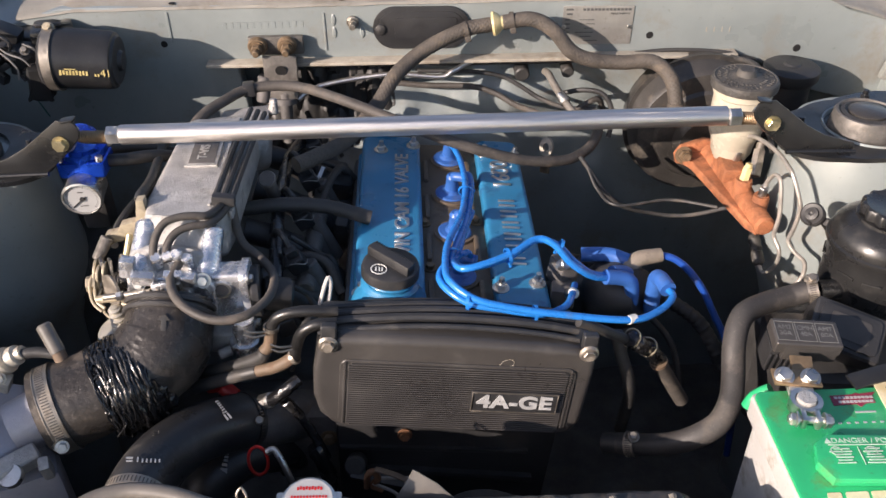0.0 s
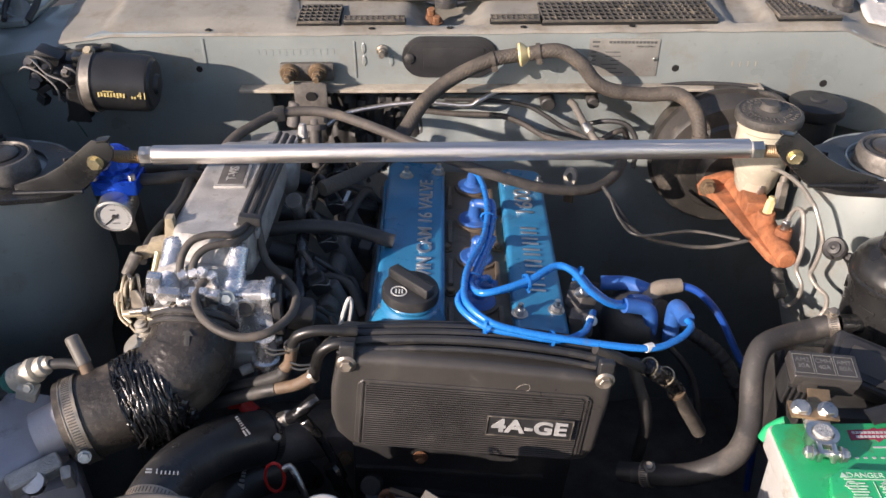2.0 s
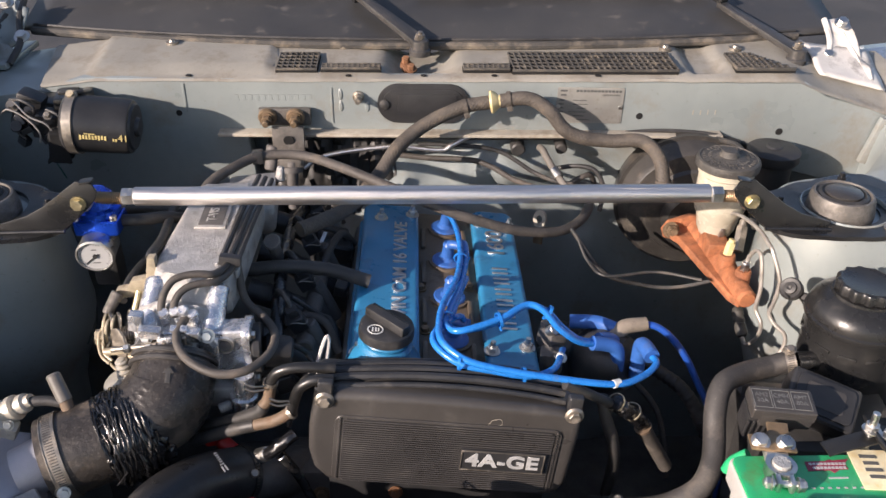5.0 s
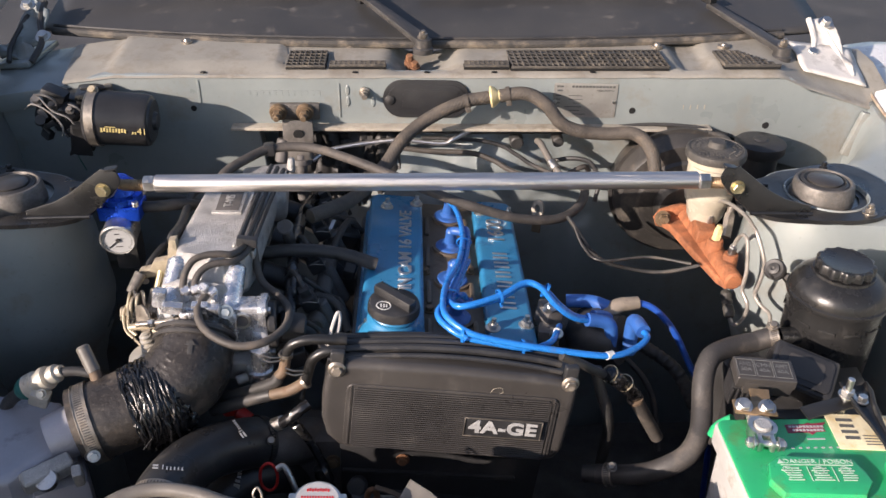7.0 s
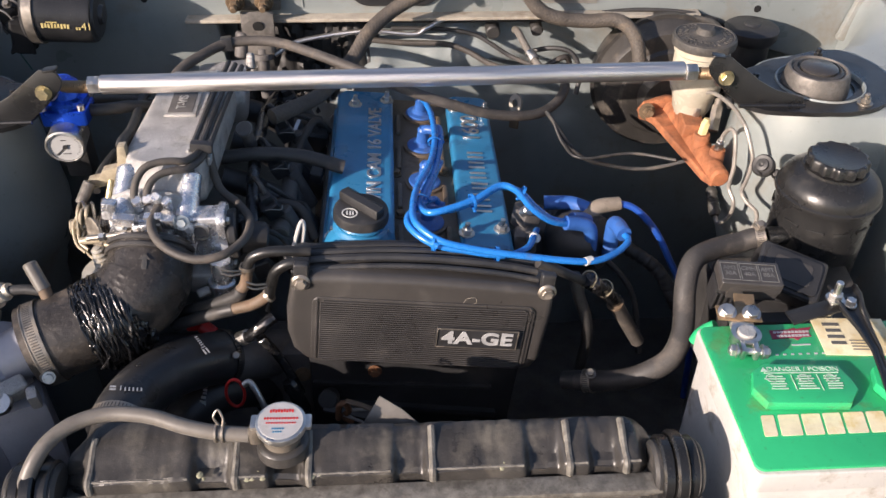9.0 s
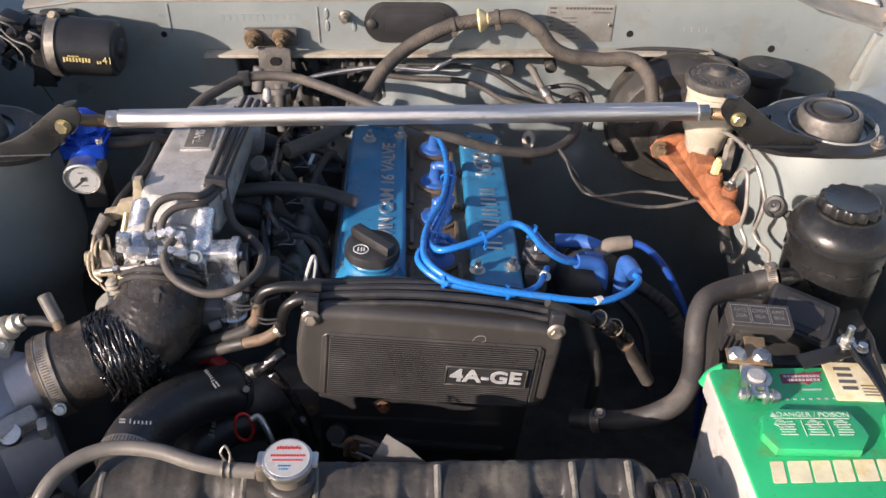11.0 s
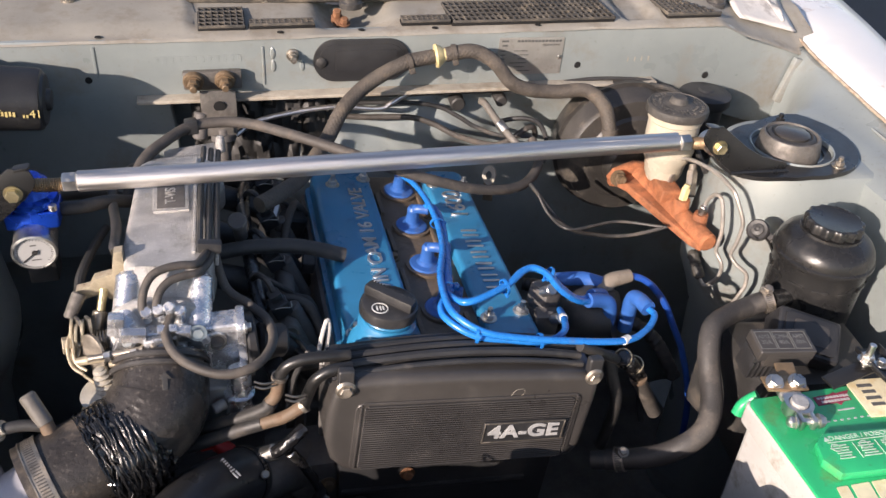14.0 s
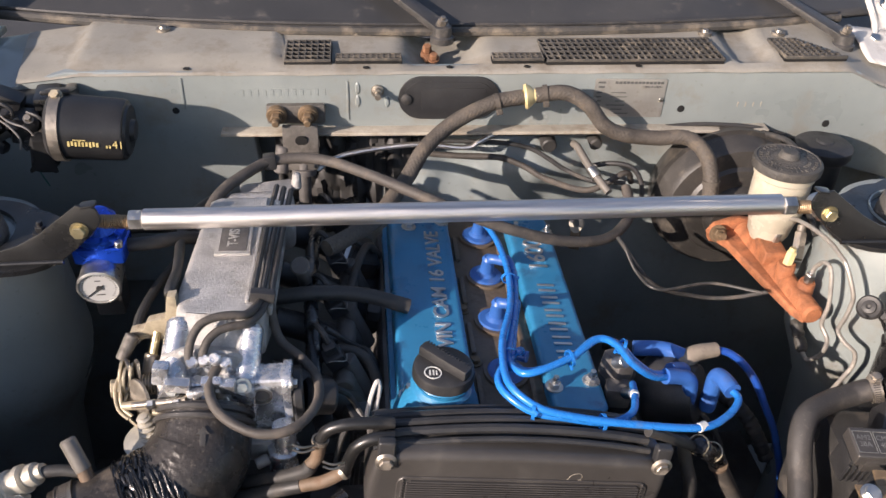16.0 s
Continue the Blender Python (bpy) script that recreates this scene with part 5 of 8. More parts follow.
def build_intake_elbow():
    el = thing("intake_elbow", (-0.28, 0.66, 0.72), "black rubber intake elbow wrapped in shiny black tape", "intake hose")
    b = bm_new()
    line = [(-0.257, 0.712, 0.788), (-0.257, 0.695, 0.777), (-0.261, 0.678, 0.765), (-0.272, 0.664, 0.757), (-0.290, 0.652, 0.750), (-0.315, 0.640, 0.744), (-0.345, 0.628, 0.738), (-0.368, 0.619, 0.734)]
    tube(b, line, 0.0425, 110, 26, 0.0, lambda t: 1.0 + 0.09 * math.exp(-((t - 0.34) / 0.15) ** 2))
    for v in b.verts:
        crust = max(0.0, noise.noise(v.co * 240 + Vector((3, 0, 1))) - 0.02) * math.exp(-((v.co - Vector((-0.279, 0.648, 0.790))).length / 0.022) ** 2)
        v.co += Vector((0.1, -0.4, 0.9)) * (0.0016 * crust + 0.0002 * noise.noise(v.co * 160))
    part("elbow", b, M_ELBOW, el)
    b = bm_new()
    for p, r in (((-0.257, 0.7085, 0.7858), 0.0455), ((-0.257, 0.7015, 0.7812), 0.0462)):
        m, _ = along(p, Vector(p) + Vector((-0.004, -0.06, -0.04)))
        lathe(b, [(r - 0.006, -0.0026), (r - 0.001, -0.0026), (r, -0.0014), (r, 0.0014), (r - 0.001, 0.0026), (r - 0.006, 0.0026), (r - 0.006, -0.0026)], m, 48)
    part("collar", b, M_BIGHOSE, el)
    b = bm_new()
    prism(b, [(-0.0025, -0.008), (0.0025, -0.008), (0.0025, 0.002), (0.006, 0.002), (0, 0.009), (-0.006, 0.002), (-0.0025, 0.002)], 0, 0.001, plane((-0.250, 0.6615, 0.8065), (1, 0.1, -0.15), (0, 1, 0.75)), 0.0003)
    part("moulded_arrow", b, M_RUBBER, el)
    b = bm_new()
    core = [(-0.272, 0.661, 0.752), (-0.288, 0.650, 0.746), (-0.303, 0.6420, 0.7420), (-0.314, 0.637, 0.7395)]
    tube(b, core, 0.0470, 56, 9, 0.0, lambda t: 1.0 - 0.14 * abs(2 * t - 1) ** 4)
    rnd = random.Random(31)
    for v in b.verts:
        v.co += Vector((rnd.uniform(-1, 1), rnd.uniform(-1, 1), rnd.uniform(-1, 1))) * 0.0032
    mid, axis = Vector((-0.2940, 0.6465, 0.7430)), Vector((-0.90, -0.40, -0.10)).normalized()
    side = axis.cross(Vector((0, 0, 1))).normalized()
    high = side.cross(axis)
    rnd = random.Random(5)
    for k in range(48):
        off, lean, seed = rnd.uniform(-0.021, 0.021), rnd.uniform(-0.004, 0.004), rnd.uniform(0, 40)
        loop = []
        for i in range(47):
            g = i * math.tau / 46
            lift = 0.0455 + 0.0035 * (1 - (off / 0.021) ** 2) + 0.0036 * noise.noise(Vector((g * 1.6, seed, 0))) + 0.0020 * noise.noise(Vector((g * 11, seed, 4)))
            run = off + lean * math.cos(g) + 0.0055 * noise.noise(Vector((g * 0.9, seed, 9))) + 0.0024 * noise.noise(Vector((g * 8, seed, 2)))
            loop.append(mid + axis * run + (high * math.cos(g) + side * math.sin(g)) * lift)
        tube(b, loop, rnd.uniform(0.0005, 0.0015), 6, 2, 0.5)
    for k in range(7):
        g, run = rnd.uniform(-0.2, 2.6), rnd.uniform(-0.02, 0.02)
        q = mid + axis * run + (high * math.cos(g) - side * math.sin(g)) * 0.049
        tube(b, [q, q + Vector((rnd.uniform(-0.006, 0.006), -0.004, rnd.uniform(-0.010, 0.002))), q + Vector((rnd.uniform(-0.010, 0.010), -0.005, rnd.uniform(-0.018, -0.004)))], 0.0009, 6, 4, 0.5)
    tagged(part("tape_wrap", b, M_TAPE, el, "crinkled shiny black tape wrap"), kind="stuff")
    b = bm_new()
    m, _ = along((-0.349, 0.6265, 0.7372), (-0.368, 0.619, 0.734))
    ring_plate(b, 0.0440, 0.0425, 0.0, 0.0145, m, 64)
    ring_plate(b, 0.0446, 0.0425, 0.0, 0.0012, m, 64)
    ring_plate(b, 0.0446, 0.0425, 0.0133, 0.0145, m, 64)
    cl = part("hose_clamp", b, M_CLAMP, el, "worm-drive hose clamp")
    b = bm_new()
    for i in range(78):
        a = radians(-70 + i * 3.7)
        box(b, (0.0440 * math.cos(a), 0.0440 * math.sin(a), 0.0072), (0.0004, 0.0011, 0.0075), 0.0001, (0, 0, math.degrees(a)), m=m, seg=1)
    part("slot", b, M_SLOT, cl)
    b = bm_new()
    q = (-0.339, 0.578, 0.733)
    rod(b, (-0.350, 0.589, 0.725), q, 0.0062, seg=18, bev=0.001)
    bolt(b, q, (0.35, -0.8, 0.45), 0.0046, 0.004, 1.35)
    part("clamp_screw", b, M_STEEL, cl)
    st = thing("breather_stub", (-0.35, 0.64, 0.77), "grey hose stub on a rusty pipe", "breather pipe")
    b = bm_new()
    rod(b, (-0.343, 0.640, 0.764), (-0.353, 0.652, 0.786), 0.0064, seg=18, bev=0.001)
    part("pipe", b, M_RUSTPIPE, st, "rusty pipe neck")
    b = bm_new()
    rod(b, (-0.351, 0.650, 0.782), (-0.365, 0.666, 0.806), 0.0072, seg=20, bev=0.002)
    part("hose", b, M_OVERFLOW, st)
    af = thing("airflow_meter", (-0.42, 0.54, 0.62), "cast aluminium airflow meter box with screws", "airflow meter")
    b = bm_new()
    prism(b, [(-0.545, 0.690), (-0.402, 0.664), (-0.368, 0.600), (-0.414, 0.546), (-0.545, 0.526)], 0.56, 0.734, None, 0.012, 5)
    part("housing", b, M_AFM, af)
    b = bm_new()
    turned(b, (-0.394, 0.606, 0.729), (-0.362, 0.6215, 0.735), [(0.0, 0.0), (0.025, 0.0), (0.026, 0.010), (0.027, 0.020), (0.028, 0.034), (0, 0.034)], 40)
    part("outlet", b, M_AFM, af)
    b = bm_new()
    box(b, (-0.384, 0.566, 0.722), (0.050, 0.018, 0.022), 0.005, (20, 0, 40), seg=3)
    box(b, (-0.356, 0.570, 0.714), (0.010, 0.014, 0.026), 0.003, (20, 0, 20))
    part("lug", b, M_CAST, af)
    for x, y, z, r in ((-0.380, 0.552, 0.727, 0.0110),):
        b = bm_new()
        turned(b, (x, y + 0.004, z - 0.006), (x, y - 0.004, z + 0.008), [(0, 0), (r, 0), (r, 0.004), (r * 0.92, 0.006), (0, 0.0065)], 28)
        part("screw", b, M_STEEL, af)
    b = bm_new()
    box(b, (-0.382, 0.582, 0.655), (0.055, 0.045, 0.10), 0.008, (0, 0, 25))
    part("lower_body", b, M_AFM, af)
    b = bm_new()
    box(b, (-0.45, 0.60, 0.38), (0.12, 0.12, 0.40), 0.02)
    part("air_box", b, M_PLASTIC, af)
    b = bm_new()
    tube(b, [(-0.352, 0.650, 0.781), (-0.368, 0.651, 0.784), (-0.384, 0.650, 0.784), (-0.395, 0.650, 0.780)], 0.0052, 12, 6)
    tv = thing("idle_valve", (-0.189, 0.700, 0.72), "bright cast idle valve under the throttle", "idle valve")
    b2 = bm_new()
    turned(b2, (-0.191, 0.700, 0.700), (-0.186, 0.700, 0.775), [(0, 0), (0.009, 0), (0.0095, 0.012), (0.0135, 0.014), (0.0140, 0.024), (0.0125, 0.026), (0.0115, 0.040), (0.0145, 0.042), (0.0150, 0.047), (0.0120, 0.049), (0.0110, 0.075), (0, 0.076)], 28)
    part("body", b2, M_BRIGHT, tv)
    b2 = bm_new()
    rod(b2, (-0.202, 0.695, 0.738), (-0.214, 0.690, 0.736), 0.0055, seg=16, bev=0.001)
    part("port", b2, M_CAST, tv)
    vt = thing("idle_air_fitting", (-0.41, 0.65, 0.74), "grey metal fitting with hose beside the intake elbow", "hose fitting")
    part("hose", b, M_RUBBER, vt)
    b = bm_new()
    turned(b, (-0.384, 0.650, 0.7865), (-0.440, 0.650, 0.755), [(0, 0), (0.0065, 0), (0.0065, 0.006), (0.0098, 0.007), (0.0102, 0.013), (0.0082, 0.0145), (0.0082, 0.018), (0.0128, 0.019), (0.0134, 0.024), (0.0112, 0.026), (0.0120, 0.034), (0.0138, 0.035), (0.0138, 0.045), (0, 0.046)], 32)
    box(b, (-0.410, 0.640, 0.758), (0.020, 0.014, 0.020), 0.003, (15, 25, 0))
    bolt(b, (-0.404, 0.634, 0.768), (0.1, -0.8, 0.5), 0.0042, 0.004, 1.3)
    part("body", b, M_FITTING, vt)
    b = bm_new()
    rod(b, (-0.424, 0.650, 0.7640), (-0.436, 0.650, 0.7573), 0.0135, 0.010, seg=20, bev=0.003)
    part("tip", b, M_TEAL, vt, "dark green plastic tip")
    b = bm_new()
    tube(b, [(-0.434, 0.650, 0.758), (-0.456, 0.655, 0.735), (-0.475, 0.66, 0.69)], 0.007, 12, 6)
    part("hose", b, M_RUBBER, vt)


build_block()
build_cam_covers()
build_timing_cover()
build_lifting_eye()
build_plug_leads()
build_plenum()
build_intake_elbow()


# ---- things on the body ----
def build_strut_bar():
    sb = thing("strut_bar", (0, 0.88, 0.87), "polished aluminium strut brace bar with black end plates", "strut bar")
    zb = 0.887
    b = bm_new()
    rod(b, (-0.330, 0.886, zb), (0.345, 0.890, zb), 0.0110, seg=48, bev=0.001)
    part("tube", b, M_ALU, sb, "brushed aluminium tube")
    for s in (-1, 1):
        x = s * 0.337 if s < 0 else 0.352
        b = bm_new()
        rod(b, (x - 0.007, 0.886, zb), (x + 0.007, 0.886, zb), 0.0108, seg=6, bev=0.0012)
        part("lock_nut", b, M_STEEL, sb)
        b = bm_new()
        x0, x1 = sorted((x, s * 0.385))
        turned(b, (x0, 0.886, zb - 0.001), (x1, 0.886, zb - 0.003), [(0, 0)] + [(0.0075 - 0.0009 * (k % 2), k * 0.0011) for k in range(int((x1 - x0) / 0.0011))] + [(0, x1 - x0)], 18)
        part("threaded_rod", b, M_COPPER, sb)
        b = bm_new()
        rod(b, (s * 0.387, 0.898, zb - 0.001), (s * 0.387, 0.870, zb - 0.001), 0.0115, seg=24, bev=0.002)
        part("rod_eye", b, M_STEEL, sb)
        # upright ears of the plate
        b = bm_new()
        prism(b, rounded(0.016, 0.012, 0.003, 3, -0.011, 0.006), -0.0012, 0.0012, plane((s * 0.387, 0.866, 0.9125), (s, 0, -0.15), (0, 1, 0)), 0.0005)
        part("fold", b, M_BLACKMETAL, sb)
        for y in (0.866,):
            b = bm_new()
            prism(b, [(-0.020, 0.004), (-0.022, 0.011), (-0.018, 0.0215), (0.000, 0.0250), (0.040, -0.005), (0.062, -0.017), (0.098, -0.028), (0.098, -0.0360), (0.024, -0.0360), (0.008, -0.024), (-0.010, -0.008)],
                  -0.002, 0.002, plane((s * 0.387, y, 0.891), (s, 0, 0), (0, 0.12, 1)), 0.0015)
            tube(b, [(s * 0.408, 0.8595, 0.8555), (s * 0.44, 0.8585, 0.8555), (s * 0.486, 0.857, 0.8550)], 0.0028, 10, 5)
            part("ear", b, M_BLACKMETAL, sb)
        b = bm_new()
        bolt(b, (s * 0.387, 0.864, 0.890), (0, -1, 0), 0.0070, 0.006, 1.3)
        part("clevis_bolt", b, M_GOLD, sb, "yellow zinc clevis bolt")
        b = bm_new()
        outer, inner, c = [], [], (0.520, 0.914)
        seg = 56
        for i in range(seg):
            a = i * math.tau / seg
            ro = float(np.interp(math.degrees(a), (0, 24, 52, 75, 96, 138, 160, 180, 203, 215, 235, 261, 290, 320, 342, 360), (0.098, 0.106, 0.113, 0.085, 0.069, 0.073, 0.090, 0.108, 0.117, 0.110, 0.086, 0.074, 0.077, 0.086, 0.092, 0.098)))
            x, y = c[0] + ro * math.cos(a), c[1] + ro * math.sin(a)
            outer.append((x, y))
            hx, hr = c[0] + 0.008, 0.0545
            inner.append((hx + hr * math.cos(a), c[1] + hr * math.sin(a)))
        vs = []
        for z in (0.8495, 0.855):
            vs.append(([b.verts.new((s * x, y, z)) for x, y in outer], [b.verts.new((s * x, y, z)) for x, y in inner]))
        (o0, i0), (o1, i1) = vs
        for k in range(seg):
            q = (k + 1) % seg
            b.faces.new((o1[k], o1[q], i1[q], i1[k]))
            b.faces.new((o0[k], i0[k], i0[q], o0[q]))
            b.faces.new((o0[k], o0[q], o1[q], o1[k]))
            b.faces.new((i0[k], i1[k], i1[q], i0[q]))
        bmesh.ops.recalc_face_normals(b, faces=b.faces[:])
        part("end_plate", b, M_BLACKMETAL, sb, "gloss black steel end plate")
        for a in (-54, 65, 178):
            b = bm_new()
            ra = 0.068 if a < 0 else 0.074
            x, y = s * (0.520 + ra * math.cos(radians(a))), 0.914 + ra * math.sin(radians(a))
            bolt(b, (x, y, 0.855), (0, 0, 1), 0.0060, 0.006, 1.5)
            rod(b, (x, y, 0.859), (x, y, 0.868), 0.0034, seg=12, bev=0.0008)
            part("tower_nut", b, M_CLAMP if a < 0 else M_BLACKMETAL, sb)
    for s in (-1, 1):
        sm = thing("strut_mount", (s * 0.520, 0.911, 0.848), "domed strut mount with dusty rubber and steel cup", "strut mount", "strut mounts")
        b = bm_new()
        lathe(b, [(0.0400, 0.0), (0.0405, 0.006), (0.0400, 0.010), (0.0375, 0.024), (0.0355, 0.0275), (0.033, 0.028), (0.031, 0.025), (0.0, 0.024)], pose(s * 0.520, 0.911, 0.848), 48)
        part("cup", b, M_CUP, sm)
        if s > 0:
            b = bm_new()
            lathe(b, [(0.0505, 0.000), (0.0505, 0.006), (0.0515, 0.0085), (0.0530, 0.009), (0.0540, 0.0075), (0.0542, 0.000)], pose(0.528, 0.914, 0.848), 56)
            part("rim", b, M_PAINT, sm, "pale rolled rim round the cup")
            b = bm_new()
            ring_plate(b, 0.0500, 0.0408, 0.0, 0.0015, pose(0.525, 0.913, 0.8495) @ Matrix.Diagonal((1.08, 1, 1, 1)), 48)
            part("seat", b, M_BLACKMETAL, sm)
        b = bm_new()
        lathe(b, [(0.0308, 0.020), (0.030, 0.0265), (0.026, 0.0285), (0.024, 0.026), (0, 0.025)], pose(s * 0.520, 0.911, 0.848), 40)
        part("rubber_ring", b, M_RUBBER, sm)
        b = bm_new()
        lathe(b, [(0.0225, 0.022), (0.022, 0.029), (0.019, 0.031), (0.0, 0.0315)], pose(s * 0.520, 0.911, 0.848), 32)
        part("centre_cap", b, M_BOOSTER, sm)


def build_brakes():
    bo = thing("brake_booster", (0.36, 1.12, 0.63), "aged black brake servo drum on the firewall", "brake servo")
    b = bm_new()
    turned(b, (0.404, 1.185, 0.746), (0.402, 1.05, 0.742), [(0, 0), (0.09, 0), (0.100, 0.012), (0.103, 0.030), (0.103, 0.040), (0.100, 0.044), (0.098, 0.072), (0.092, 0.080), (0.070, 0.083), (0.066, 0.088), (0.058, 0.090), (0.045, 0.092), (0.040, 0.112), (0, 0.114)], 64)
    part("shell", b, M_BOOSTER, bo)
    b = bm_new()
    turned(b, (0.4035, 1.143, 0.745), (0.402, 1.05, 0.742), [(0.099, -0.003), (0.1055, -0.002), (0.1055, 0.003), (0.099, 0.004), (0.099, -0.003)], 64)
    part("crimp_band", b, M_BOOSTER, bo)
    mc = thing("master_cylinder", (0.385, 0.95, 0.70), "orange flash-rusted brake master cylinder with fittings", "master cylinder")
    b = bm_new()
    prism(b, [(0.350, 1.044), (0.352, 1.056), (0.424, 1.060), (0.432, 1.046), (0.428, 0.99), (0.422, 0.90), (0.412, 0.868), (0.400, 0.864), (0.391, 0.880), (0.376, 0.955), (0.364, 1.020)], 0.736, 0.748, None, 0.004, 3)
    prism(b, [(-0.034, -0.012), (-0.038, 0.0), (-0.030, 0.013), (0, 0.024), (0.036, 0.016), (0.042, 0.003), (0.036, -0.012), (0.0, -0.020)], -0.005, 0.005, plane((0.387, 1.053, 0.742), (1, 0, 0), (0, 0, 1)), 0.002)
    rod(b, (0.398, 1.05, 0.745), (0.409, 0.862, 0.750), 0.0150, 0.0125, seg=28, bev=0.003)
    box(b, (0.402, 0.985, 0.762), (0.030, 0.058, 0.020), 0.004, (0, 4, -5), seg=3)
    part("body", b, M_ORANGE, mc)
    for x, y, z, r in ((0.402, 0.934, 0.774, 0.0110), (0.414, 0.902, 0.770, 0.0100)):
        b = bm_new()
        turned(b, (x, y, 0.745), (x, y, z), [(0, 0), (r, 0), (r, z - 0.749), (r * 0.9, z - 0.745), (0, z - 0.745)], 28)
        part("outlet_boss", b, M_ORANGE, mc)
    for p, n in (((0.358, 1.038, 0.749), (0, -1, 0.35)), ((0.421, 1.043, 0.745), (0, -1, 0.2))):
        b = bm_new()
        bolt(b, p, n, 0.0085, 0.008, 1.4)
        rod(b, Vector(p), Vector(p) + Vector(n).normalized() * 0.018, 0.005, seg=12)
        part("stud_nut", b, M_BROWN, mc, "dark rusty steel nut")
    for p, q, r, mt in (((0.402, 0.934, 0.772), (0.405, 0.936, 0.790), 0.0062, M_CLIP), ((0.414, 0.902, 0.769), (0.4145, 0.900, 0.782), 0.0058, M_STEEL), ((0.408, 0.985, 0.768), (0.409, 0.985, 0.784), 0.0058, M_STEEL), ((0.421, 0.948, 0.768), (0.430, 0.970, 0.794), 0.0078, M_CLAMP)):
        b = bm_new()
        rod(b, p, q, r, seg=6, bev=0.001)
        rod(b, Vector(p).lerp(Vector(q), 0.9), Vector(p).lerp(Vector(q), 1.25), r * 0.7, seg=14, bev=0.0006)
        part("line_fitting", b, mt, mc)
    rs = thing("brake_fluid_reservoir", (0.412, 1.005, 0.76), "yellowed plastic brake fluid reservoir with black cap", "fluid reservoir")
    m = pose(0.408, 1.008, 0.002) @ Matrix.Diagonal((0.95, 0.95, 1, 1))
    b = bm_new()
    lathe(b, [(0, 0.762), (0.022, 0.762), (0.027, 0.772), (0.030, 0.79), (0.035, 0.800), (0.037, 0.812), (0.0365, 0.852), (0.0385, 0.854), (0.0385, 0.866), (0, 0.866)], m, 40)
    part("bottle", b, M_RESERVOIR, rs)
    b = bm_new()
    lathe(b, [(0.0395, 0.862), (0.0435, 0.8635), (0.0440, 0.870), (0.0425, 0.874), (0.0395, 0.8755), (0.0385, 0.8745), (0.021, 0.876), (0.0135, 0.878), (0.012, 0.883), (0.0095, 0.885), (0, 0.885)], m, 48)
    part("cap", b, M_CAPPLASTIC, rs, "black ribbed cap with raised lettering ring")
    b = bm_new()
    for k in range(34):
        a = k * math.tau / 34
        for r0 in (0.026, 0.034):
            if (k * 7 + int(r0 * 1000)) % 5:
                box(b, (r0 * math.cos(a), r0 * math.sin(a), 0.8758 - (r0 - 0.026) * 0.07), (0.0045, 0.0022, 0.0012), 0.0003, (0, 0, math.degrees(a)), m=m, seg=1)
    tagged(part("raised_bar", b, M_CAPPLASTIC, rs), kind="stuff")
    lines = (
        ([(0.409, 0.985, 0.784), (0.410, 0.984, 0.798), (0.414, 0.972, 0.813), (0.417, 0.940, 0.824), (0.420, 0.897, 0.831), (0.421, 0.872, 0.830), (0.423, 0.856, 0.825), (0.431, 0.840, 0.798), (0.432, 0.838, 0.780), (0.431, 0.839, 0.761), (0.430, 0.841, 0.745), (0.436, 0.832, 0.735), (0.446, 0.822, 0.727), (0.447, 0.818, 0.712), (0.440, 0.815, 0.700), (0.430, 0.82, 0.66)], 0.0026, M_LINE),
        ([(0.4145, 0.900, 0.782), (0.416, 0.899, 0.793), (0.418, 0.890, 0.806), (0.419, 0.877, 0.808), (0.420, 0.868, 0.795), (0.421, 0.860, 0.769), (0.420, 0.859, 0.750), (0.421, 0.859, 0.738), (0.426, 0.849, 0.726), (0.427, 0.847, 0.714), (0.426, 0.850, 0.700), (0.423, 0.857, 0.687), (0.420, 0.864, 0.681), (0.419, 0.874, 0.684)], 0.0026, M_LINE),
        ([(0.213, 0.985, 0.772), (0.225, 0.955, 0.750), (0.245, 0.925, 0.746), (0.314, 0.940, 0.742), (0.364, 0.905, 0.752)], 0.0021, M_RUBBER),
        ([(0.205, 0.99, 0.78), (0.247, 0.955, 0.733), (0.30, 0.955, 0.712), (0.345, 0.945, 0.714), (0.395, 0.92, 0.744)], 0.0027, M_RUBBER),
        ([(0.44, 1.15, 0.84), (0.455, 1.08, 0.852), (0.445, 1.00, 0.815), (0.44, 0.955, 0.80)], 0.004, M_RUBBER),
        ([(0.23, 1.17, 0.835), (0.30, 1.165, 0.842), (0.36, 1.16, 0.848), (0.43, 1.155, 0.845), (0.48, 1.16, 0.83)], 0.003, M_RUBBER),
    )
    for pts, r, mt in lines:
        b = bm_new()
        tube(b, pts, r, 10, 8)
        metal = mt is M_LINE
        solo("brake_line" if metal else "rubber_hose", b, mt, "bent pale steel brake line near the master cylinder" if metal else "thin black rubber hose near the servo", "brake line" if metal else "hose", "brake lines" if metal else "thin hoses")
    b = bm_new()
    turned(b, (0.418, 0.872, 0.686), (0.419, 0.911, 0.708), [(0, 0), (0.005, 0), (0.0075, 0.004), (0.0075, 0.016), (0.0055, 0.018), (0.008, 0.022), (0.0065, 0.028), (0.0082, 0.033), (0.006, 0.040), (0, 0.043)], 20)
    solo("rubber_boot", b, M_CAPPLASTIC, "dusty black ribbed rubber boot on the brake line", "rubber boot")
    g = thing("rubber_grommet", (0.425, 0.80, 0.79), "black round rubber grommet on a steel tab", "grommet")
    b = bm_new()
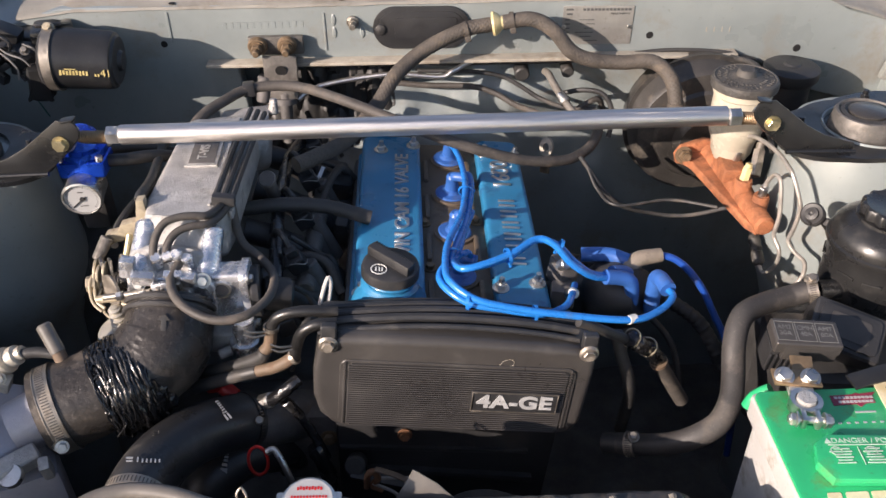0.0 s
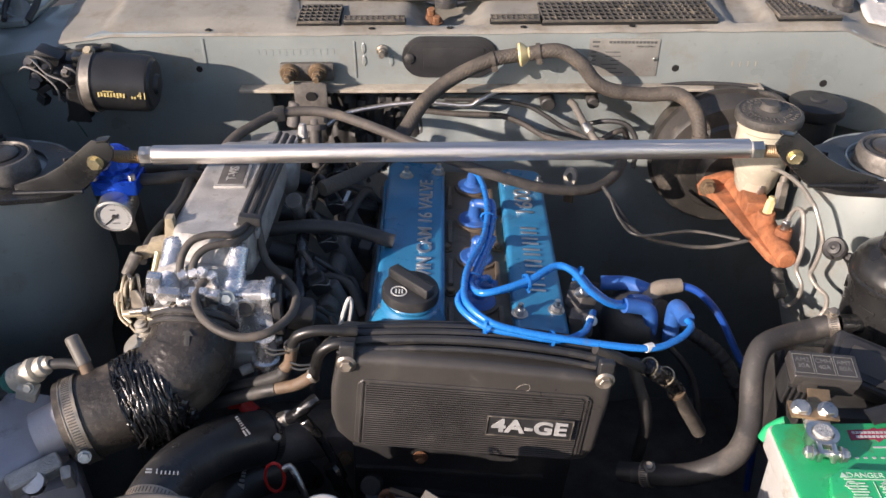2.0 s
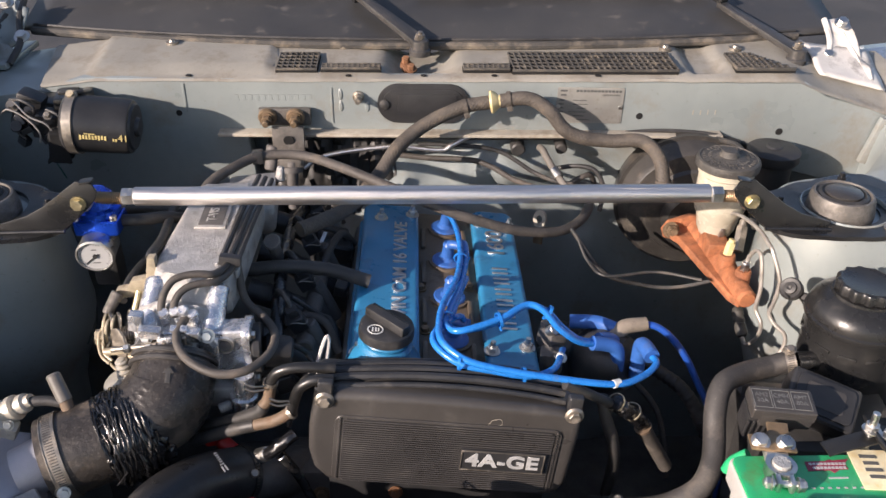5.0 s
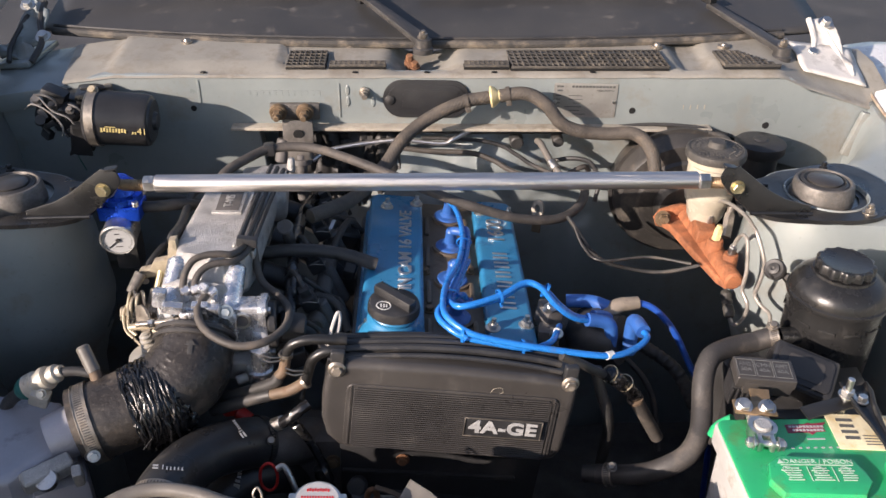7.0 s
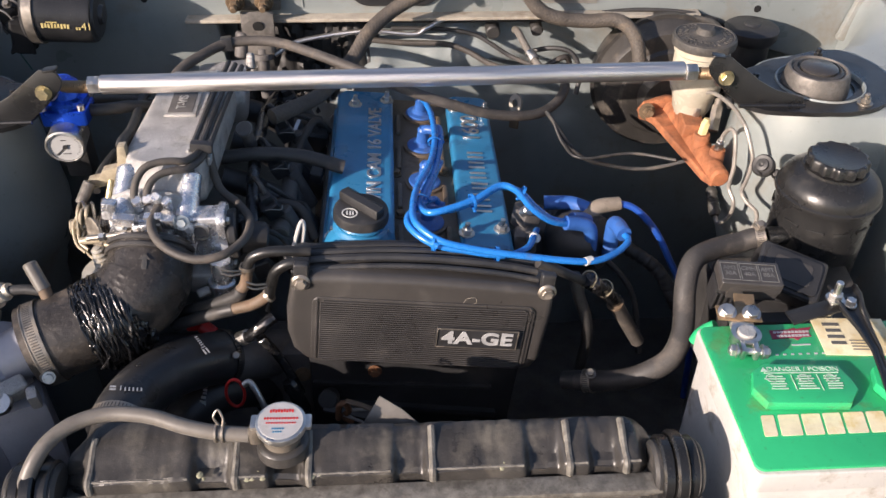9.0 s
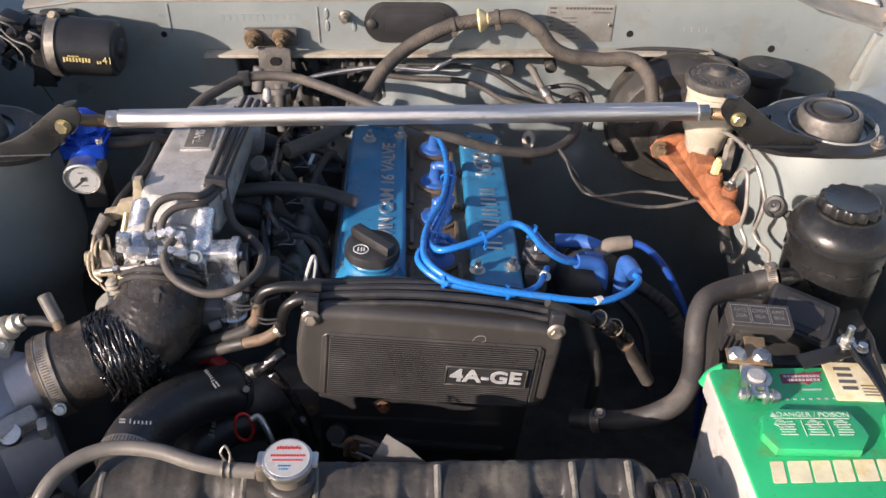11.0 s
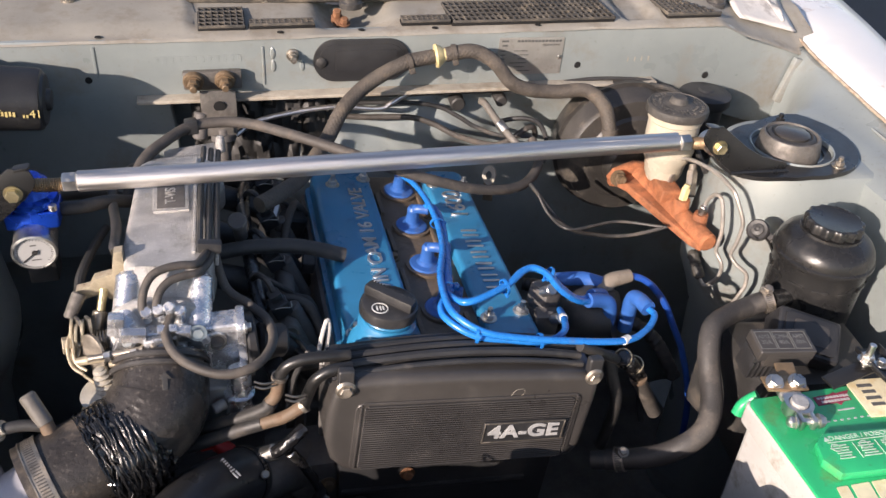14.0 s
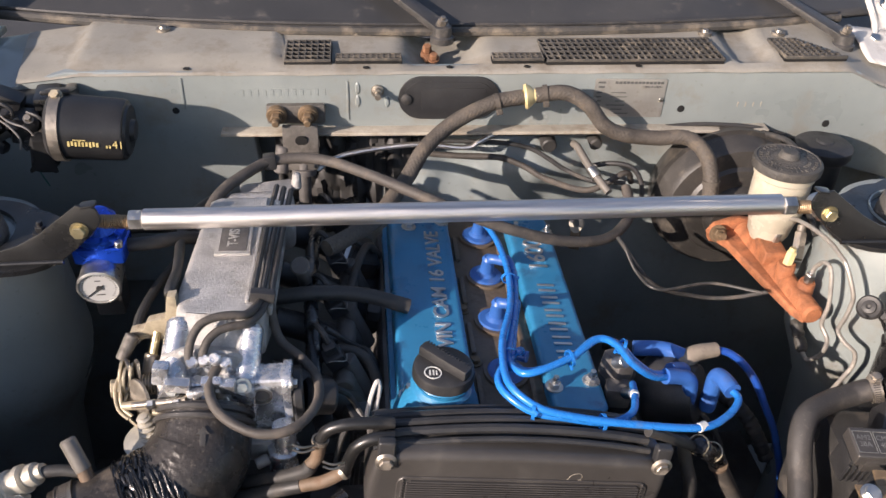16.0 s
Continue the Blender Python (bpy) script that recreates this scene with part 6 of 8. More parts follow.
    turned(b, (0.436, 0.812, 0.800), (0.421, 0.800, 0.815), [(0, 0), (0.0125, 0), (0.0135, 0.008), (0.0115, 0.011), (0.0075, 0.010), (0.007, 0.013), (0.003, 0.014), (0, 0.011)], 28)
    part("grommet", b, M_RUBBER, g)
    b = bm_new()
    ribbon(b, [(0.424, 0.806, 0.798), (0.436, 0.810, 0.800), (0.447, 0.806, 0.794), (0.455, 0.800, 0.780), (0.460, 0.796, 0.760)], 0.017, 0.0030)
    part("tab", b, M_BLACKMETAL, g)
    b = bm_new()
    bolt(b, (0.448, 0.803, 0.795), (-0.5, -0.5, 0.6), 0.0044, 0.005, 1.4)
    part("screw", b, M_BOOSTER, g)


def build_fluid_can():
    c = thing("power_steering_reservoir", (0.490, 0.757, 0.69), "black plastic fluid reservoir with ribbed screw cap", "fluid reservoir")
    m = pose(0.488, 0.757, 0.0)
    b = bm_new()
    lathe(b, [(0, 0.690), (0.047, 0.690), (0.0505, 0.694), (0.0520, 0.700), (0.0532, 0.760), (0.0535, 0.797), (0.0540, 0.7995), (0.0570, 0.8005), (0.0578, 0.8030), (0.0574, 0.8060), (0.0555, 0.8075), (0.0552, 0.8110), (0.0538, 0.8165), (0.0500, 0.8230), (0.0440, 0.8280), (0.0380, 0.8310), (0.0350, 0.8325), (0.0345, 0.8355), (0.0280, 0.8360), (0.0275, 0.842), (0, 0.842)], m, 64)
    part("bottle", b, M_GLOSSPLASTIC, c)
    for k in range(12):
        a = math.tau * k / 12
        b = bm_new()
        box(b, (0.0538 * math.cos(a), 0.0538 * math.sin(a), 0.7790), (0.0018, 0.019, 0.0045), 0.0008, (0, 0, math.degrees(a)), m=m)
        part("moulded_slot", b, M_GLOSSPLASTIC, c)
    b = bm_new()
    seg, rows = 144, []
    for z, r in ((0.8365, 0.028), (0.8370, 0.0318), (0.8460, 0.0318), (0.8482, 0.0306), (0.8490, 0.0285), (0.8482, 0.0270), (0.8486, 0.0)):
        rows.append([m @ Vector(((r + (0.0016 * math.cos(13 * a * math.tau / seg) if r > 0.0295 else 0)) * math.cos(a * math.tau / seg), (r + (0.0016 * math.cos(13 * a * math.tau / seg) if r > 0.0295 else 0)) * math.sin(a * math.tau / seg), z)) for a in range(seg + 1)])
    sheet(b, rows)
    bmesh.ops.remove_doubles(b, verts=b.verts[:], dist=0.00002)
    bmesh.ops.recalc_face_normals(b, faces=b.faces[:])
    part("screw_cap", b, M_GLOSSPLASTIC, c)
    b = bm_new()
    box(b, (0.505, 0.82, 0.74), (0.05, 0.012, 0.10), 0.003, (0, 0, 10))
    box(b, (0.50, 0.77, 0.683), (0.05, 0.06, 0.014), 0.003)
    part("bracket", b, M_BLACKMETAL, c)
    b = bm_new()
    rod(b, (0.462, 0.742, 0.752), (0.416, 0.731, 0.760), 0.0108, seg=20)
    part("hose_port", b, M_GLOSSPLASTIC, c)
    h = thing("return_hose", (0.35, 0.70, 0.64), "thick matt black rubber hose between reservoir and engine", "hose")
    b = bm_new()
    tube(b, [(0.418, 0.731, 0.760), (0.404, 0.734, 0.755), (0.391, 0.734, 0.750), (0.373, 0.729, 0.750), (0.355, 0.722, 0.750), (0.340, 0.714, 0.750), (0.330, 0.706, 0.748), (0.322, 0.694, 0.741), (0.317, 0.680, 0.729), (0.315, 0.668, 0.717), (0.312, 0.654, 0.708), (0.308, 0.641, 0.699), (0.300, 0.628, 0.689), (0.289, 0.620, 0.679), (0.270, 0.617, 0.667), (0.250, 0.622, 0.652), (0.230, 0.633, 0.638), (0.217, 0.642, 0.629), (0.202, 0.650, 0.622)], 0.0120, 32, 7)
    part("hose", b, M_BIGHOSE, h)
    for p, q, s in (((0.418, 0.731, 0.760), (0.404, 0.734, 0.755), (0.409, 0.735, 0.776)), ((0.219, 0.641, 0.630), (0.204, 0.649, 0.623), (0.214, 0.642, 0.645))):
        b = bm_new()
        m2, hgt = along(p, q)
        ring_plate(b, 0.0136, 0.0116, 0, 0.0105, m2, 36)
        ring_plate(b, 0.0141, 0.0118, 0, 0.0010, m2, 36)
        ring_plate(b, 0.0141, 0.0118, 0.0095, 0.0105, m2, 36)
        cl = part("hose_clamp", b, M_CLAMP, h, "worm-drive hose clamp")
        b = bm_new()
        for i in range(36):
            a = i * math.tau / 36
            box(b, (0.0136 * math.cos(a), 0.0136 * math.sin(a), 0.0052), (0.0006, 0.0012, 0.0062), 0, (0, 0, math.degrees(a)), m=m2)
        part("slot", b, M_SLOT, cl)
        b = bm_new()
        box(b, (s[0], s[1], s[2] - 0.004), (0.012, 0.010, 0.008), 0.002, (0, 15, 25))
        bolt(b, (s[0], s[1] - 0.003, s[2] - 0.001), (-0.3, -0.4, 0.9), 0.0045, 0.004, 1.3)
        part("clamp_screw", b, M_CLAMP, cl)
    b = bm_new()
    rod(b, (0.204, 0.649, 0.623), (0.188, 0.657, 0.617), 0.0110, seg=20)
    part("spigot", b, M_RUBBER, h)


def build_battery():
    ba = thing("battery", (0.41, 0.492, 0.55), "green-topped car battery with dirty white case", "battery")
    x0, x1, y0, y1, zt = 0.292, 0.522, 0.404, 0.580, 0.771
    cx, cy = (x0 + x1) / 2, (y0 + y1) / 2
    b = bm_new()
    prism(b, rounded(x1 - x0 - 0.012, y1 - y0 - 0.012, 0.008, 4, cx, cy), 0.55, zt - 0.026, None, 0.002)
    part("case", b, M_CASE, ba)
    b = bm_new()
    prism(b, rounded(x1 - x0, y1 - y0, 0.008, 5, cx, cy), zt - 0.027, zt - 0.003, None, 0.003, 3)
    lid = part("lid", b, M_CASE, ba)
    b = bm_new()
    prism(b, rounded(x1 - x0 - 0.004, y1 - y0 - 0.006, 0.008, 5, cx, cy + 0.001), zt - 0.004, zt, None, 0.0015)
    top = part("label_sheet", b, M_GREEN, ba, "bright green printed top")
    b = bm_new()
    out = [(0.315, 0.488), (0.323, 0.470), (0.396, 0.466), (0.409, 0.482), (0.408, 0.494), (0.402, 0.512), (0.334, 0.517), (0.321, 0.508)]
    prism(b, out, zt, zt + 0.0105, None, 0.003)
    vent = part("vent_cover", b, M_GREEN, ba, "raised green vent cover")
    b = bm_new()
    prism(b, [(x + 0.112, y) for x, y in out], zt, zt + 0.0105, None, 0.003)
    part("vent_cover", b, M_GREEN, ba, "raised green vent cover")
    mv = pose(0.364, 0.4935, zt + 0.0107, 0, 0, -2) @ Matrix.Diagonal((0.94, 0.92, 1, 1))
    lettering("DANGER / POISON", 0.0082, mv @ pose(0.003, 0.0155, 0), M_VENTPRINT, vent, extrude=0.0002, spacing=1.0)
    b = bm_new()
    prism(b, [(-0.0035, -0.003), (0.0035, -0.003), (0, 0.003)], 0, 0.0004, mv @ pose(-0.035, 0.0155, 0))
    bars(b, mv, [(0, 0.0105, 0.072, 0.0008), (-0.011, -0.002, 0.0005, 0.020), (0.014, -0.002, 0.0005, 0.020)])
    rnd = random.Random(8)
    for k in range(6):
        for x in (-0.027, 0.001, 0.027):
            w = rnd.uniform(0.012, 0.020)
            bars(b, mv, [(x + rnd.uniform(-0.001, 0.001), 0.006 - k * 0.0032, w, 0.0011)])
    for x in (-0.031, 0.0, 0.026):
        ring_plate(b, 0.0052, 0.0042, 0.0002, 0.0006, mv @ pose(x, 0.0035, 0), 20)
    part("warning_print", b, M_VENTPRINT, vent, "pale warning print")
    # big plain brand shapes in stained cream
    for k in range(7):
        b = bm_new()
        x = 0.3205 + (0, 0.0185, 0.0385, 0.0570, 0.0765, 0.0960, 0.1150)[k]
        m = pose(x + 0.001, 0.4530, zt)
        w = (0.0115, 0.0185, 0.0165, 0.0155, 0.0180, 0.0160, 0.0165)[k]
        prism(b, [(x0 - 0.0035 * (y0 < 0), y0) for x0, y0 in rounded(w, 0.0228, 0.0012, 2)], 0, 0.0005, m)
        part("cream_shape", b, M_CREAM, top, "stained cream printed shape")
    b = bm_new()
    prism(b, [(0.361, 0.569), (0.380, 0.5695), (0.386, 0.5715), (0.388, 0.570), (0.404, 0.572), (0.398, 0.566), (0.399, 0.559), (0.390, 0.5585), (0.384, 0.5545), (0.381, 0.558), (0.360, 0.557)], zt, zt + 0.0005)
    part("brand_patch", b, M_PURPLE, top, "dark red emblem patch")
    b = bm_new()
    bars(b, pose(0.380, 0.5635, zt + 0.0004), [(-0.015 + k * 0.0036, 0.0022, 0.0026, 0.0026) for k in range(10)] + [(-0.013 + k * 0.0036, -0.0028, 0.0026, 0.0026) for k in range(9)])
    bars(b, pose(0.385, 0.5455, zt), [(0, 0.003, 0.018, 0.0016)] + [(-0.028 + k * 0.0075, -0.009, 0.003, 0.0016) for k in range(12)])
    part("emblem_print", b, M_BADGE, top, "pale printed bars")
    b = bm_new()
    box(b, (0.440, 0.5565, zt + 0.0006), (0.070, 0.050, 0.0012), 0.0002, (0, 0, -4))
    st = part("data_sticker", b, M_CREAM, top, "yellowed data sticker")
    b = bm_new()
    bars(b, pose(0.424, 0.5575, zt + 0.0012, 0, 0, -4), [(-0.002, 0.016 - k * 0.0085, 0.016 - 0.002 * (k % 2), 0.004) for k in range(4)] + [(0.018, -0.006 - k * 0.004, 0.018, 0.0008) for k in range(4)])
    part("data_bars", b, M_GREYPRINT, st)
    # positive post and clamp
    b = bm_new()
    lathe(b, [(0, 0), (0.0095, 0), (0.0085, 0.0165), (0.0078, 0.0175), (0, 0.0175)], pose(0.329, 0.551, zt + 0.002), 28)
    part("post", b, M_CAST, ba, "grey lead post")
    tc = thing("battery_terminal", (0.323, 0.548, zt), "silver battery terminal clamp with bolts and brass strap", "battery terminal")
    b = bm_new()
    TC = pose(0.329, 0.551, zt, 0, 0, -8)
    ring_plate(b, 0.0140, 0.0095, 0.004, 0.0165, TC, 40)
    for sx in (-1, 1):
        box(b, (sx * 0.0060, -0.017, 0.0105), (0.0050, 0.016, 0.012), 0.0018, m=TC)
    box(b, (0, 0.019, 0.010), (0.022, 0.018, 0.007), 0.002, m=TC)
    part("clamp", b, M_STEEL, tc)
    b = bm_new()
    rod(b, TC @ Vector((-0.019, -0.019, 0.011)), TC @ Vector((0.019, -0.019, 0.011)), 0.0033, seg=14)
    for sx in (-1, 1):
        rod(b, TC @ Vector((sx * 0.0125, -0.019, 0.011)), TC @ Vector((sx * 0.0175, -0.019, 0.011)), 0.0060, seg=6, bev=0.0008)
        rod(b, TC @ Vector((sx * 0.0110, -0.019, 0.011)), TC @ Vector((sx * 0.0125, -0.019, 0.011)), 0.0072, seg=18)
    part("clamp_bolt", b, M_STEEL, tc)
    for sx in (-1, 1):
        b = bm_new()
        bolt(b, TC @ Vector((sx * 0.0115 - 0.002, 0.027, 0.0165)), (-0.1, -0.4, 1), 0.0066, 0.006, 1.35)
        part("strap_nut", b, M_STEEL, tc)
    b = bm_new()
    box(b, (-0.002, 0.028, 0.0145), (0.042, 0.020, 0.0025), 0.001, m=TC)
    box(b, (0.006, 0.044, 0.016), (0.020, 0.018, 0.0025), 0.001, (20, 0, 0), m=TC)
    part("strap", b, M_COPPER, tc, "stained brass strap")
    b = bm_new()
    tube(b, [(0.318, 0.592, 0.758), (0.312, 0.594, 0.752), (0.305, 0.594, 0.745), (0.301, 0.593, 0.735)], 0.0062, 16, 6)
    solo("terminal_cover", b, M_GREEN, "green plastic terminal cover beside the battery", "terminal cover")
    fz = thing("fuse_box", (0.352, 0.625, 0.745), "black fusible link box with printed ratings", "fuse box")
    mf = pose(0.3565, 0.627, 0.796, 9, 3, -5) @ Matrix.Diagonal((0.82, 0.86, 0.9, 1))
    b = bm_new()
    box(b, (0, 0, -0.007), (0.076, 0.037, 0.016), 0.003, m=mf, seg=3)
    box(b, (0.004, -0.016, -0.015), (0.062, 0.006, 0.020), 0.002, m=mf)
    part("cover", b, M_COVER, fz)
    b = bm_new()
    box(b, (-0.022, 0.002, -0.034), (0.032, 0.030, 0.036), 0.004, m=mf)
    box(b, (0.014, 0.004, -0.028), (0.034, 0.026, 0.020), 0.004, m=mf)
    base = part("base", b, M_PLASTIC, fz, "ribbed moulded base")
    for k in range(5):
        b = bm_new()
        box(b, (-0.036 + k * 0.007, -0.014, -0.036), (0.0022, 0.004, 0.026), 0.0008, m=mf)
        part("rib", b, M_PLASTIC, base)
    for k, txt in enumerate(("AM2\n30A", "CMH\n40A", "AMT\n80A")):
        x = -0.025 + k * 0.0235
        b = bm_new()
        for s in (-1, 1):
            bars(b, mf @ pose(x, 0, 0.001), [(0, s * 0.013, 0.0215, 0.0007), (s * 0.0105, 0, 0.0007, 0.026)])
        part("rating_frame", b, M_FUSEPRINT, fz, "pale printed frame")
        lettering(txt, 0.0084, mf @ pose(x, 0.0012, 0.0011), M_FUSEPRINT, fz, extrude=0.0001)
    hd = thing("battery_clamp", (0.44, 0.56, 0.77), "black steel battery hold-down with threaded rod", "battery clamp")
    b = bm_new()
    ribbon(b, [(0.384, 0.580, 0.776), (0.400, 0.582, 0.780), (0.418, 0.584, 0.784), (0.434, 0.586, 0.787)], 0.018, 0.003)
    part("strap", b, M_BLACKMETAL, hd)
    b, rows = bm_new(), []
    for x, y, z, w, h in ((0.442, 0.606, 0.788, 0.015, 0.007), (0.441, 0.590, 0.788, 0.0145, 0.0085), (0.439, 0.570, 0.787, 0.011, 0.008), (0.441, 0.550, 0.786, 0.0075, 0.005), (0.442, 0.525, 0.785, 0.0055, 0.003), (0.437, 0.495, 0.784, 0.0052, 0.002), (0.428, 0.450, 0.783, 0.0052, 0.002), (0.418, 0.398, 0.782, 0.0052, 0.002)):
        rows.append([(x - w, y, z + h), (x - 0.85 * w, y, z + 0.2 * h), (x - 0.5 * w, y, z), (x + 0.5 * w, y, z), (x + 0.85 * w, y, z + 0.2 * h), (x + w, y, z + h)])
    sheet(b, rows)
    thick(part("channel", b, M_BLACKMETAL, hd), 0.003, -1.0)
    b = bm_new()
    rod(b, (0.428, 0.588, 0.72), (0.427, 0.587, 0.815), 0.0036, seg=14, bev=0.0008)
    part("rod", b, M_STEEL, hd)
    for q, r in (((0.4275, 0.5875, 0.793), 0.0068), ((0.440, 0.580, 0.791), 0.0048)):
        b = bm_new()
        bolt(b, q, (0, 0, 1), r, 0.006, 1.3)
        part("nut", b, M_STEEL, hd)
    rb = thing("relay_bracket", (0.42, 0.66, 0.70), "black relay and wiring bracket behind the fuse box", "relay")
    b = bm_new()
    mr = pose(0.418, 0.668, 0.752, 28, 12, -24)
    box(b, (0, 0, 0), (0.072, 0.052, 0.040), 0.006, m=mr, seg=3)
    part("relay", b, M_PLASTIC, rb)
    b = bm_new()
    prism(b, rounded(0.060, 0.040, 0.006, 4), 0.0195, 0.0225, mr, 0.001)
    lid2 = part("lid", b, M_PLASTIC, rb)
    b = bm_new()
    prism(b, rounded(0.040, 0.026, 0.004, 4), 0.0222, 0.0235, mr, 0.0006)
    part("raised_field", b, M_COVER, lid2)
    # black boxes added to darken the gap, for hose shade and harness together
    b = bm_new()
    box(b, (0.432, 0.672, 0.668), (0.150, 0.110, 0.130), 0.010, (0, 0, -6))
    box(b, (0.402, 0.735, 0.655), (0.085, 0.050, 0.130), 0.008, (0, 0, 8))
    part("base", b, M_RUBBER, rb)
    b = bm_new()
    bolt(b, (0.432, 0.640, 0.752), (0, -0.8, 0.5), 0.0048, 0.004, 1.4)
    part("bolt", b, M_CLAMP, rb)
    b = bm_new()
    box(b, (0.42, 0.50, 0.535), (0.26, 0.20, 0.03), 0.004)
    box(b, (0.42, 0.50, 0.35), (0.20, 0.12, 0.34), 0.01)
    solo("battery_tray", b, M_BLACKMETAL, "black steel battery tray under the battery", "battery tray")


def build_radiator():
    ra = thing("radiator", (-0.03, 0.455, 0.35), "black plastic-tank radiator with dirty ribbed top", "radiator")
    b = bm_new()
    rows = []
    prof = [(0.443, 0.718), (0.4435, 0.730), (0.4445, 0.7375), (0.4475, 0.7405), (0.456, 0.7420), (0.464, 0.7450), (0.474, 0.7490), (0.484, 0.7520), (0.491, 0.7500), (0.496, 0.742), (0.498, 0.718)]
    n = 420
    steps = ((-0.272, -0.178), (-0.148, -0.112), (-0.085, -0.004), (0.022, 0.112), (0.142, 0.168), (0.192, 0.215))

    def hump(x):
        # boxy panels with a step between
        return sum(0.5 * (math.tanh(380 * (x - a)) - math.tanh(380 * (x - c))) for a, c in steps)

    for i in range(n + 1):
        x = -0.290 + 0.516 * i / n
        e = min(i, n - i) / n
        sh = 1 - 0.4 * max(0, 1 - e / 0.05) ** 2
        back = 0.014 * math.exp(-((x + 0.225) / 0.045) ** 4)
        tall = 1.2 if x < -0.06 else 1.2 - 0.75 * min(1, (x + 0.06) / 0.10)
        row = []
        for k, (y, z) in enumerate(prof):
            g = hump(x)
            dz = (g - 1) * (0.0075 if 2 <= k <= 5 else 0.0025 if 6 <= k <= 8 else 0)
            dy = (1 - g) * (0.0055 if k <= 4 else 0)
            zz = z if z < 0.744 else 0.744 + (z - 0.744) * tall
            row.append((x, 0.465 + (y - 0.465) * sh + dy + (back if y > 0.48 else 0), 0.718 + (zz - 0.718) * sh + dz + 0.0020 * noise.noise(Vector((x * 40, y * 40, 0))) + 0.0010 * noise.noise(Vector((x * 130, y * 130, 2)))))
        rows.append(row)
    sheet(b, rows)
    w = len(prof)
    for k in (0, -1):
        b.faces.new([v for v in (b.verts[:][0:w] if k == 0 else b.verts[:][-w:])])
    bmesh.ops.recalc_face_normals(b, faces=b.faces[:])
    tank = part("tank", b, M_TANK, ra)
    # pale tubes paint the highlight along each panel's front edge
    for x0, x1 in steps:
        b = bm_new()
        tube(b, [(x0 + 0.004 + (x1 - x0 - 0.008) * k / 6, 0.4466, 0.7390) for k in range(7)], 0.0013, 6, 4, 0.6)
        part("worn_edge", b, M_TANKPALE, tank, "pale scuffed edge with its highlight in the colour")
    # pale ribs carry the highlight of the panel sides in their colour
    for x0, x1 in steps:
        b = bm_new()
        tube(b, [(x0 + 0.0065, y, (z if z < 0.744 else 0.744 + (z - 0.744) * 1.1) - 0.0016) for y, z in prof[1:8]], 0.0034, 8, 4)
        part("tank_rib", b, M_TANKPALE, tank, "pale worn rib edge, its highlight in the colour")
    rnd = random.Random(21)
    for x0 in (-0.168, -0.128, -0.118, -0.072, -0.058, 0.094):
        b = bm_new()
        for k in range(3):
            x, y = x0 + rnd.uniform(-0.006, 0.006), 0.4475 + rnd.uniform(-0.002, 0.004)
            lathe(b, [(0, 0.0016), (0.0012, 0.0012), (rnd.uniform(0.0018, 0.0032), 0)], pose(x, y, 0.7385 + (y - 0.4475) * 0.4, rnd.uniform(10, 40), 0, 0), 9)
        tagged(part("crust", b, M_CRUST, tank, "greenish yellow dried coolant crust"), kind="stuff")
    b = bm_new()
    box(b, (-0.03, 0.434, 0.7230), (0.52, 0.020, 0.008), 0.003)
    box(b, (-0.03, 0.462, 0.712), (0.53, 0.06, 0.012), 0.003)
    part("crimp_rail", b, M_TANKPALE, ra, "pale dusty crimp rail")
    b = bm_new()
    box(b, (-0.03, 0.462, 0.52), (0.50, 0.036, 0.37), 0.004)
    part("core", b, M_DARK, ra)
    b = bm_new()
    rod(b, (-0.101, 0.472, 0.742), (-0.101, 0.472, 0.772), 0.0160, 0.0165, seg=32, bev=0.002)
    rod(b, (-0.103, 0.470, 0.763), (-0.140, 0.471, 0.763), 0.0048, seg=16)
    box(b, (-0.123, 0.469, 0.768), (0.011, 0.012, 0.018), 0.004)
    tank_mound = bm_new()
    lathe(tank_mound, [(0.0235, 0.744), (0.0225, 0.7540), (0.0205, 0.7560), (0.0175, 0.7570), (0.0, 0.7570)], pose(-0.101, 0.473, 0), 40)
    part("neck_base", tank_mound, M_TANK, tank)
    part("filler_neck", b, M_NECK, ra, "corroded filler neck")
    b = bm_new()
    tube(b, [(-0.262, 0.480, 0.722), (-0.263, 0.505, 0.717), (-0.264, 0.530, 0.716)], 0.024, 20, 5)
    part("inlet", b, M_TANK, ra)
    mc = pose(-0.100, 0.471, 0.777, 4, 2, 0) @ Matrix.Diagonal((0.725, 0.725, 0.55, 1))
    b = bm_new()
    lathe(b, [(0, 0.009), (0.026, 0.009), (0.0292, 0.007), (0.0305, 0.003), (0.0298, -0.004), (0.027, -0.005), (0, -0.005)], mc, 48)
    for s in (-1, 1):
        box(b, (s * 0.031, 0.002, 0.001), (0.010, 0.020, 0.009), 0.003, m=mc)
    ca = part("cap", b, M_STEEL, ra, "round silver cap with red and blue print")
    b = bm_new()
    lathe(b, [(0, 0.0096), (0.0262, 0.0096), (0.0265, 0.009)], mc, 48)
    part("face", b, M_CAPFACE, ca)
    b = bm_new()
    bars(b, mc @ pose(0, 0, 0.0096), [(-0.0125 + k * 0.0032, 0.0135 + 0.0008 * (k % 2), 0.0022, 0.0040) for k in range(9)] + [(-0.0185 + k * 0.0034, 0.0030, 0.0023, 0.0028) for k in range(12)] + [(-0.0160 + k * 0.0030, -0.0035, 0.0019, 0.0020) for k in range(12)])
    part("red_print", b, M_RED, ca, "red printed bars")
    b = bm_new()
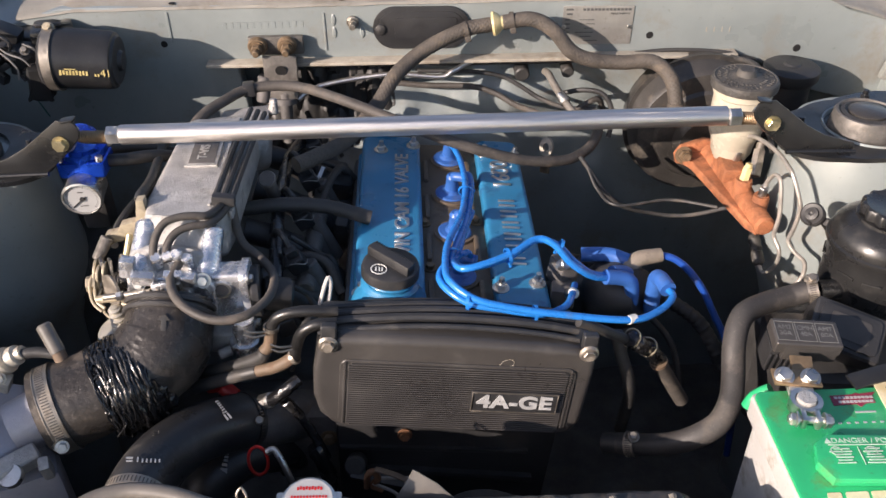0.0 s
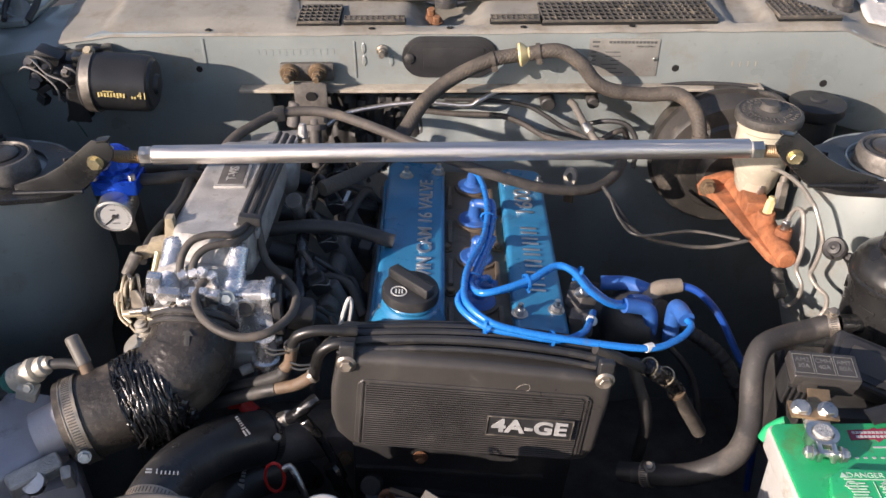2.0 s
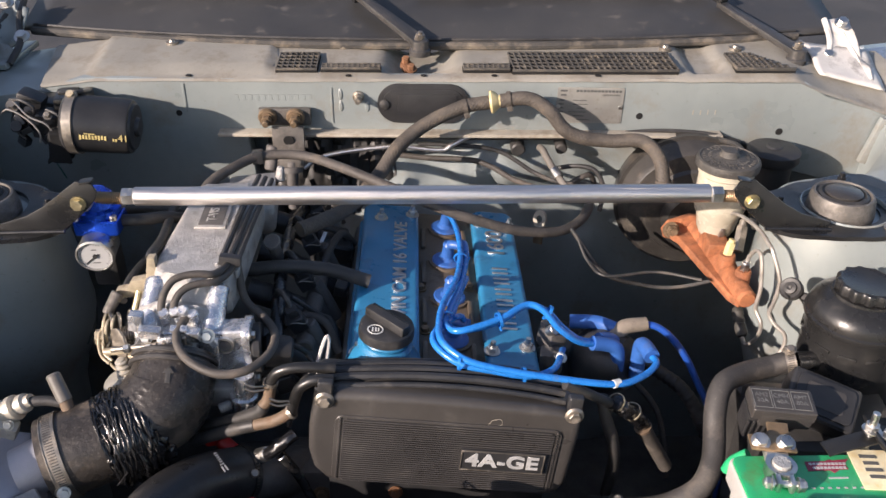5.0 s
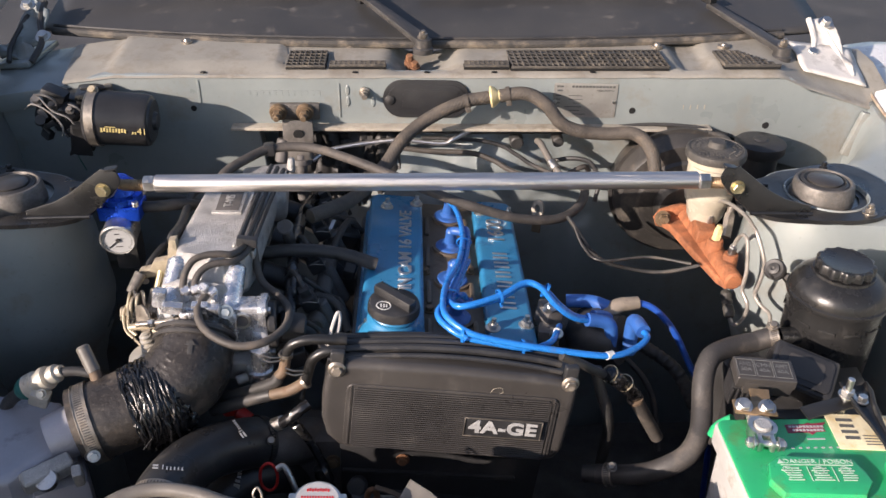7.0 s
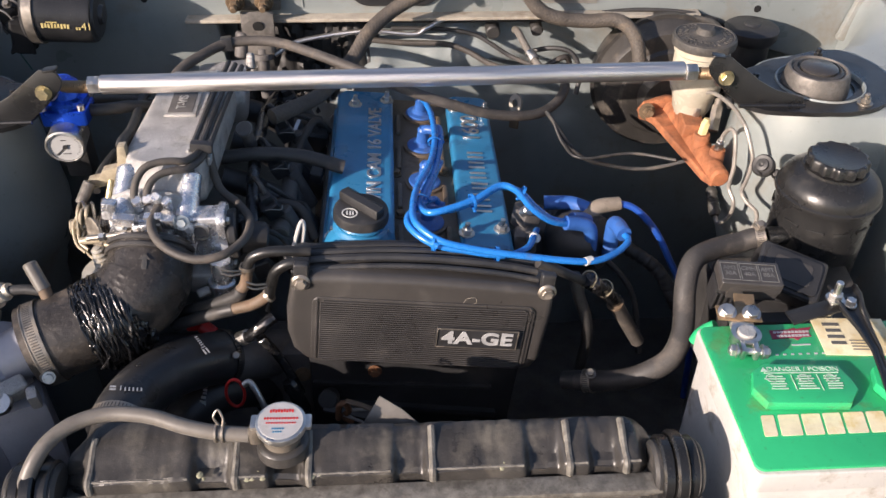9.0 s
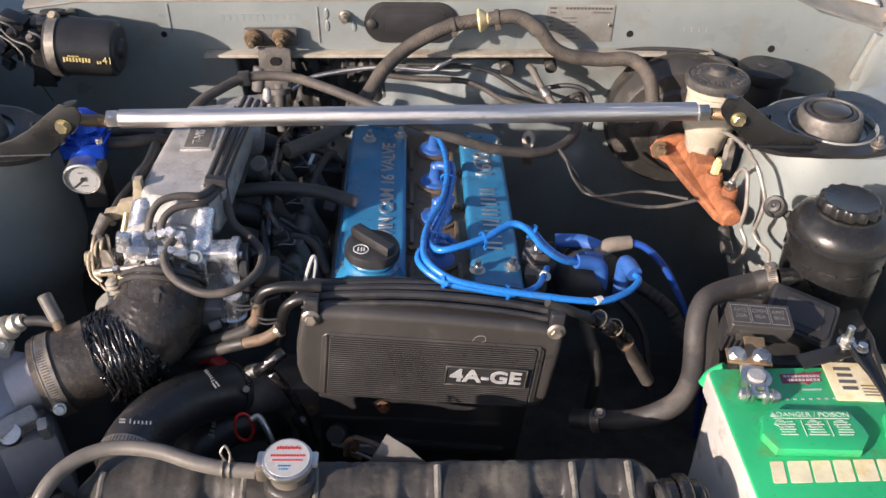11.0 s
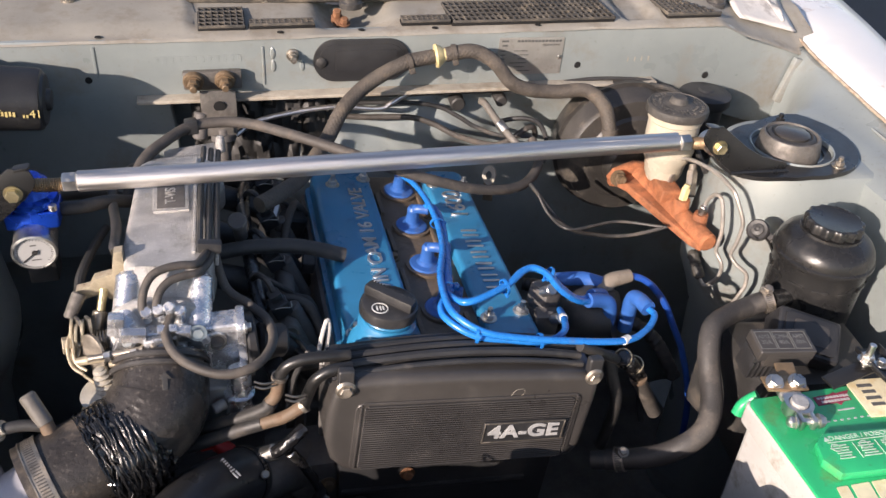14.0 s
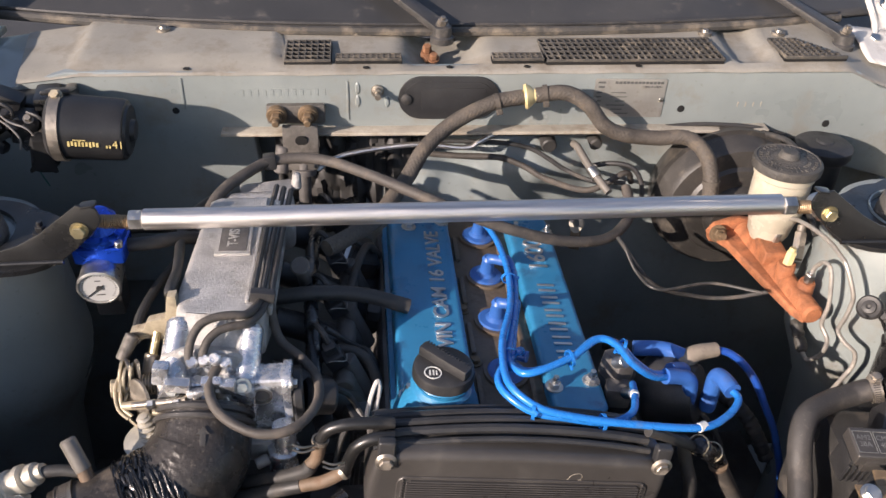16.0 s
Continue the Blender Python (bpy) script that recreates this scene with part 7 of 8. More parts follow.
    bars(b, mc @ pose(0, 0, 0.0096), [(-0.0085 + k * 0.0030, -0.0115, 0.0020, 0.0020) for k in range(5)] + [(-0.0070 + k * 0.0028, -0.0160, 0.0018, 0.0017) for k in range(4)])
    part("blue_print", b, M_BLUE, ca, "blue printed bars")
    b = bm_new()
    tube(b, [(-0.330, 0.405, 0.66), (-0.322, 0.428, 0.722), (-0.307, 0.455, 0.760), (-0.287, 0.478, 0.772), (-0.256, 0.490, 0.776), (-0.217, 0.487, 0.776), (-0.182, 0.477, 0.771), (-0.155, 0.472, 0.768), (-0.128, 0.470, 0.766)], 0.0068, 16, 7)
    ov = thing("overflow_hose", (-0.22, 0.48, 0.74), "greyed translucent overflow hose arching over the radiator", "hose")
    part("hose", b, M_OVERFLOW, ov)
    b = bm_new()
    for dx in (0, 0.006):
        m, _ = along((-0.156 + dx, 0.472, 0.768), (-0.14 + dx, 0.471, 0.768))
        ring_plate(b, 0.0088, 0.0074, -0.001, 0.001, m, 24)
    tube(b, [(-0.154, 0.474, 0.776), (-0.157, 0.476, 0.784), (-0.153, 0.479, 0.789), (-0.149, 0.475, 0.783), (-0.150, 0.472, 0.776)], 0.0011, 8, 5)
    part("spring_clip", b, M_CLAMP, ov, "wire spring clip")
    for x, lab in ((0.243, "black strap clamp at the end of the radiator"), (-0.312, "black strap clamp at the end of the radiator")):
        mt = thing("radiator_mount", (x, 0.455, 0.68), lab, "radiator mount", "radiator mounts")
        for k, (dx, r) in enumerate(((-0.011, 0.030), (0.0, 0.034), (0.011, 0.029))):
            b = bm_new()
            m, _ = along((x + dx, 0.450, 0.722), (x + dx + 0.01, 0.450, 0.722))
            lathe(b, [(0.024, -0.005), (r - 0.002, -0.005), (r, -0.003), (r, 0.004), (r - 0.002, 0.006), (0.024, 0.006), (0.024, -0.005)], m, 36)
            part("band", b, M_BLACKMETAL, mt)
        b = bm_new()
        rod(b, (x - 0.022, 0.450, 0.722), (x + 0.022, 0.450, 0.722), 0.026, seg=28, bev=0.003)
        box(b, (x, 0.44, 0.66), (0.05, 0.05, 0.10), 0.008)
        part("pad", b, M_RUBBER, mt)
    uh = thing("radiator_hose", (-0.24, 0.58, 0.66), "black silicone radiator hose with white print", "hose")
    b = bm_new()
    line = [(-0.264, 0.520, 0.716), (-0.262, 0.545, 0.716), (-0.252, 0.578, 0.712), (-0.232, 0.610, 0.704), (-0.208, 0.634, 0.692), (-0.184, 0.654, 0.678)]
    tube(b, line, 0.0285, 28, 8)
    part("hose", b, M_SILICONE, uh)
    for p, q in ((line[0], line[1]), (line[-1], line[-2])):
        m, _ = along(p, q)
        b = bm_new()
        ring_plate(b, 0.0298, 0.028, 0.004, 0.014 if p is line[0] else 0.009, m, 48)
        cl = part("hose_clamp", b, M_CLAMP if p is line[0] else M_BLACKMETAL, uh)
        b = bm_new()
        for i in range(56):
            a = math.tau * i / 56
            box(b, (0.0298 * math.cos(a), 0.0298 * math.sin(a), 0.009 if p is line[0] else 0.0065), (0.0004, 0.0011, 0.006 if p is line[0] else 0.003), 0.0001, (0, 0, math.degrees(a)), m=m, seg=1)
        part("slot", b, M_SLOT, cl)
    b = bm_new()
    rod(b, (-0.172, 0.636, 0.694), (-0.170, 0.630, 0.702), 0.0042, seg=14, bev=0.001)
    part("clamp_screw", b, M_CLAMP, uh)
    b = bm_new()
    m = plane((-0.258, 0.553, 0.7455), (1, 0.15, -0.25), (-0.1, 1, 0.1))
    bars(b, m @ pose(0.002, -0.004, 0), [(-0.012, 0.0016, 0.0055, 0.0016), (-0.012, -0.0016, 0.0055, 0.0016), (-0.005, 0, 0.0012, 0.005)] + [(-0.001 + k * 0.0036, -0.0012, 0.0013, 0.0036) for k in range(5)])
    part("print", b, M_BADGE, uh, "plain white printed marks")
    b = bm_new()
    m = plane((-0.199, 0.621, 0.7235), (-0.55, 0.62, 0.30), (-0.62, -0.75, 0.1)) @ Matrix.Diagonal((0.8, 0.75, 1, 1))
    bars(b, m, [(-0.006, 0.0024, 0.0085, 0.0022), (-0.006, -0.0024, 0.0085, 0.0022), (0.001, 0, 0.0014, 0.006)] + [(0.005 + k * 0.0034, -0.001, 0.0013, 0.0040) for k in range(5)])
    part("print", b, M_BADGE, uh, "plain white printed marks")
    lh = thing("lower_radiator_hose", (-0.225, 0.60, 0.55), "black silicone hose in shade with dim white print", "hose")
    b = bm_new()
    tube(b, [(-0.150, 0.680, 0.600), (-0.178, 0.655, 0.628), (-0.205, 0.632, 0.640), (-0.228, 0.606, 0.632), (-0.244, 0.585, 0.600), (-0.250, 0.57, 0.54), (-0.25, 0.56, 0.46)], 0.025, 28, 8)
    part("hose", b, M_SILICONE, lh)
    b = bm_new()
    m = plane((-0.2065, 0.6085, 0.6655), (0.2, 0.35, 0.91), (-0.95, 0.1, 0.2))
    bars(b, m, [(-0.009, 0, 0.006, 0.0065), (-0.002, 0, 0.003, 0.005)] + [(0.003 + k * 0.0038, -0.0008, 0.0024, 0.0042) for k in range(4)])
    part("print", b, M_BADGE, lh, "plain white printed marks")
    th = thing("thermostat_housing", (-0.13, 0.69, 0.58), "dark cast thermostat housing at the hose end", "thermostat housing")
    b = bm_new()
    rod(b, (-0.188, 0.653, 0.673), (-0.13, 0.69, 0.645), 0.027, seg=24)
    part("spigot", b, M_DARK, th)
    b = bm_new()
    box(b, (-0.13, 0.69, 0.62), (0.08, 0.06, 0.10), 0.012)
    part("body", b, M_DARK, th)
    for x, z in ((-0.150, 0.655), (-0.108, 0.640)):
        b = bm_new()
        bolt(b, (x, 0.659, z), (0, -1, 0.2), 0.006, 0.006)
        part("bolt", b, M_BROWN, th)


def build_firewall_things():
    cn = thing("vacuum_canister", (-0.425, 1.10, 0.84), "black vacuum canister in a steel band with gold print", "canister")
    b = bm_new()
    turned(b, (-0.472, 1.092, 0.891), (-0.375, 1.092, 0.883), [(0, -0.004), (0.036, -0.004), (0.040, 0.0), (0.0405, 0.004), (0.039, 0.008), (0.0372, 0.078), (0.0355, 0.083), (0.032, 0.084), (0.030, 0.087), (0.014, 0.088), (0.012, 0.093), (0, 0.094)], 56)
    part("drum", b, M_PLASTIC, cn)
    b = bm_new()
    m, _ = along((-0.464, 1.092, 0.8896), (-0.4, 1.092, 0.8868))
    ring_plate(b, 0.0415, 0.0388, -0.006, 0.006, m, 44)
    box(b, (-0.466, 1.140, 0.900), (0.012, 0.05, 0.03), 0.004, (0, 0, 0))
    part("band", b, M_CLAMP, cn, "steel clamp band")
    b = bm_new()
    box(b, (-0.468, 1.118, 0.924), (0.034, 0.05, 0.006), 0.003, (-20, 0, 8))
    box(b, (-0.49, 1.14, 0.89), (0.03, 0.05, 0.05), 0.006, (0, 0, 10))
    part("bracket", b, M_BLACKMETAL, cn)
    b = bm_new()
    bolt(b, (-0.463, 1.092, 0.929), (0, -0.6, 0.8), 0.0058, 0.006, 1.4)
    part("bolt", b, M_BRASS, cn)
    mt = plane((-0.4235, 1.0538, 0.8845), (1, 0.03, -0.08), (0, 0.04, 1))
    mt = mt @ pose(0, 0, 0.0005)
    lettering("41", 0.0135, mt @ pose(0.031, 0.001, 0), M_GOLDPRINT, cn, extrude=0.0002, label="gold printed figures")
    b = bm_new()
    bars(b, mt, [(-0.024 + k * 0.0040, 0.0005 + 0.0006 * (k % 2), 0.0026, 0.0055 + 0.001 * (k % 3 == 0)) for k in range(9)] + [(0.0185 + k * 0.0035, -0.0015, 0.0022, 0.0035) for k in range(2)] + [(-0.012, 0.0055, 0.014, 0.0014)])
    part("print_bar", b, M_GOLDPRINT, cn, "gold printed bars")
    vl = thing("vacuum_valve", (-0.52, 1.12, 0.84), "black vacuum valve cluster with looped wires", "vacuum valve")
    b = bm_new()
    box(b, (-0.512, 1.105, 0.885), (0.030, 0.030, 0.036), 0.005, (10, 15, 20))
    box(b, (-0.495, 1.095, 0.866), (0.026, 0.022, 0.030), 0.004, (0, -20, 10))
    box(b, (-0.535, 1.118, 0.900), (0.035, 0.03, 0.05), 0.006, (0, 25, 0))
    box(b, (-0.52, 1.15, 0.88), (0.05, 0.05, 0.05), 0.006)
    part("body", b, M_PLASTIC, vl)
    rnd = random.Random(12)
    for k in range(9):
        b = bm_new()
        c = (-0.545 + rnd.uniform(0, 0.062), 1.088 + rnd.uniform(-0.006, 0.01), 0.858 + rnd.uniform(0, 0.062))
        box(b, c, (rnd.uniform(0.008, 0.018), 0.012, rnd.uniform(0.008, 0.020)), 0.002, (rnd.uniform(-30, 30), rnd.uniform(-40, 40), rnd.uniform(-30, 30)))
        part("terminal", b, M_PLASTIC if k % 3 else M_BOOSTER, vl)
    b = bm_new()
    bolt(b, (-0.547, 1.098, 0.912), (0.2, -0.7, 0.7), 0.0060, 0.008, 1.5)
    part("bolt", b, M_CLAMP, vl)
    b = bm_new()
    bolt(b, (-0.500, 1.090, 0.901), (0.2, -0.7, 0.7), 0.0042, 0.006, 1.5)
    part("bolt", b, M_CLAMP, vl)
    for k, (c, r) in enumerate((((-0.500, 1.086, 0.850), 0.006), ((-0.545, 1.088, 0.885), 0.007))):
        b = bm_new()
        turned(b, c, (c[0] + 0.01, c[1] - 0.02, c[2] + 0.012), [(0, 0)] + [(r * (1 - 0.12 * (i % 2)), 0.0022 * i) for i in range(9)] + [(0, 0.018)], 20)
        part("ribbed_cap", b, M_RUBBER, vl)
    for pts in ([(-0.56, 1.085, 0.905), (-0.545, 1.078, 0.915), (-0.525, 1.076, 0.905), (-0.51, 1.075, 0.885), (-0.512, 1.076, 0.868)],
                [(-0.535, 1.08, 0.925), (-0.52, 1.078, 0.905), (-0.50, 1.077, 0.895), (-0.492, 1.078, 0.88)]):
        b = bm_new()
        tube(b, pts, 0.0012, 8, 6)
        part("wire", b, M_LINE, vl, "pale looped wire")
    for pts in ([(-0.55, 1.10, 0.92), (-0.53, 1.088, 0.924), (-0.515, 1.086, 0.914), (-0.52, 1.088, 0.896), (-0.515, 1.086, 0.875), (-0.508, 1.085, 0.862)],
                [(-0.545, 1.10, 0.90), (-0.545, 1.09, 0.88), (-0.535, 1.088, 0.868)],
                [(-0.50, 1.09, 0.91), (-0.485, 1.085, 0.905), (-0.478, 1.085, 0.89), (-0.48, 1.085, 0.87)]):
        b = bm_new()
        tube(b, pts, 0.0022, 8, 6)
        part("wire", b, M_RUBBER, vl)
    b = bm_new()
    box(b, (-0.486, 1.080, 0.862), (0.030, 0.024, 0.044), 0.004, (0, 12, 8), seg=3)
    bmesh.ops.subdivide_edges(b, edges=b.edges[:], cuts=2, use_grid_fill=True)
    for v in b.verts:
        v.co += 0.006 * noise.noise_vector(v.co * 130)
    part("foam_lump", b, M_HOLESHADE_FOAM, vl, "ragged black foam")
    b = bm_new()
    tube(b, [(-0.500, 1.086, 0.848), (-0.503, 1.090, 0.832), (-0.507, 1.105, 0.815), (-0.506, 1.115, 0.795)], 0.0009, 6, 6)
    part("wire", b, M_TEAL, vl, "thin teal wire")
    bk = thing("cable_bracket", (-0.195, 1.15, 0.82), "black steel bracket on two rusty bolts", "bracket")
    b = bm_new()
    box(b, (-0.192, 1.158, 0.872), (0.075, 0.010, 0.026), 0.003)
    box(b, (-0.187, 1.136, 0.846), (0.046, 0.005, 0.038), 0.002, (-8, 0, 0))
    box(b, (-0.187, 1.1325, 0.8275), (0.044, 0.009, 0.003), 0.001, (-8, 0, 0))
    box(b, (-0.187, 1.138, 0.815), (0.042, 0.018, 0.026), 0.003, (-15, 0, 0))
    part("plate", b, M_CUP, bk)
    # flat disc painted near-black as the shade in the bracket's hole
    b = bm_new()
    lathe(b, [(0, 0.0006), (0.0075, 0.0006), (0.0080, 0)], plane((-0.186, 1.1322, 0.845), (1, 0, 0), (0, -0.14, 1)), 20)
    part("hole", b, M_HOLESHADE_FOAM, bk)
    for x in (-0.2165, -0.1765):
        b = bm_new()
        turned(b, (x, 1.153, 0.874), (x + 0.001, 1.12, 0.870), [(0, 0), (0.0130, 0), (0.0135, 0.004), (0.0120, 0.007), (0.0095, 0.0075), (0.0095, 0.009), (0, 0.009)], 28)
        bolt(b, (x, 1.145, 0.8735), (0, -1, -0.1), 0.0076, 0.009, 1.25)
        rod(b, (x, 1.14, 0.873), (x, 1.126, 0.8715), 0.0048, seg=14, bev=0.001)
        part("bolt", b, M_BROWN, bk, "rusty washer and nut")
    b = bm_new()
    rod(b, (-0.185, 1.135, 0.812), (-0.185, 1.12, 0.74), 0.009, 0.008, seg=18, bev=0.002)
    rod(b, (-0.21, 1.14, 0.835), (-0.215, 1.13, 0.80), 0.010, seg=16, bev=0.002)
    ring_plate(b, 0.016, 0.010, -0.004, 0.004, pose(-0.185, 1.132, 0.800, -15, 0, 0), 24)
    part("hanger", b, M_DARK, bk)
    ov = thing("oval_blank", (0.008, 1.165, 0.86), "black oval rubber blanking plate on the firewall", "blanking plate")
    b = bm_new()
    mo = plane((0.0075, 1.167, 0.8885), (1, 0, -0.012), (0, 0, 1))
    prism(b, rounded(0.133, 0.060, 0.0298, 12), 0, 0.004, mo, 0.0018)
    part("plate", b, M_PLASTIC, ov)
    b = bm_new()
    prism(b, rounded(0.118, 0.046, 0.0225, 12), 0.0035, 0.0048, mo, 0.0006)
    prism(b, rounded(0.085, 0.030, 0.004, 4, 0.006, 0), 0.0048, 0.0058, mo, 0.0005)
    part("raised_field", b, M_PLASTIC, ov)
    b = bm_new()
    lathe(b, [(0.0075, 0), (0.007, 0.004), (0.003, 0.006), (0, 0.006)], mo @ pose(-0.056, -0.001, 0.003), 24)
    part("plug", b, M_RUBBER, ov)
    b = bm_new()
    turned(b, (-0.086, 1.166, 0.899), (-0.086, 1.14, 0.898), [(0, 0), (0.0085, 0), (0.0085, 0.003), (0.006, 0.004), (0.006, 0.010), (0.0042, 0.0105), (0.0042, 0.020), (0, 0.021)], 20)
    solo("firewall_bolt", b, M_CLAMP, "rusty bolt standing out of the firewall", "bolt")
    pl = thing("data_plate", (0.25, 1.165, 0.858), "small stamped aluminium data plate riveted to the firewall", "data plate")
    mp = plane((0.2505, 1.167, 0.885), (1, 0, -0.02), (0, 0, 1))
    b = bm_new()
    prism(b, rounded(0.098, 0.055, 0.002, 3), 0, 0.0012, mp, 0.0004)
    part("plate", b, M_PLATE, pl)
    b = bm_new()
    rnd = random.Random(3)
    bars(b, mp @ pose(0, 0, 0.0012), [(-0.020 + k * 0.0052, 0.0225, 0.0040, 0.0032) for k in range(13)] + [(-0.040, 0.0225, 0.010, 0.0026), (-0.040, 0.016, 0.008, 0.0026)] + [(-0.042, 0.008 - 0.006 * k, 0.007, 0.0014) for k in range(6)] + [(-0.014 + rnd.uniform(-0.004, 0.006), 0.008 - 0.006 * k, rnd.uniform(0.012, 0.028), 0.0009) for k in range(6)])
    part("stamped_bar", b, M_GREYPRINT, pl, "dark stamped bars")
    lettering("MADE IN JAPAN", 0.0036, mp @ pose(0.030, 0.0165, 0.0013), M_PLASTIC, pl, extrude=0.0002)
    for x, y in ((0.045, -0.002), (-0.046, -0.002)):
        b = bm_new()
        lathe(b, [(0.0032, 0), (0.0025, 0.0015), (0, 0.002)], mp @ pose(x, y, 0.0012), 16)
        part("rivet", b, M_STEEL, pl)
    # heater hose with yellow joint
    hh = thing("heater_hose", (0.11, 1.12, 0.83), "braided brown-black vacuum hose with yellow joint", "hose")
    b = bm_new()
    braided(b, [(-0.150, 0.93, 0.815), (-0.129, 0.95, 0.814), (-0.094, 1.0, 0.808), (-0.055, 1.06, 0.826), (-0.029, 1.09, 0.854), (0.010, 1.118, 0.876), (0.061, 1.132, 0.896), (0.100, 1.134, 0.903)], 0.0098)
    part("hose", b, M_BRAID, hh)
    b = bm_new()
    braided(b, [(0.116, 1.134, 0.905), (0.154, 1.130, 0.910), (0.183, 1.121, 0.897), (0.207, 1.115, 0.870), (0.235, 1.112, 0.858), (0.275, 1.108, 0.855), (0.316, 1.100, 0.858), (0.338, 1.082, 0.842), (0.344, 1.066, 0.815), (0.345, 1.06, 0.79)], 0.0098)
    part("hose", b, M_BRAID, hh)
    b = bm_new()
    lathe(b, [(0, -0.014), (0.008, -0.014), (0.0085, -0.006), (0.0155, -0.0060), (0.0165, -0.003), (0.0125, 0.003), (0.009, 0.0065), (0.0085, 0.014), (0, 0.014)], along((0.1075, 1.134, 0.904), (0.12, 1.133, 0.906))[0], 28)
    part("joint", b, M_CLIP, hh, "yellow plastic joint")
    for p, q in (((0.128, 1.133, 0.908), (0.14, 1.132, 0.91)), ((0.066, 1.132, 0.897), (0.08, 1.133, 0.90)), ((0.3445, 1.064, 0.812), (0.345, 1.062, 0.80))):
        b = bm_new()
        m, _ = along(p, q)
        ring_plate(b, 0.0114, 0.0100, -0.0030, 0.0030, m, 26)
        box(b, (0.010, -0.008, 0), (0.008, 0.006, 0.008), 0.001, m=m)
        part("spring_clamp", b, M_BRAID, hh)
    vh = thing("vacuum_hose", (0.0, 1.0, 0.76), "long grey-brown vacuum hose draped behind the strut bar", "hose")
    b = bm_new()
    tube(b, [(-0.30, 0.970, 0.805), (-0.280, 1.015, 0.833), (-0.251, 1.052, 0.842), (-0.216, 1.08, 0.846), (-0.160, 1.08, 0.846), (-0.106, 1.05, 0.843), (-0.041, 1.0, 0.840), (0.012, 0.98, 0.825), (0.069, 0.972, 0.806), (0.133, 0.98, 0.783), (0.190, 0.998, 0.771), (0.225, 1.03, 0.770), (0.243, 1.065, 0.775), (0.244, 1.10, 0.785)], 0.0068, 18, 8)
    part("hose", b, M_HOSE, vh)
    b = bm_new()
    m, _ = along((-0.222, 1.079, 0.845), (-0.205, 1.081, 0.846))
    box(b, (0, 0, 0), (0.018, 0.018, 0.016), 0.003, m=m)
    part("clip", b, M_PLASTIC, vh, "black plastic hose clip")
    # black sheet added to stand for the shade in the flange recess
    ip = thing("recess_shade_sheet", (-0.2, 1.19, 0.70), "crumpled black sheet added to darken the flange recess", "insulation")
    b = bm_new()
    sheet(b, [[(-0.225 + i * 0.0042, 1.186 - 0.012 * noise.noise(Vector((i * 0.33, k * 0.5, 2.0))) - 0.006 * noise.noise(Vector((i * 0.9, k * 1.3, 7.0))) + 0.02 * max(0, (i - 40) / 10), 0.836 - k * 0.011 + 0.004 * noise.noise(Vector((i * 0.5, 3.0, k)))) for i in range(50)] for k in range(16)])
    thick(part("pad", b, M_RUBBER, ip), 0.004)
    # pipes and wires in the recess under the firewall flange
    for pts, r, mt, nm, lab in (
            ([(-0.168, 1.135, 0.800), (-0.150, 1.142, 0.810), (-0.120, 1.152, 0.816), (-0.038, 1.16, 0.823), (0.030, 1.16, 0.817), (0.050, 1.162, 0.824), (0.084, 1.168, 0.838), (0.13, 1.17, 0.838), (0.19, 1.17, 0.836)], 0.0036, M_ALU, "fuel_pipe", "bright aluminium pipe under the firewall flange"),
            ([(0.0, 1.175, 0.820), (0.077, 1.172, 0.818), (0.121, 1.17, 0.810), (0.147, 1.16, 0.799), (0.173, 1.15, 0.785), (0.206, 1.13, 0.779), (0.25, 1.12, 0.78)], 0.0032, M_RUBBER, "wire", "black wire under the firewall flange"),
            ([(-0.03, 1.18, 0.80), (0.015, 1.175, 0.797), (0.077, 1.17, 0.796), (0.112, 1.16, 0.788), (0.146, 1.14, 0.776), (0.20, 1.12, 0.77), (0.25, 1.13, 0.79), (0.265, 1.14, 0.77)], 0.0042, M_HOSE, "wire", "grey-brown hose under the firewall flange"),
            ([(0.20, 1.15, 0.79), (0.235, 1.14, 0.80), (0.262, 1.13, 0.796), (0.275, 1.12, 0.77), (0.27, 1.11, 0.74)], 0.0036, M_RUBBER, "wire", "black wire near the servo"),
            ([(-0.15, 1.17, 0.835), (-0.05, 1.18, 0.832), (0.05, 1.18, 0.828), (0.12, 1.175, 0.83), (0.24, 1.17, 0.832)], 0.0035, M_RUBBER, "wire", "black wire under the firewall flange")):
        b = bm_new()
        tube(b, pts, r, 10, 7)
        solo(nm, b, mt, lab, "pipe" if nm == "fuel_pipe" else "wire", "wires at the firewall" if nm == "wire" else "")
    np_ = thing("heater_pipe", (0.195, 1.12, 0.79), "pale elbow pipe with a clamp under the flange", "pipe")
    b = bm_new()
    tube(b, [(0.180, 1.158, 0.822), (0.184, 1.148, 0.822), (0.191, 1.13, 0.813), (0.200, 1.108, 0.803), (0.215, 1.08, 0.79)], 0.0052, 14, 6)
    part("pipe", b, M_OVERFLOW, np_)
    b = bm_new()
    rod(b, (0.197, 1.115, 0.806), (0.203, 1.102, 0.800), 0.0072, seg=18)
    part("clamp", b, M_STEEL, np_)
    b = bm_new()
    rod(b, (0.15, 1.19, 0.815), (0.15, 1.168, 0.812), 0.011, seg=18, bev=0.002)
    part("grommet", b, M_RUBBER, np_)
    b = bm_new()
    rod(b, (0.215, 1.19, 0.818), (0.215, 1.165, 0.815), 0.009, seg=18, bev=0.002)
    part("grommet", b, M_RUBBER, np_)
    eh = thing("clutch_reservoir", (0.50, 1.13, 0.80), "small black round cap beside the servo", "fluid reservoir")
    b = bm_new()
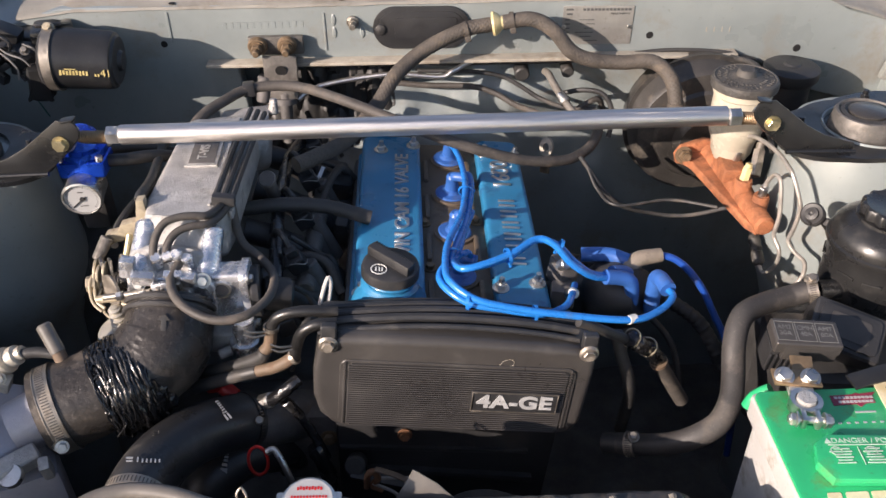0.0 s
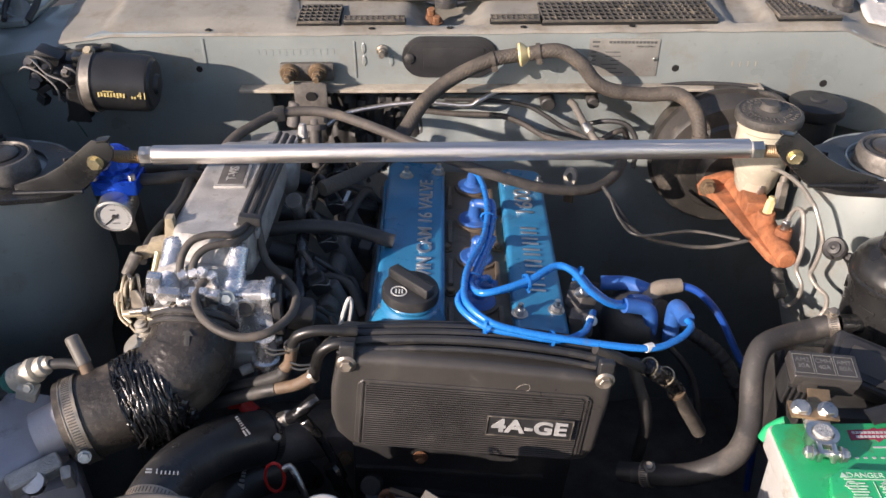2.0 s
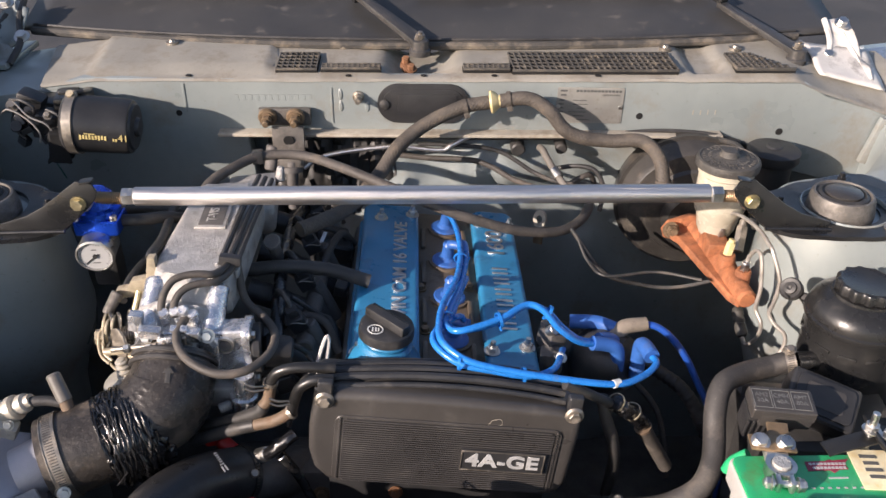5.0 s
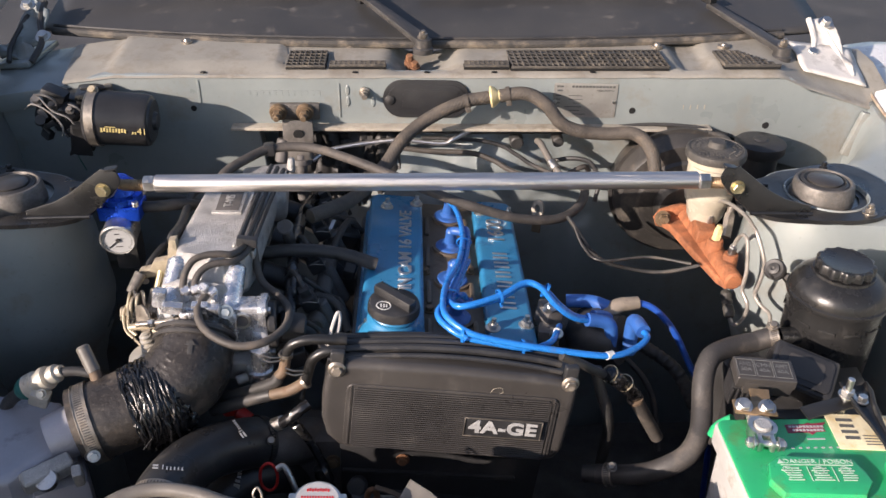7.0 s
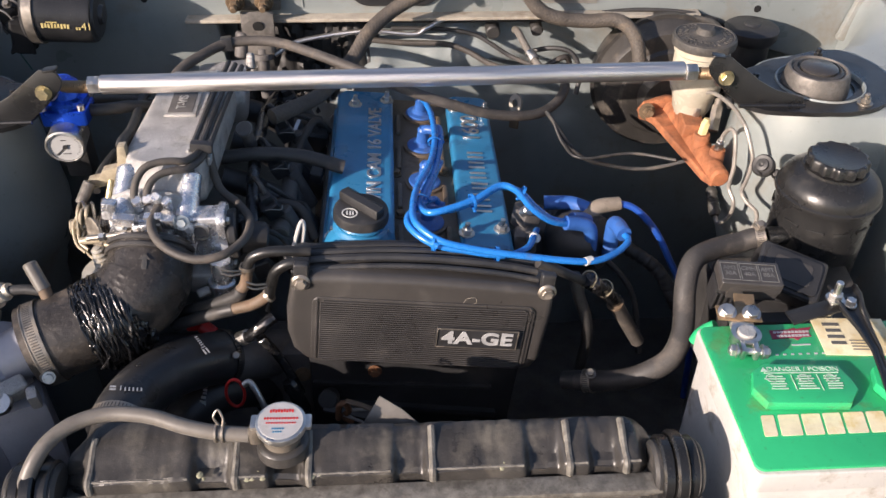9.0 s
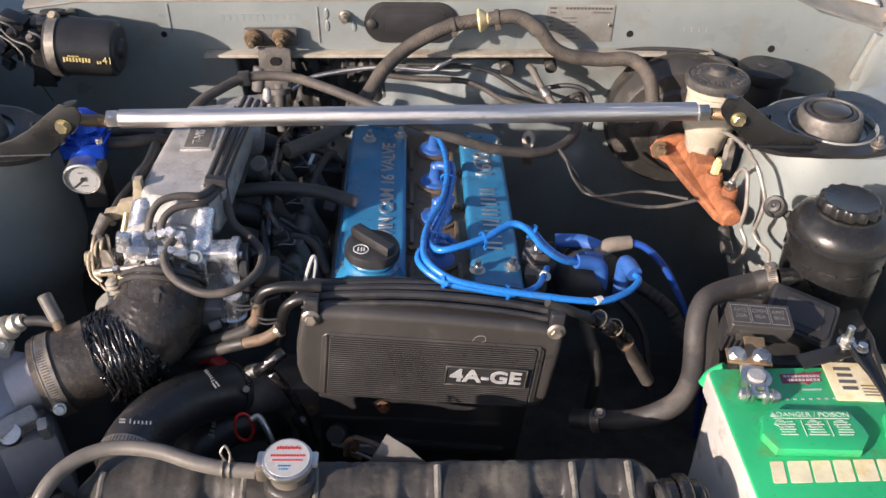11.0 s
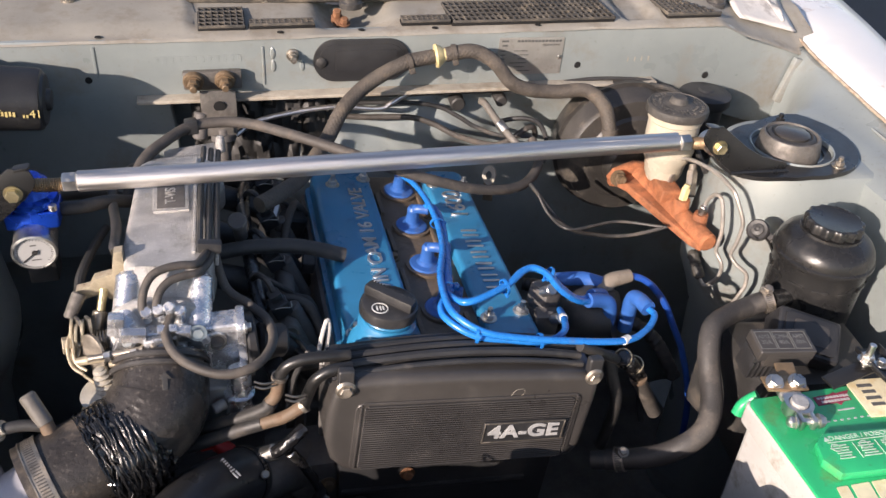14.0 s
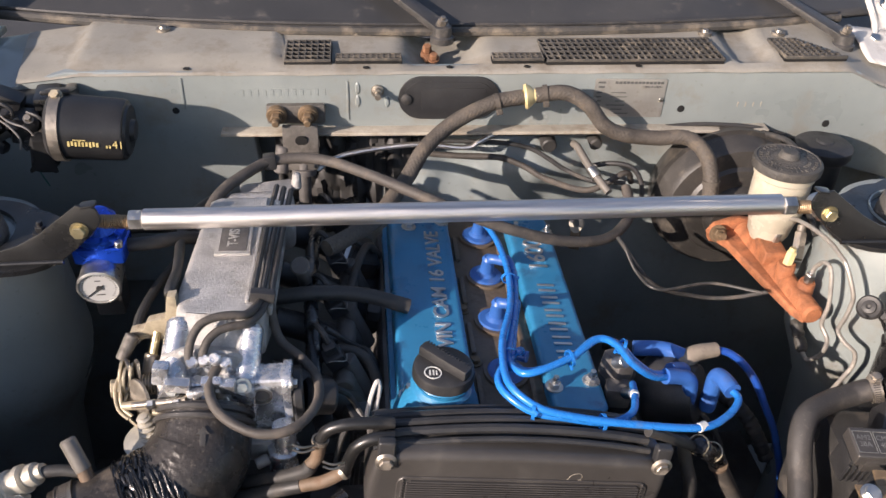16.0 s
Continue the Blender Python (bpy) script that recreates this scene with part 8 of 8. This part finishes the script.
    lathe(b, [(0, 0.0), (0.034, 0.0), (0.038, 0.006), (0.038, 0.018), (0.034, 0.021), (0.012, 0.0225), (0.010, 0.025), (0, 0.025)], pose(0.515, 1.115, 0.820), 36)
    part("cap", b, M_PLASTIC, eh)
    b = bm_new()
    rod(b, (0.515, 1.115, 0.74), (0.515, 1.115, 0.826), 0.030, seg=28)
    box(b, (0.515, 1.15, 0.76), (0.05, 0.07, 0.03), 0.004)
    part("bottle", b, M_PLASTIC, eh)


def build_gauge():
    g = thing("pressure_gauge", (-0.386, 0.872, 0.81), "round pressure gauge with white dial and steel case", "gauge")
    face = Vector((0.06, -0.99, -0.10)).normalized()
    c = Vector((-0.380, 0.862, 0.823))
    b = bm_new()
    turned(b, c - face * 0.026, c, [(0, -0.006), (0.019, -0.006), (0.0212, -0.003), (0.0212, 0.025), (0.0222, 0.026), (0.0222, 0.031), (0.0200, 0.032), (0.0195, 0.029), (0, 0.029)], 48)
    part("case", b, M_STEEL, g)
    m = plane(c + face * 0.0032, (1, 0.06, 0), (0, -0.10, 0.99))
    b = bm_new()
    lathe(b, [(0, 0.0004), (0.0193, 0.0004), (0.0193, 0)], m, 40)
    part("dial", b, M_DIAL, g)
    b = bm_new()
    for k in range(28):
        a = radians(-45 + k * 10)
        box(b, (0.0165 * math.cos(a), 0.0165 * math.sin(a), 0.0006), (0.0028 if k % 4 == 0 else 0.0016, 0.0005, 0.0003), 0, (0, 0, math.degrees(a)), m=m)
    box(b, (-0.004, -0.004, 0.0012), (0.022, 0.0012, 0.0006), 0, (0, 0, 40), m=m)
    lathe(b, [(0.0028, 0.0006), (0.0028, 0.002), (0, 0.002)], m, 16)
    bars(b, m, [(0, -0.010, 0.009, 0.0012), (0, 0.009, 0.006, 0.0012)])
    part("needle", b, M_PLASTIC, g)
    fr = thing("fuel_pressure_regulator", (-0.38, 0.90, 0.83), "blue anodised fuel pressure regulator with screws", "pressure regulator")
    b = bm_new()
    lathe(b, [(0, 0.0), (0.022, 0.0), (0.022, 0.022), (0.026, 0.023), (0.026, 0.030), (0.021, 0.033), (0.019, 0.046), (0.012, 0.052), (0, 0.053)], pose(-0.380, 0.898, 0.838), 36)
    box(b, (-0.380, 0.896, 0.848), (0.052, 0.040, 0.020), 0.004, seg=3)
    part("body", b, M_BLUEANOD, fr)
    for x, y in ((-0.402, 0.880), (-0.358, 0.880), (-0.402, 0.914), (-0.358, 0.914)):
        b = bm_new()
        rod(b, (x, y, 0.858), (x, y, 0.865), 0.0042, seg=12, bev=0.0008)
        part("screw", b, M_STEEL, fr)
    b = bm_new()
    rod(b, (-0.384, 0.882, 0.838), (-0.39, 0.90, 0.845), 0.006, seg=14)
    tube(b, [(-0.354, 0.898, 0.848), (-0.335, 0.90, 0.848), (-0.31, 0.92, 0.84), (-0.29, 0.95, 0.82)], 0.0075, 12, 6)
    tube(b, [(-0.38, 0.92, 0.845), (-0.37, 0.95, 0.835), (-0.34, 0.99, 0.81), (-0.30, 1.02, 0.78)], 0.0075, 12, 6)
    box(b, (-0.42, 0.92, 0.845), (0.08, 0.03, 0.004), 0.001)
    box(b, (-0.385, 0.905, 0.80), (0.03, 0.03, 0.08), 0.004)
    part("fuel_hose", b, M_RUBBER, fr)


def build_small_hoses():
    for pts, r, lab in (
            ([(-0.2645, 0.719, 0.834), (-0.2670, 0.726, 0.843), (-0.2640, 0.735, 0.855), (-0.2560, 0.744, 0.864), (-0.2430, 0.750, 0.8665), (-0.2290, 0.753, 0.8660), (-0.2170, 0.758, 0.8625), (-0.2090, 0.775, 0.8600), (-0.206, 0.79, 0.860)], 0.0040, "black vacuum hose curling over the plenum"),
            ([(-0.2530, 0.719, 0.835), (-0.2545, 0.727, 0.843), (-0.2500, 0.735, 0.852), (-0.2410, 0.742, 0.857), (-0.2280, 0.747, 0.858), (-0.2160, 0.753, 0.856), (-0.2060, 0.770, 0.855), (-0.201, 0.79, 0.857)], 0.0040, "black vacuum hose curling over the plenum"),
            ([(-0.2420, 0.722, 0.833), (-0.247, 0.697, 0.827), (-0.234, 0.674, 0.818), (-0.203, 0.658, 0.811), (-0.173, 0.662, 0.811), (-0.154, 0.690, 0.810), (-0.154, 0.728, 0.806), (-0.170, 0.758, 0.806), (-0.192, 0.778, 0.815), (-0.200, 0.795, 0.845), (-0.198, 0.79, 0.860)], 0.0045, "black vacuum hose in a wide loop before the throttle"),
            ([(-0.205, 0.862, 0.800), (-0.16, 0.864, 0.803), (-0.11, 0.866, 0.797), (-0.061, 0.864, 0.781)], 0.0085, "thick black breather hose to the cam cover"),
            ([(-0.17, 0.80, 0.755), (-0.14, 0.815, 0.765), (-0.11, 0.81, 0.758), (-0.095, 0.79, 0.73)], 0.0055, "black hose low beside the intake runners"),
            ([(-0.13, 0.90, 0.75), (-0.12, 0.95, 0.765), (-0.105, 1.0, 0.768), (-0.09, 1.02, 0.74)], 0.005, "black hose low beside the intake runners"),
            ([(-0.18, 0.74, 0.74), (-0.15, 0.76, 0.75), (-0.12, 0.77, 0.74), (-0.10, 0.76, 0.70)], 0.006, "black hose low beside the intake runners"),
            ([(0.190, 0.675, 0.76), (0.198, 0.672, 0.73), (0.208, 0.672, 0.70), (0.215, 0.68, 0.66), (0.215, 0.69, 0.60)], 0.0068, "black corrugated wire sleeve behind the timing cover")):
        b = bm_new()
        tube(b, pts, r, 14, 8)
        solo("vacuum_hose", b, M_HOSE if r < 0.0065 else M_RUBBER, lab, "hose", "vacuum hoses")
    cb = thing("hose_comb", (-0.204, 0.80, 0.85), "black plastic comb holding vacuum hoses", "hose clip")
    b = bm_new()
    box(b, (-0.2045, 0.785, 0.863), (0.024, 0.011, 0.012), 0.003, (0, 8, 0))
    part("comb", b, M_PLASTIC, cb)
    for k in range(3):
        b = bm_new()
        x = -0.213 + k * 0.008
        tube(b, [(x, 0.785, 0.866 - k * 0.002), (x + 0.001, 0.85, 0.864 - k * 0.003), (x + 0.003, 0.92, 0.861 - k * 0.003), (x + 0.006, 1.0, 0.856 - k * 0.003)], 0.0032, 8, 5)
        part("vacuum_line", b, M_RUBBER, cb)
    # coolant pipes in front of the head
    for pts, clip in (([(-0.085, 0.662, 0.812), (-0.108, 0.660, 0.816), (-0.128, 0.660, 0.815), (-0.143, 0.661, 0.808), (-0.150, 0.662, 0.795), (-0.154, 0.661, 0.775), (-0.166, 0.660, 0.758), (-0.20, 0.672, 0.735), (-0.24, 0.69, 0.71)], (-0.149, 0.660, 0.795)),
                      ([(-0.085, 0.646, 0.812), (-0.104, 0.645, 0.812), (-0.118, 0.645, 0.803), (-0.124, 0.647, 0.789), (-0.130, 0.650, 0.767), (-0.148, 0.650, 0.755), (-0.19, 0.658, 0.737), (-0.24, 0.67, 0.71)], (-0.123, 0.645, 0.789))):
        cp = thing("coolant_pipe", pts[3], "black coolant pipe with a rusty elbow and spring clip", "coolant pipe", "coolant pipes")
        b = bm_new()
        tube(b, pts[:5], 0.0056, 14, 6)
        part("pipe", b, M_BLACKMETAL, cp)
        b = bm_new()
        tube(b, pts[4:6] + [tuple(Vector(pts[5]).lerp(Vector(pts[6]), 0.55))], 0.0061, 14, 6)
        part("elbow", b, M_RUSTPIPE, cp, "rusty brown elbow")
        b = bm_new()
        tube(b, [tuple(Vector(pts[5]).lerp(Vector(pts[6]), 0.5))] + pts[6:], 0.0068, 14, 6)
        part("hose", b, M_RUBBER, cp)
        b = bm_new()
        m, _ = along(pts[4], pts[5])
        ring_plate(b, 0.0076, 0.0062, -0.002, 0.002, m, 22)
        for s in (-1, 1):
            tube(b, [Vector(clip) + Vector((-0.006, -0.006, 0.002 * s)), Vector(clip) + Vector((-0.016, -0.012, 0.004 + 0.003 * s)), Vector(clip) + Vector((-0.024, -0.012, 0.008 + 0.003 * s))], 0.0011, 6, 4)
        part("spring_clip", b, M_CLAMP, cp)
    dp = thing("dipstick", (-0.10, 0.71, 0.74), "flat looped pale metal dipstick handle", "dipstick")
    b = bm_new()
    tube(b, [(-0.106, 0.705, 0.765), (-0.109, 0.706, 0.777), (-0.104, 0.715, 0.795), (-0.0985, 0.721, 0.807), (-0.0965, 0.720, 0.800), (-0.099, 0.715, 0.785), (-0.1035, 0.706, 0.768), (-0.106, 0.705, 0.765)], 0.0024, 8, 6)
    part("loop", b, M_CASE, dp)
    b = bm_new()
    rod(b, (-0.105, 0.705, 0.766), (-0.11, 0.70, 0.62), 0.004, seg=12)
    part("tube", b, M_DARK, dp)
    ds = thing("red_dipstick", (-0.19, 0.64, 0.58), "red ring dipstick handle", "dipstick")
    b = bm_new()
    tube(b, [(-0.1700 + 0.0095 * math.cos(a * math.tau / 12), 0.5980 + 0.004 * math.sin(a * math.tau / 12), 0.6790 + 0.0160 * math.sin(a * math.tau / 12)) for a in range(13)], 0.0017, 8, 4)
    part("ring", b, M_RED, ds)
    b = bm_new()
    tube(b, [(-0.160, 0.598, 0.691), (-0.152, 0.598, 0.693), (-0.140, 0.586, 0.669), (-0.132, 0.583, 0.619)], 0.0035, 10, 5)
    part("rod", b, M_STEEL, ds)
    sn = thing("temperature_sensor", (-0.15, 0.655, 0.68), "dark sensor plugs with tape-wrapped wires", "sensor")
    b = bm_new()
    tube(b, [(-0.171, 0.655, 0.702), (-0.160, 0.650, 0.709), (-0.150, 0.647, 0.718), (-0.138, 0.650, 0.728), (-0.13, 0.655, 0.732)], 0.0065, 12, 5, 0.2)
    tube(b, [(-0.150, 0.647, 0.715), (-0.142, 0.650, 0.702), (-0.130, 0.648, 0.68), (-0.120, 0.643, 0.66), (-0.11, 0.640, 0.63)], 0.005, 10, 5, 0.2)
    tube(b, [(-0.12, 0.63, 0.66), (-0.112, 0.625, 0.64), (-0.108, 0.63, 0.61), (-0.11, 0.64, 0.58)], 0.008, 10, 5, 0.3)
    part("wire", b, M_TAPE, sn)
    b = bm_new()
    rod(b, (-0.172, 0.656, 0.700), (-0.158, 0.650, 0.710), 0.0078, seg=14, bev=0.002)
    rod(b, (-0.146, 0.648, 0.708), (-0.138, 0.650, 0.694), 0.005, seg=12, bev=0.001)
    part("plug", b, M_STEEL, sn)
    b = bm_new()
    box(b, (-0.222, 0.684, 0.702), (0.022, 0.018, 0.014), 0.004, (10, 20, 30), seg=3)
    rod(b, (-0.215, 0.68, 0.700), (-0.20, 0.672, 0.692), 0.008, seg=14, bev=0.002)
    solo("red_connector", b, M_RED, "small red plastic connector at the hose", "connector")
    hr = thing("breather_hose", (0.21, 0.645, 0.70), "black hose with taped end and rusty pipe beside the timing cover", "hose")
    b = bm_new()
    tube(b, [(0.146, 0.658, 0.792), (0.165, 0.662, 0.780), (0.190, 0.669, 0.761), (0.210, 0.676, 0.744), (0.226, 0.684, 0.728)], 0.0052, 14, 6)
    part("hose", b, M_RUBBER, hr)
    b = bm_new()
    tube(b, [(0.203, 0.668, 0.758), (0.216, 0.672, 0.745), (0.232, 0.686, 0.722), (0.246, 0.698, 0.700)], 0.0082, 18, 10, 0.3)
    part("tape", b, M_TAPE, hr)
    for k, (p, q) in enumerate((((0.205, 0.671, 0.756), (0.222, 0.678, 0.738)), ((0.226, 0.680, 0.735), (0.246, 0.694, 0.704)))):
        b = bm_new()
        m, _ = along(p, q)
        ring_plate(b, 0.0105, 0.0092, -0.001, 0.001, m, 24)
        part("wire_clip", b, M_BRASS, hr)
    b = bm_new()
    rod(b, (0.248, 0.698, 0.694), (0.284, 0.704, 0.628), 0.0082, seg=20)
    part("pipe", b, M_HOSE, hr, "brown weathered pipe")
    b = bm_new()
    rod(b, (0.247, 0.6978, 0.696), (0.2485, 0.6981, 0.693), 0.0100, seg=20)
    part("ferrule", b, M_RUSTPIPE, hr)
    dc = thing("cold_start_injector", (-0.176, 0.874, 0.80), "dark injector body with a tarnished oval end", "injector")
    b = bm_new()
    turned(b, (-0.176, 0.882, 0.825), (-0.178, 0.868, 0.845), [(0, 0), (0.0095, 0), (0.0105, 0.004), (0.009, 0.006), (0.0065, 0.0055), (0, 0.006)], 28)
    part("cap", b, M_DARK, dc)
    b = bm_new()
    rod(b, (-0.172, 0.895, 0.79), (-0.176, 0.880, 0.828), 0.0075, seg=18)
    part("body", b, M_DARK, dc)
    ij = thing("injector_connector", (-0.128, 1.005, 0.72), "black injector connector with bright metal clip", "connector")
    b = bm_new()
    box(b, (-0.122, 1.012, 0.738), (0.05, 0.05, 0.045), 0.008, (10, 20, 15), seg=3)
    rod(b, (-0.12, 1.01, 0.72), (-0.10, 1.0, 0.70), 0.02, seg=20)
    part("body", b, M_PLASTIC, ij)
    b = bm_new()
    box(b, (-0.128, 0.990, 0.762), (0.006, 0.022, 0.014), 0.001, (25, 0, -20))
    part("clip", b, M_STEEL, ij, "bright metal clip")
    rl = thing("fuel_rail", (-0.14, 0.90, 0.74), "dark fuel rail with clipped injectors", "fuel rail")
    b = bm_new()
    rod(b, (-0.132, 0.77, 0.752), (-0.125, 1.05, 0.745), 0.011, seg=18, bev=0.002)
    for k in range(4):
        y = 0.785 + k * 0.085
        rod(b, (-0.13, y, 0.75), (-0.115, y, 0.71), 0.010, seg=16)
        box(b, (-0.150, y, 0.742), (0.022, 0.016, 0.020), 0.003, (0, 25, 0))
    part("rail", b, M_DARK, rl)
    pu = thing("water_pump_pulley", (0.055, 0.56, 0.60), "black belt pulley with a centre bolt in shade", "pulley")
    b = bm_new()
    turned(b, (0.05, 0.60, 0.560), (0.05, 0.53, 0.565), [(0, 0), (0.054, 0), (0.058, 0.004), (0.052, 0.010), (0.058, 0.016), (0.052, 0.022), (0.04, 0.026), (0.022, 0.03), (0.020, 0.05), (0, 0.05)], 40)
    part("wheel", b, M_RUBBER, pu)
    b = bm_new()
    rod(b, (0.054, 0.57, 0.60), (0.055, 0.535, 0.640), 0.009, 0.007, seg=18, bev=0.002)
    part("bolt", b, M_DARK, pu)
    b = bm_new()
    prism(b, [(-0.036, -0.002), (0.026, -0.003), (0.026, 0.001), (0.006, 0.020), (-0.014, 0.033)], 0, 0.002, plane((-0.003, 0.498, 0.731), (1, 0, 0), (0, 0.5, 0.8)), 0.0005)
    solo("plastic_flag", b, M_OVERFLOW, "small grey plastic triangle behind the radiator", "plastic piece")
    sp = thing("rusty_clip", (-0.06, 0.60, 0.60), "rusty spring clip and thin rods below the timing cover", "clip")
    b = bm_new()
    tube(b, [(-0.066, 0.592, 0.640), (-0.064, 0.590, 0.660), (-0.058, 0.588, 0.668), (-0.054, 0.590, 0.655), (-0.060, 0.592, 0.642), (-0.050, 0.590, 0.636)], 0.0034, 10, 6)
    part("clip", b, M_RUSTY, sp)
    for pts in (((-0.056, 0.590, 0.655), (-0.030, 0.592, 0.652), (-0.010, 0.597, 0.642)), ((-0.060, 0.590, 0.648), (-0.040, 0.585, 0.640), (-0.030, 0.582, 0.628)), ((-0.090, 0.585, 0.632), (-0.060, 0.580, 0.630), (-0.030, 0.580, 0.630))):
        b = bm_new()
        tube(b, pts, 0.0018, 8, 6)
        part("rod", b, M_LINE, sp)
    b = bm_new()
    ribbon(b, [(-0.056, 0.588, 0.672), (-0.035, 0.582, 0.668), (-0.014, 0.574, 0.660)], 0.006, 0.002)
    part("flat_bar", b, M_RUSTPIPE, sp, "tarnished flat bar")
    b = bm_new()
    box(b, (-0.05, 0.615, 0.622), (0.07, 0.012, 0.006), 0.002, (15, 8, -10))
    rod(b, (-0.078, 0.64, 0.622), (-0.080, 0.622, 0.635), 0.011, seg=18, bev=0.002)
    solo("tensioner_bracket", b, M_RUBBER, "dark tensioner bracket with a rusty bush", "bracket")


def build_injector_side():
    """Injectors, wiring loom and small brackets between plenum and cam cover."""
    for k in range(4):
        y = 0.795 + 0.0845 * k
        ij = thing("fuel_injector", (-0.12, y, 0.70), "dark fuel injector with a wire-clipped connector", "injector", "fuel injectors")
        b = bm_new()
        rod(b, (-0.128, y, 0.772), (-0.108, y, 0.715), 0.0085, 0.011, seg=20, bev=0.002)
        part("body", b, M_DARK, ij)
        b = bm_new()
        box(b, (-0.140, y - 0.006, 0.776), (0.020, 0.017, 0.022), 0.003, (12, -22, 14), seg=3)
        box(b, (-0.144, y - 0.006, 0.790), (0.013, 0.012, 0.014), 0.002, (12, -22, 14))
        part("connector", b, M_PLASTIC, ij)
        b = bm_new()
        tube(b, [(-0.151, y - 0.016, 0.779), (-0.140, y - 0.0175, 0.783), (-0.129, y - 0.014, 0.780), (-0.128, y - 0.003, 0.779)], 0.0006, 6, 5)
        part("wire_clip", b, M_LINE, ij, "thin wire clip")
        b = bm_new()
        tube(b, [(-0.146, y - 0.005, 0.796), (-0.152, y, 0.808), (-0.160, y + 0.012, 0.806), (-0.165, y + 0.02, 0.795)], 0.0034, 8, 6)
        part("wire", b, M_RUBBER, ij)
    lm = thing("wiring_loom", (-0.165, 0.92, 0.78), "tape-wrapped black wiring loom along the plenum", "wiring")
    b = bm_new()
    tube(b, [(-0.160, 0.745, 0.760), (-0.162, 0.80, 0.786), (-0.166, 0.86, 0.792), (-0.168, 0.93, 0.790), (-0.166, 1.0, 0.788), (-0.150, 1.06, 0.780), (-0.12, 1.11, 0.765)], 0.0078, 14, 10, 0.16)
    part("loom", b, M_TAPE, lm)
    for k, pts in enumerate((((-0.110, 0.73, 0.745), (-0.125, 0.75, 0.760), (-0.135, 0.745, 0.775), (-0.150, 0.755, 0.772)), ((-0.095, 0.80, 0.735), (-0.105, 0.82, 0.755), (-0.120, 0.83, 0.757), (-0.150, 0.825, 0.786)), ((-0.10, 1.0, 0.745), (-0.115, 1.01, 0.765), (-0.14, 1.0, 0.78)), ((-0.145, 0.70, 0.70), (-0.135, 0.715, 0.735), (-0.125, 0.725, 0.748), (-0.112, 0.735, 0.740)))):
        b = bm_new()
        tube(b, pts, 0.0032, 8, 6)
        part("wire", b, M_RUBBER, lm)
    for c, sz, rot in (((-0.118, 0.742, 0.742), (0.024, 0.020, 0.018), (10, 15, 25)), ((-0.150, 0.735, 0.735), (0.020, 0.018, 0.022), (0, -12, 12)), ((-0.098, 0.905, 0.748), (0.016, 0.030, 0.016), (5, 10, -8))):
        b = bm_new()
        box(b, c, sz, 0.003, rot, seg=3)
        part("connector", b, M_PLASTIC, lm)
    rt = thing("lower_hose", (0.30, 0.85, 0.60), "grimy ribbed hose deep in the bay", "hose")
    b = bm_new()
    tube(b, [(0.19, 0.93, 0.66), (0.24, 0.90, 0.665), (0.29, 0.86, 0.655), (0.34, 0.83, 0.63), (0.37, 0.80, 0.58)], 0.009, 16, 24, 0.0, lambda t: 1 + 0.08 * math.sin(t * 420))
    part("hose", b, M_RUBBER, rt)
    for pts in (((0.17, 0.86, 0.70), (0.21, 0.85, 0.69), (0.26, 0.83, 0.66), (0.30, 0.80, 0.62), (0.31, 0.76, 0.55)),):
        b = bm_new()
        tube(b, pts, 0.004, 10, 8)
        part("wire", b, M_RUBBER, rt)


build_strut_bar()
build_brakes()
build_fluid_can()
build_battery()
build_radiator()
build_firewall_things()
build_gauge()
build_small_hoses()
build_injector_side()
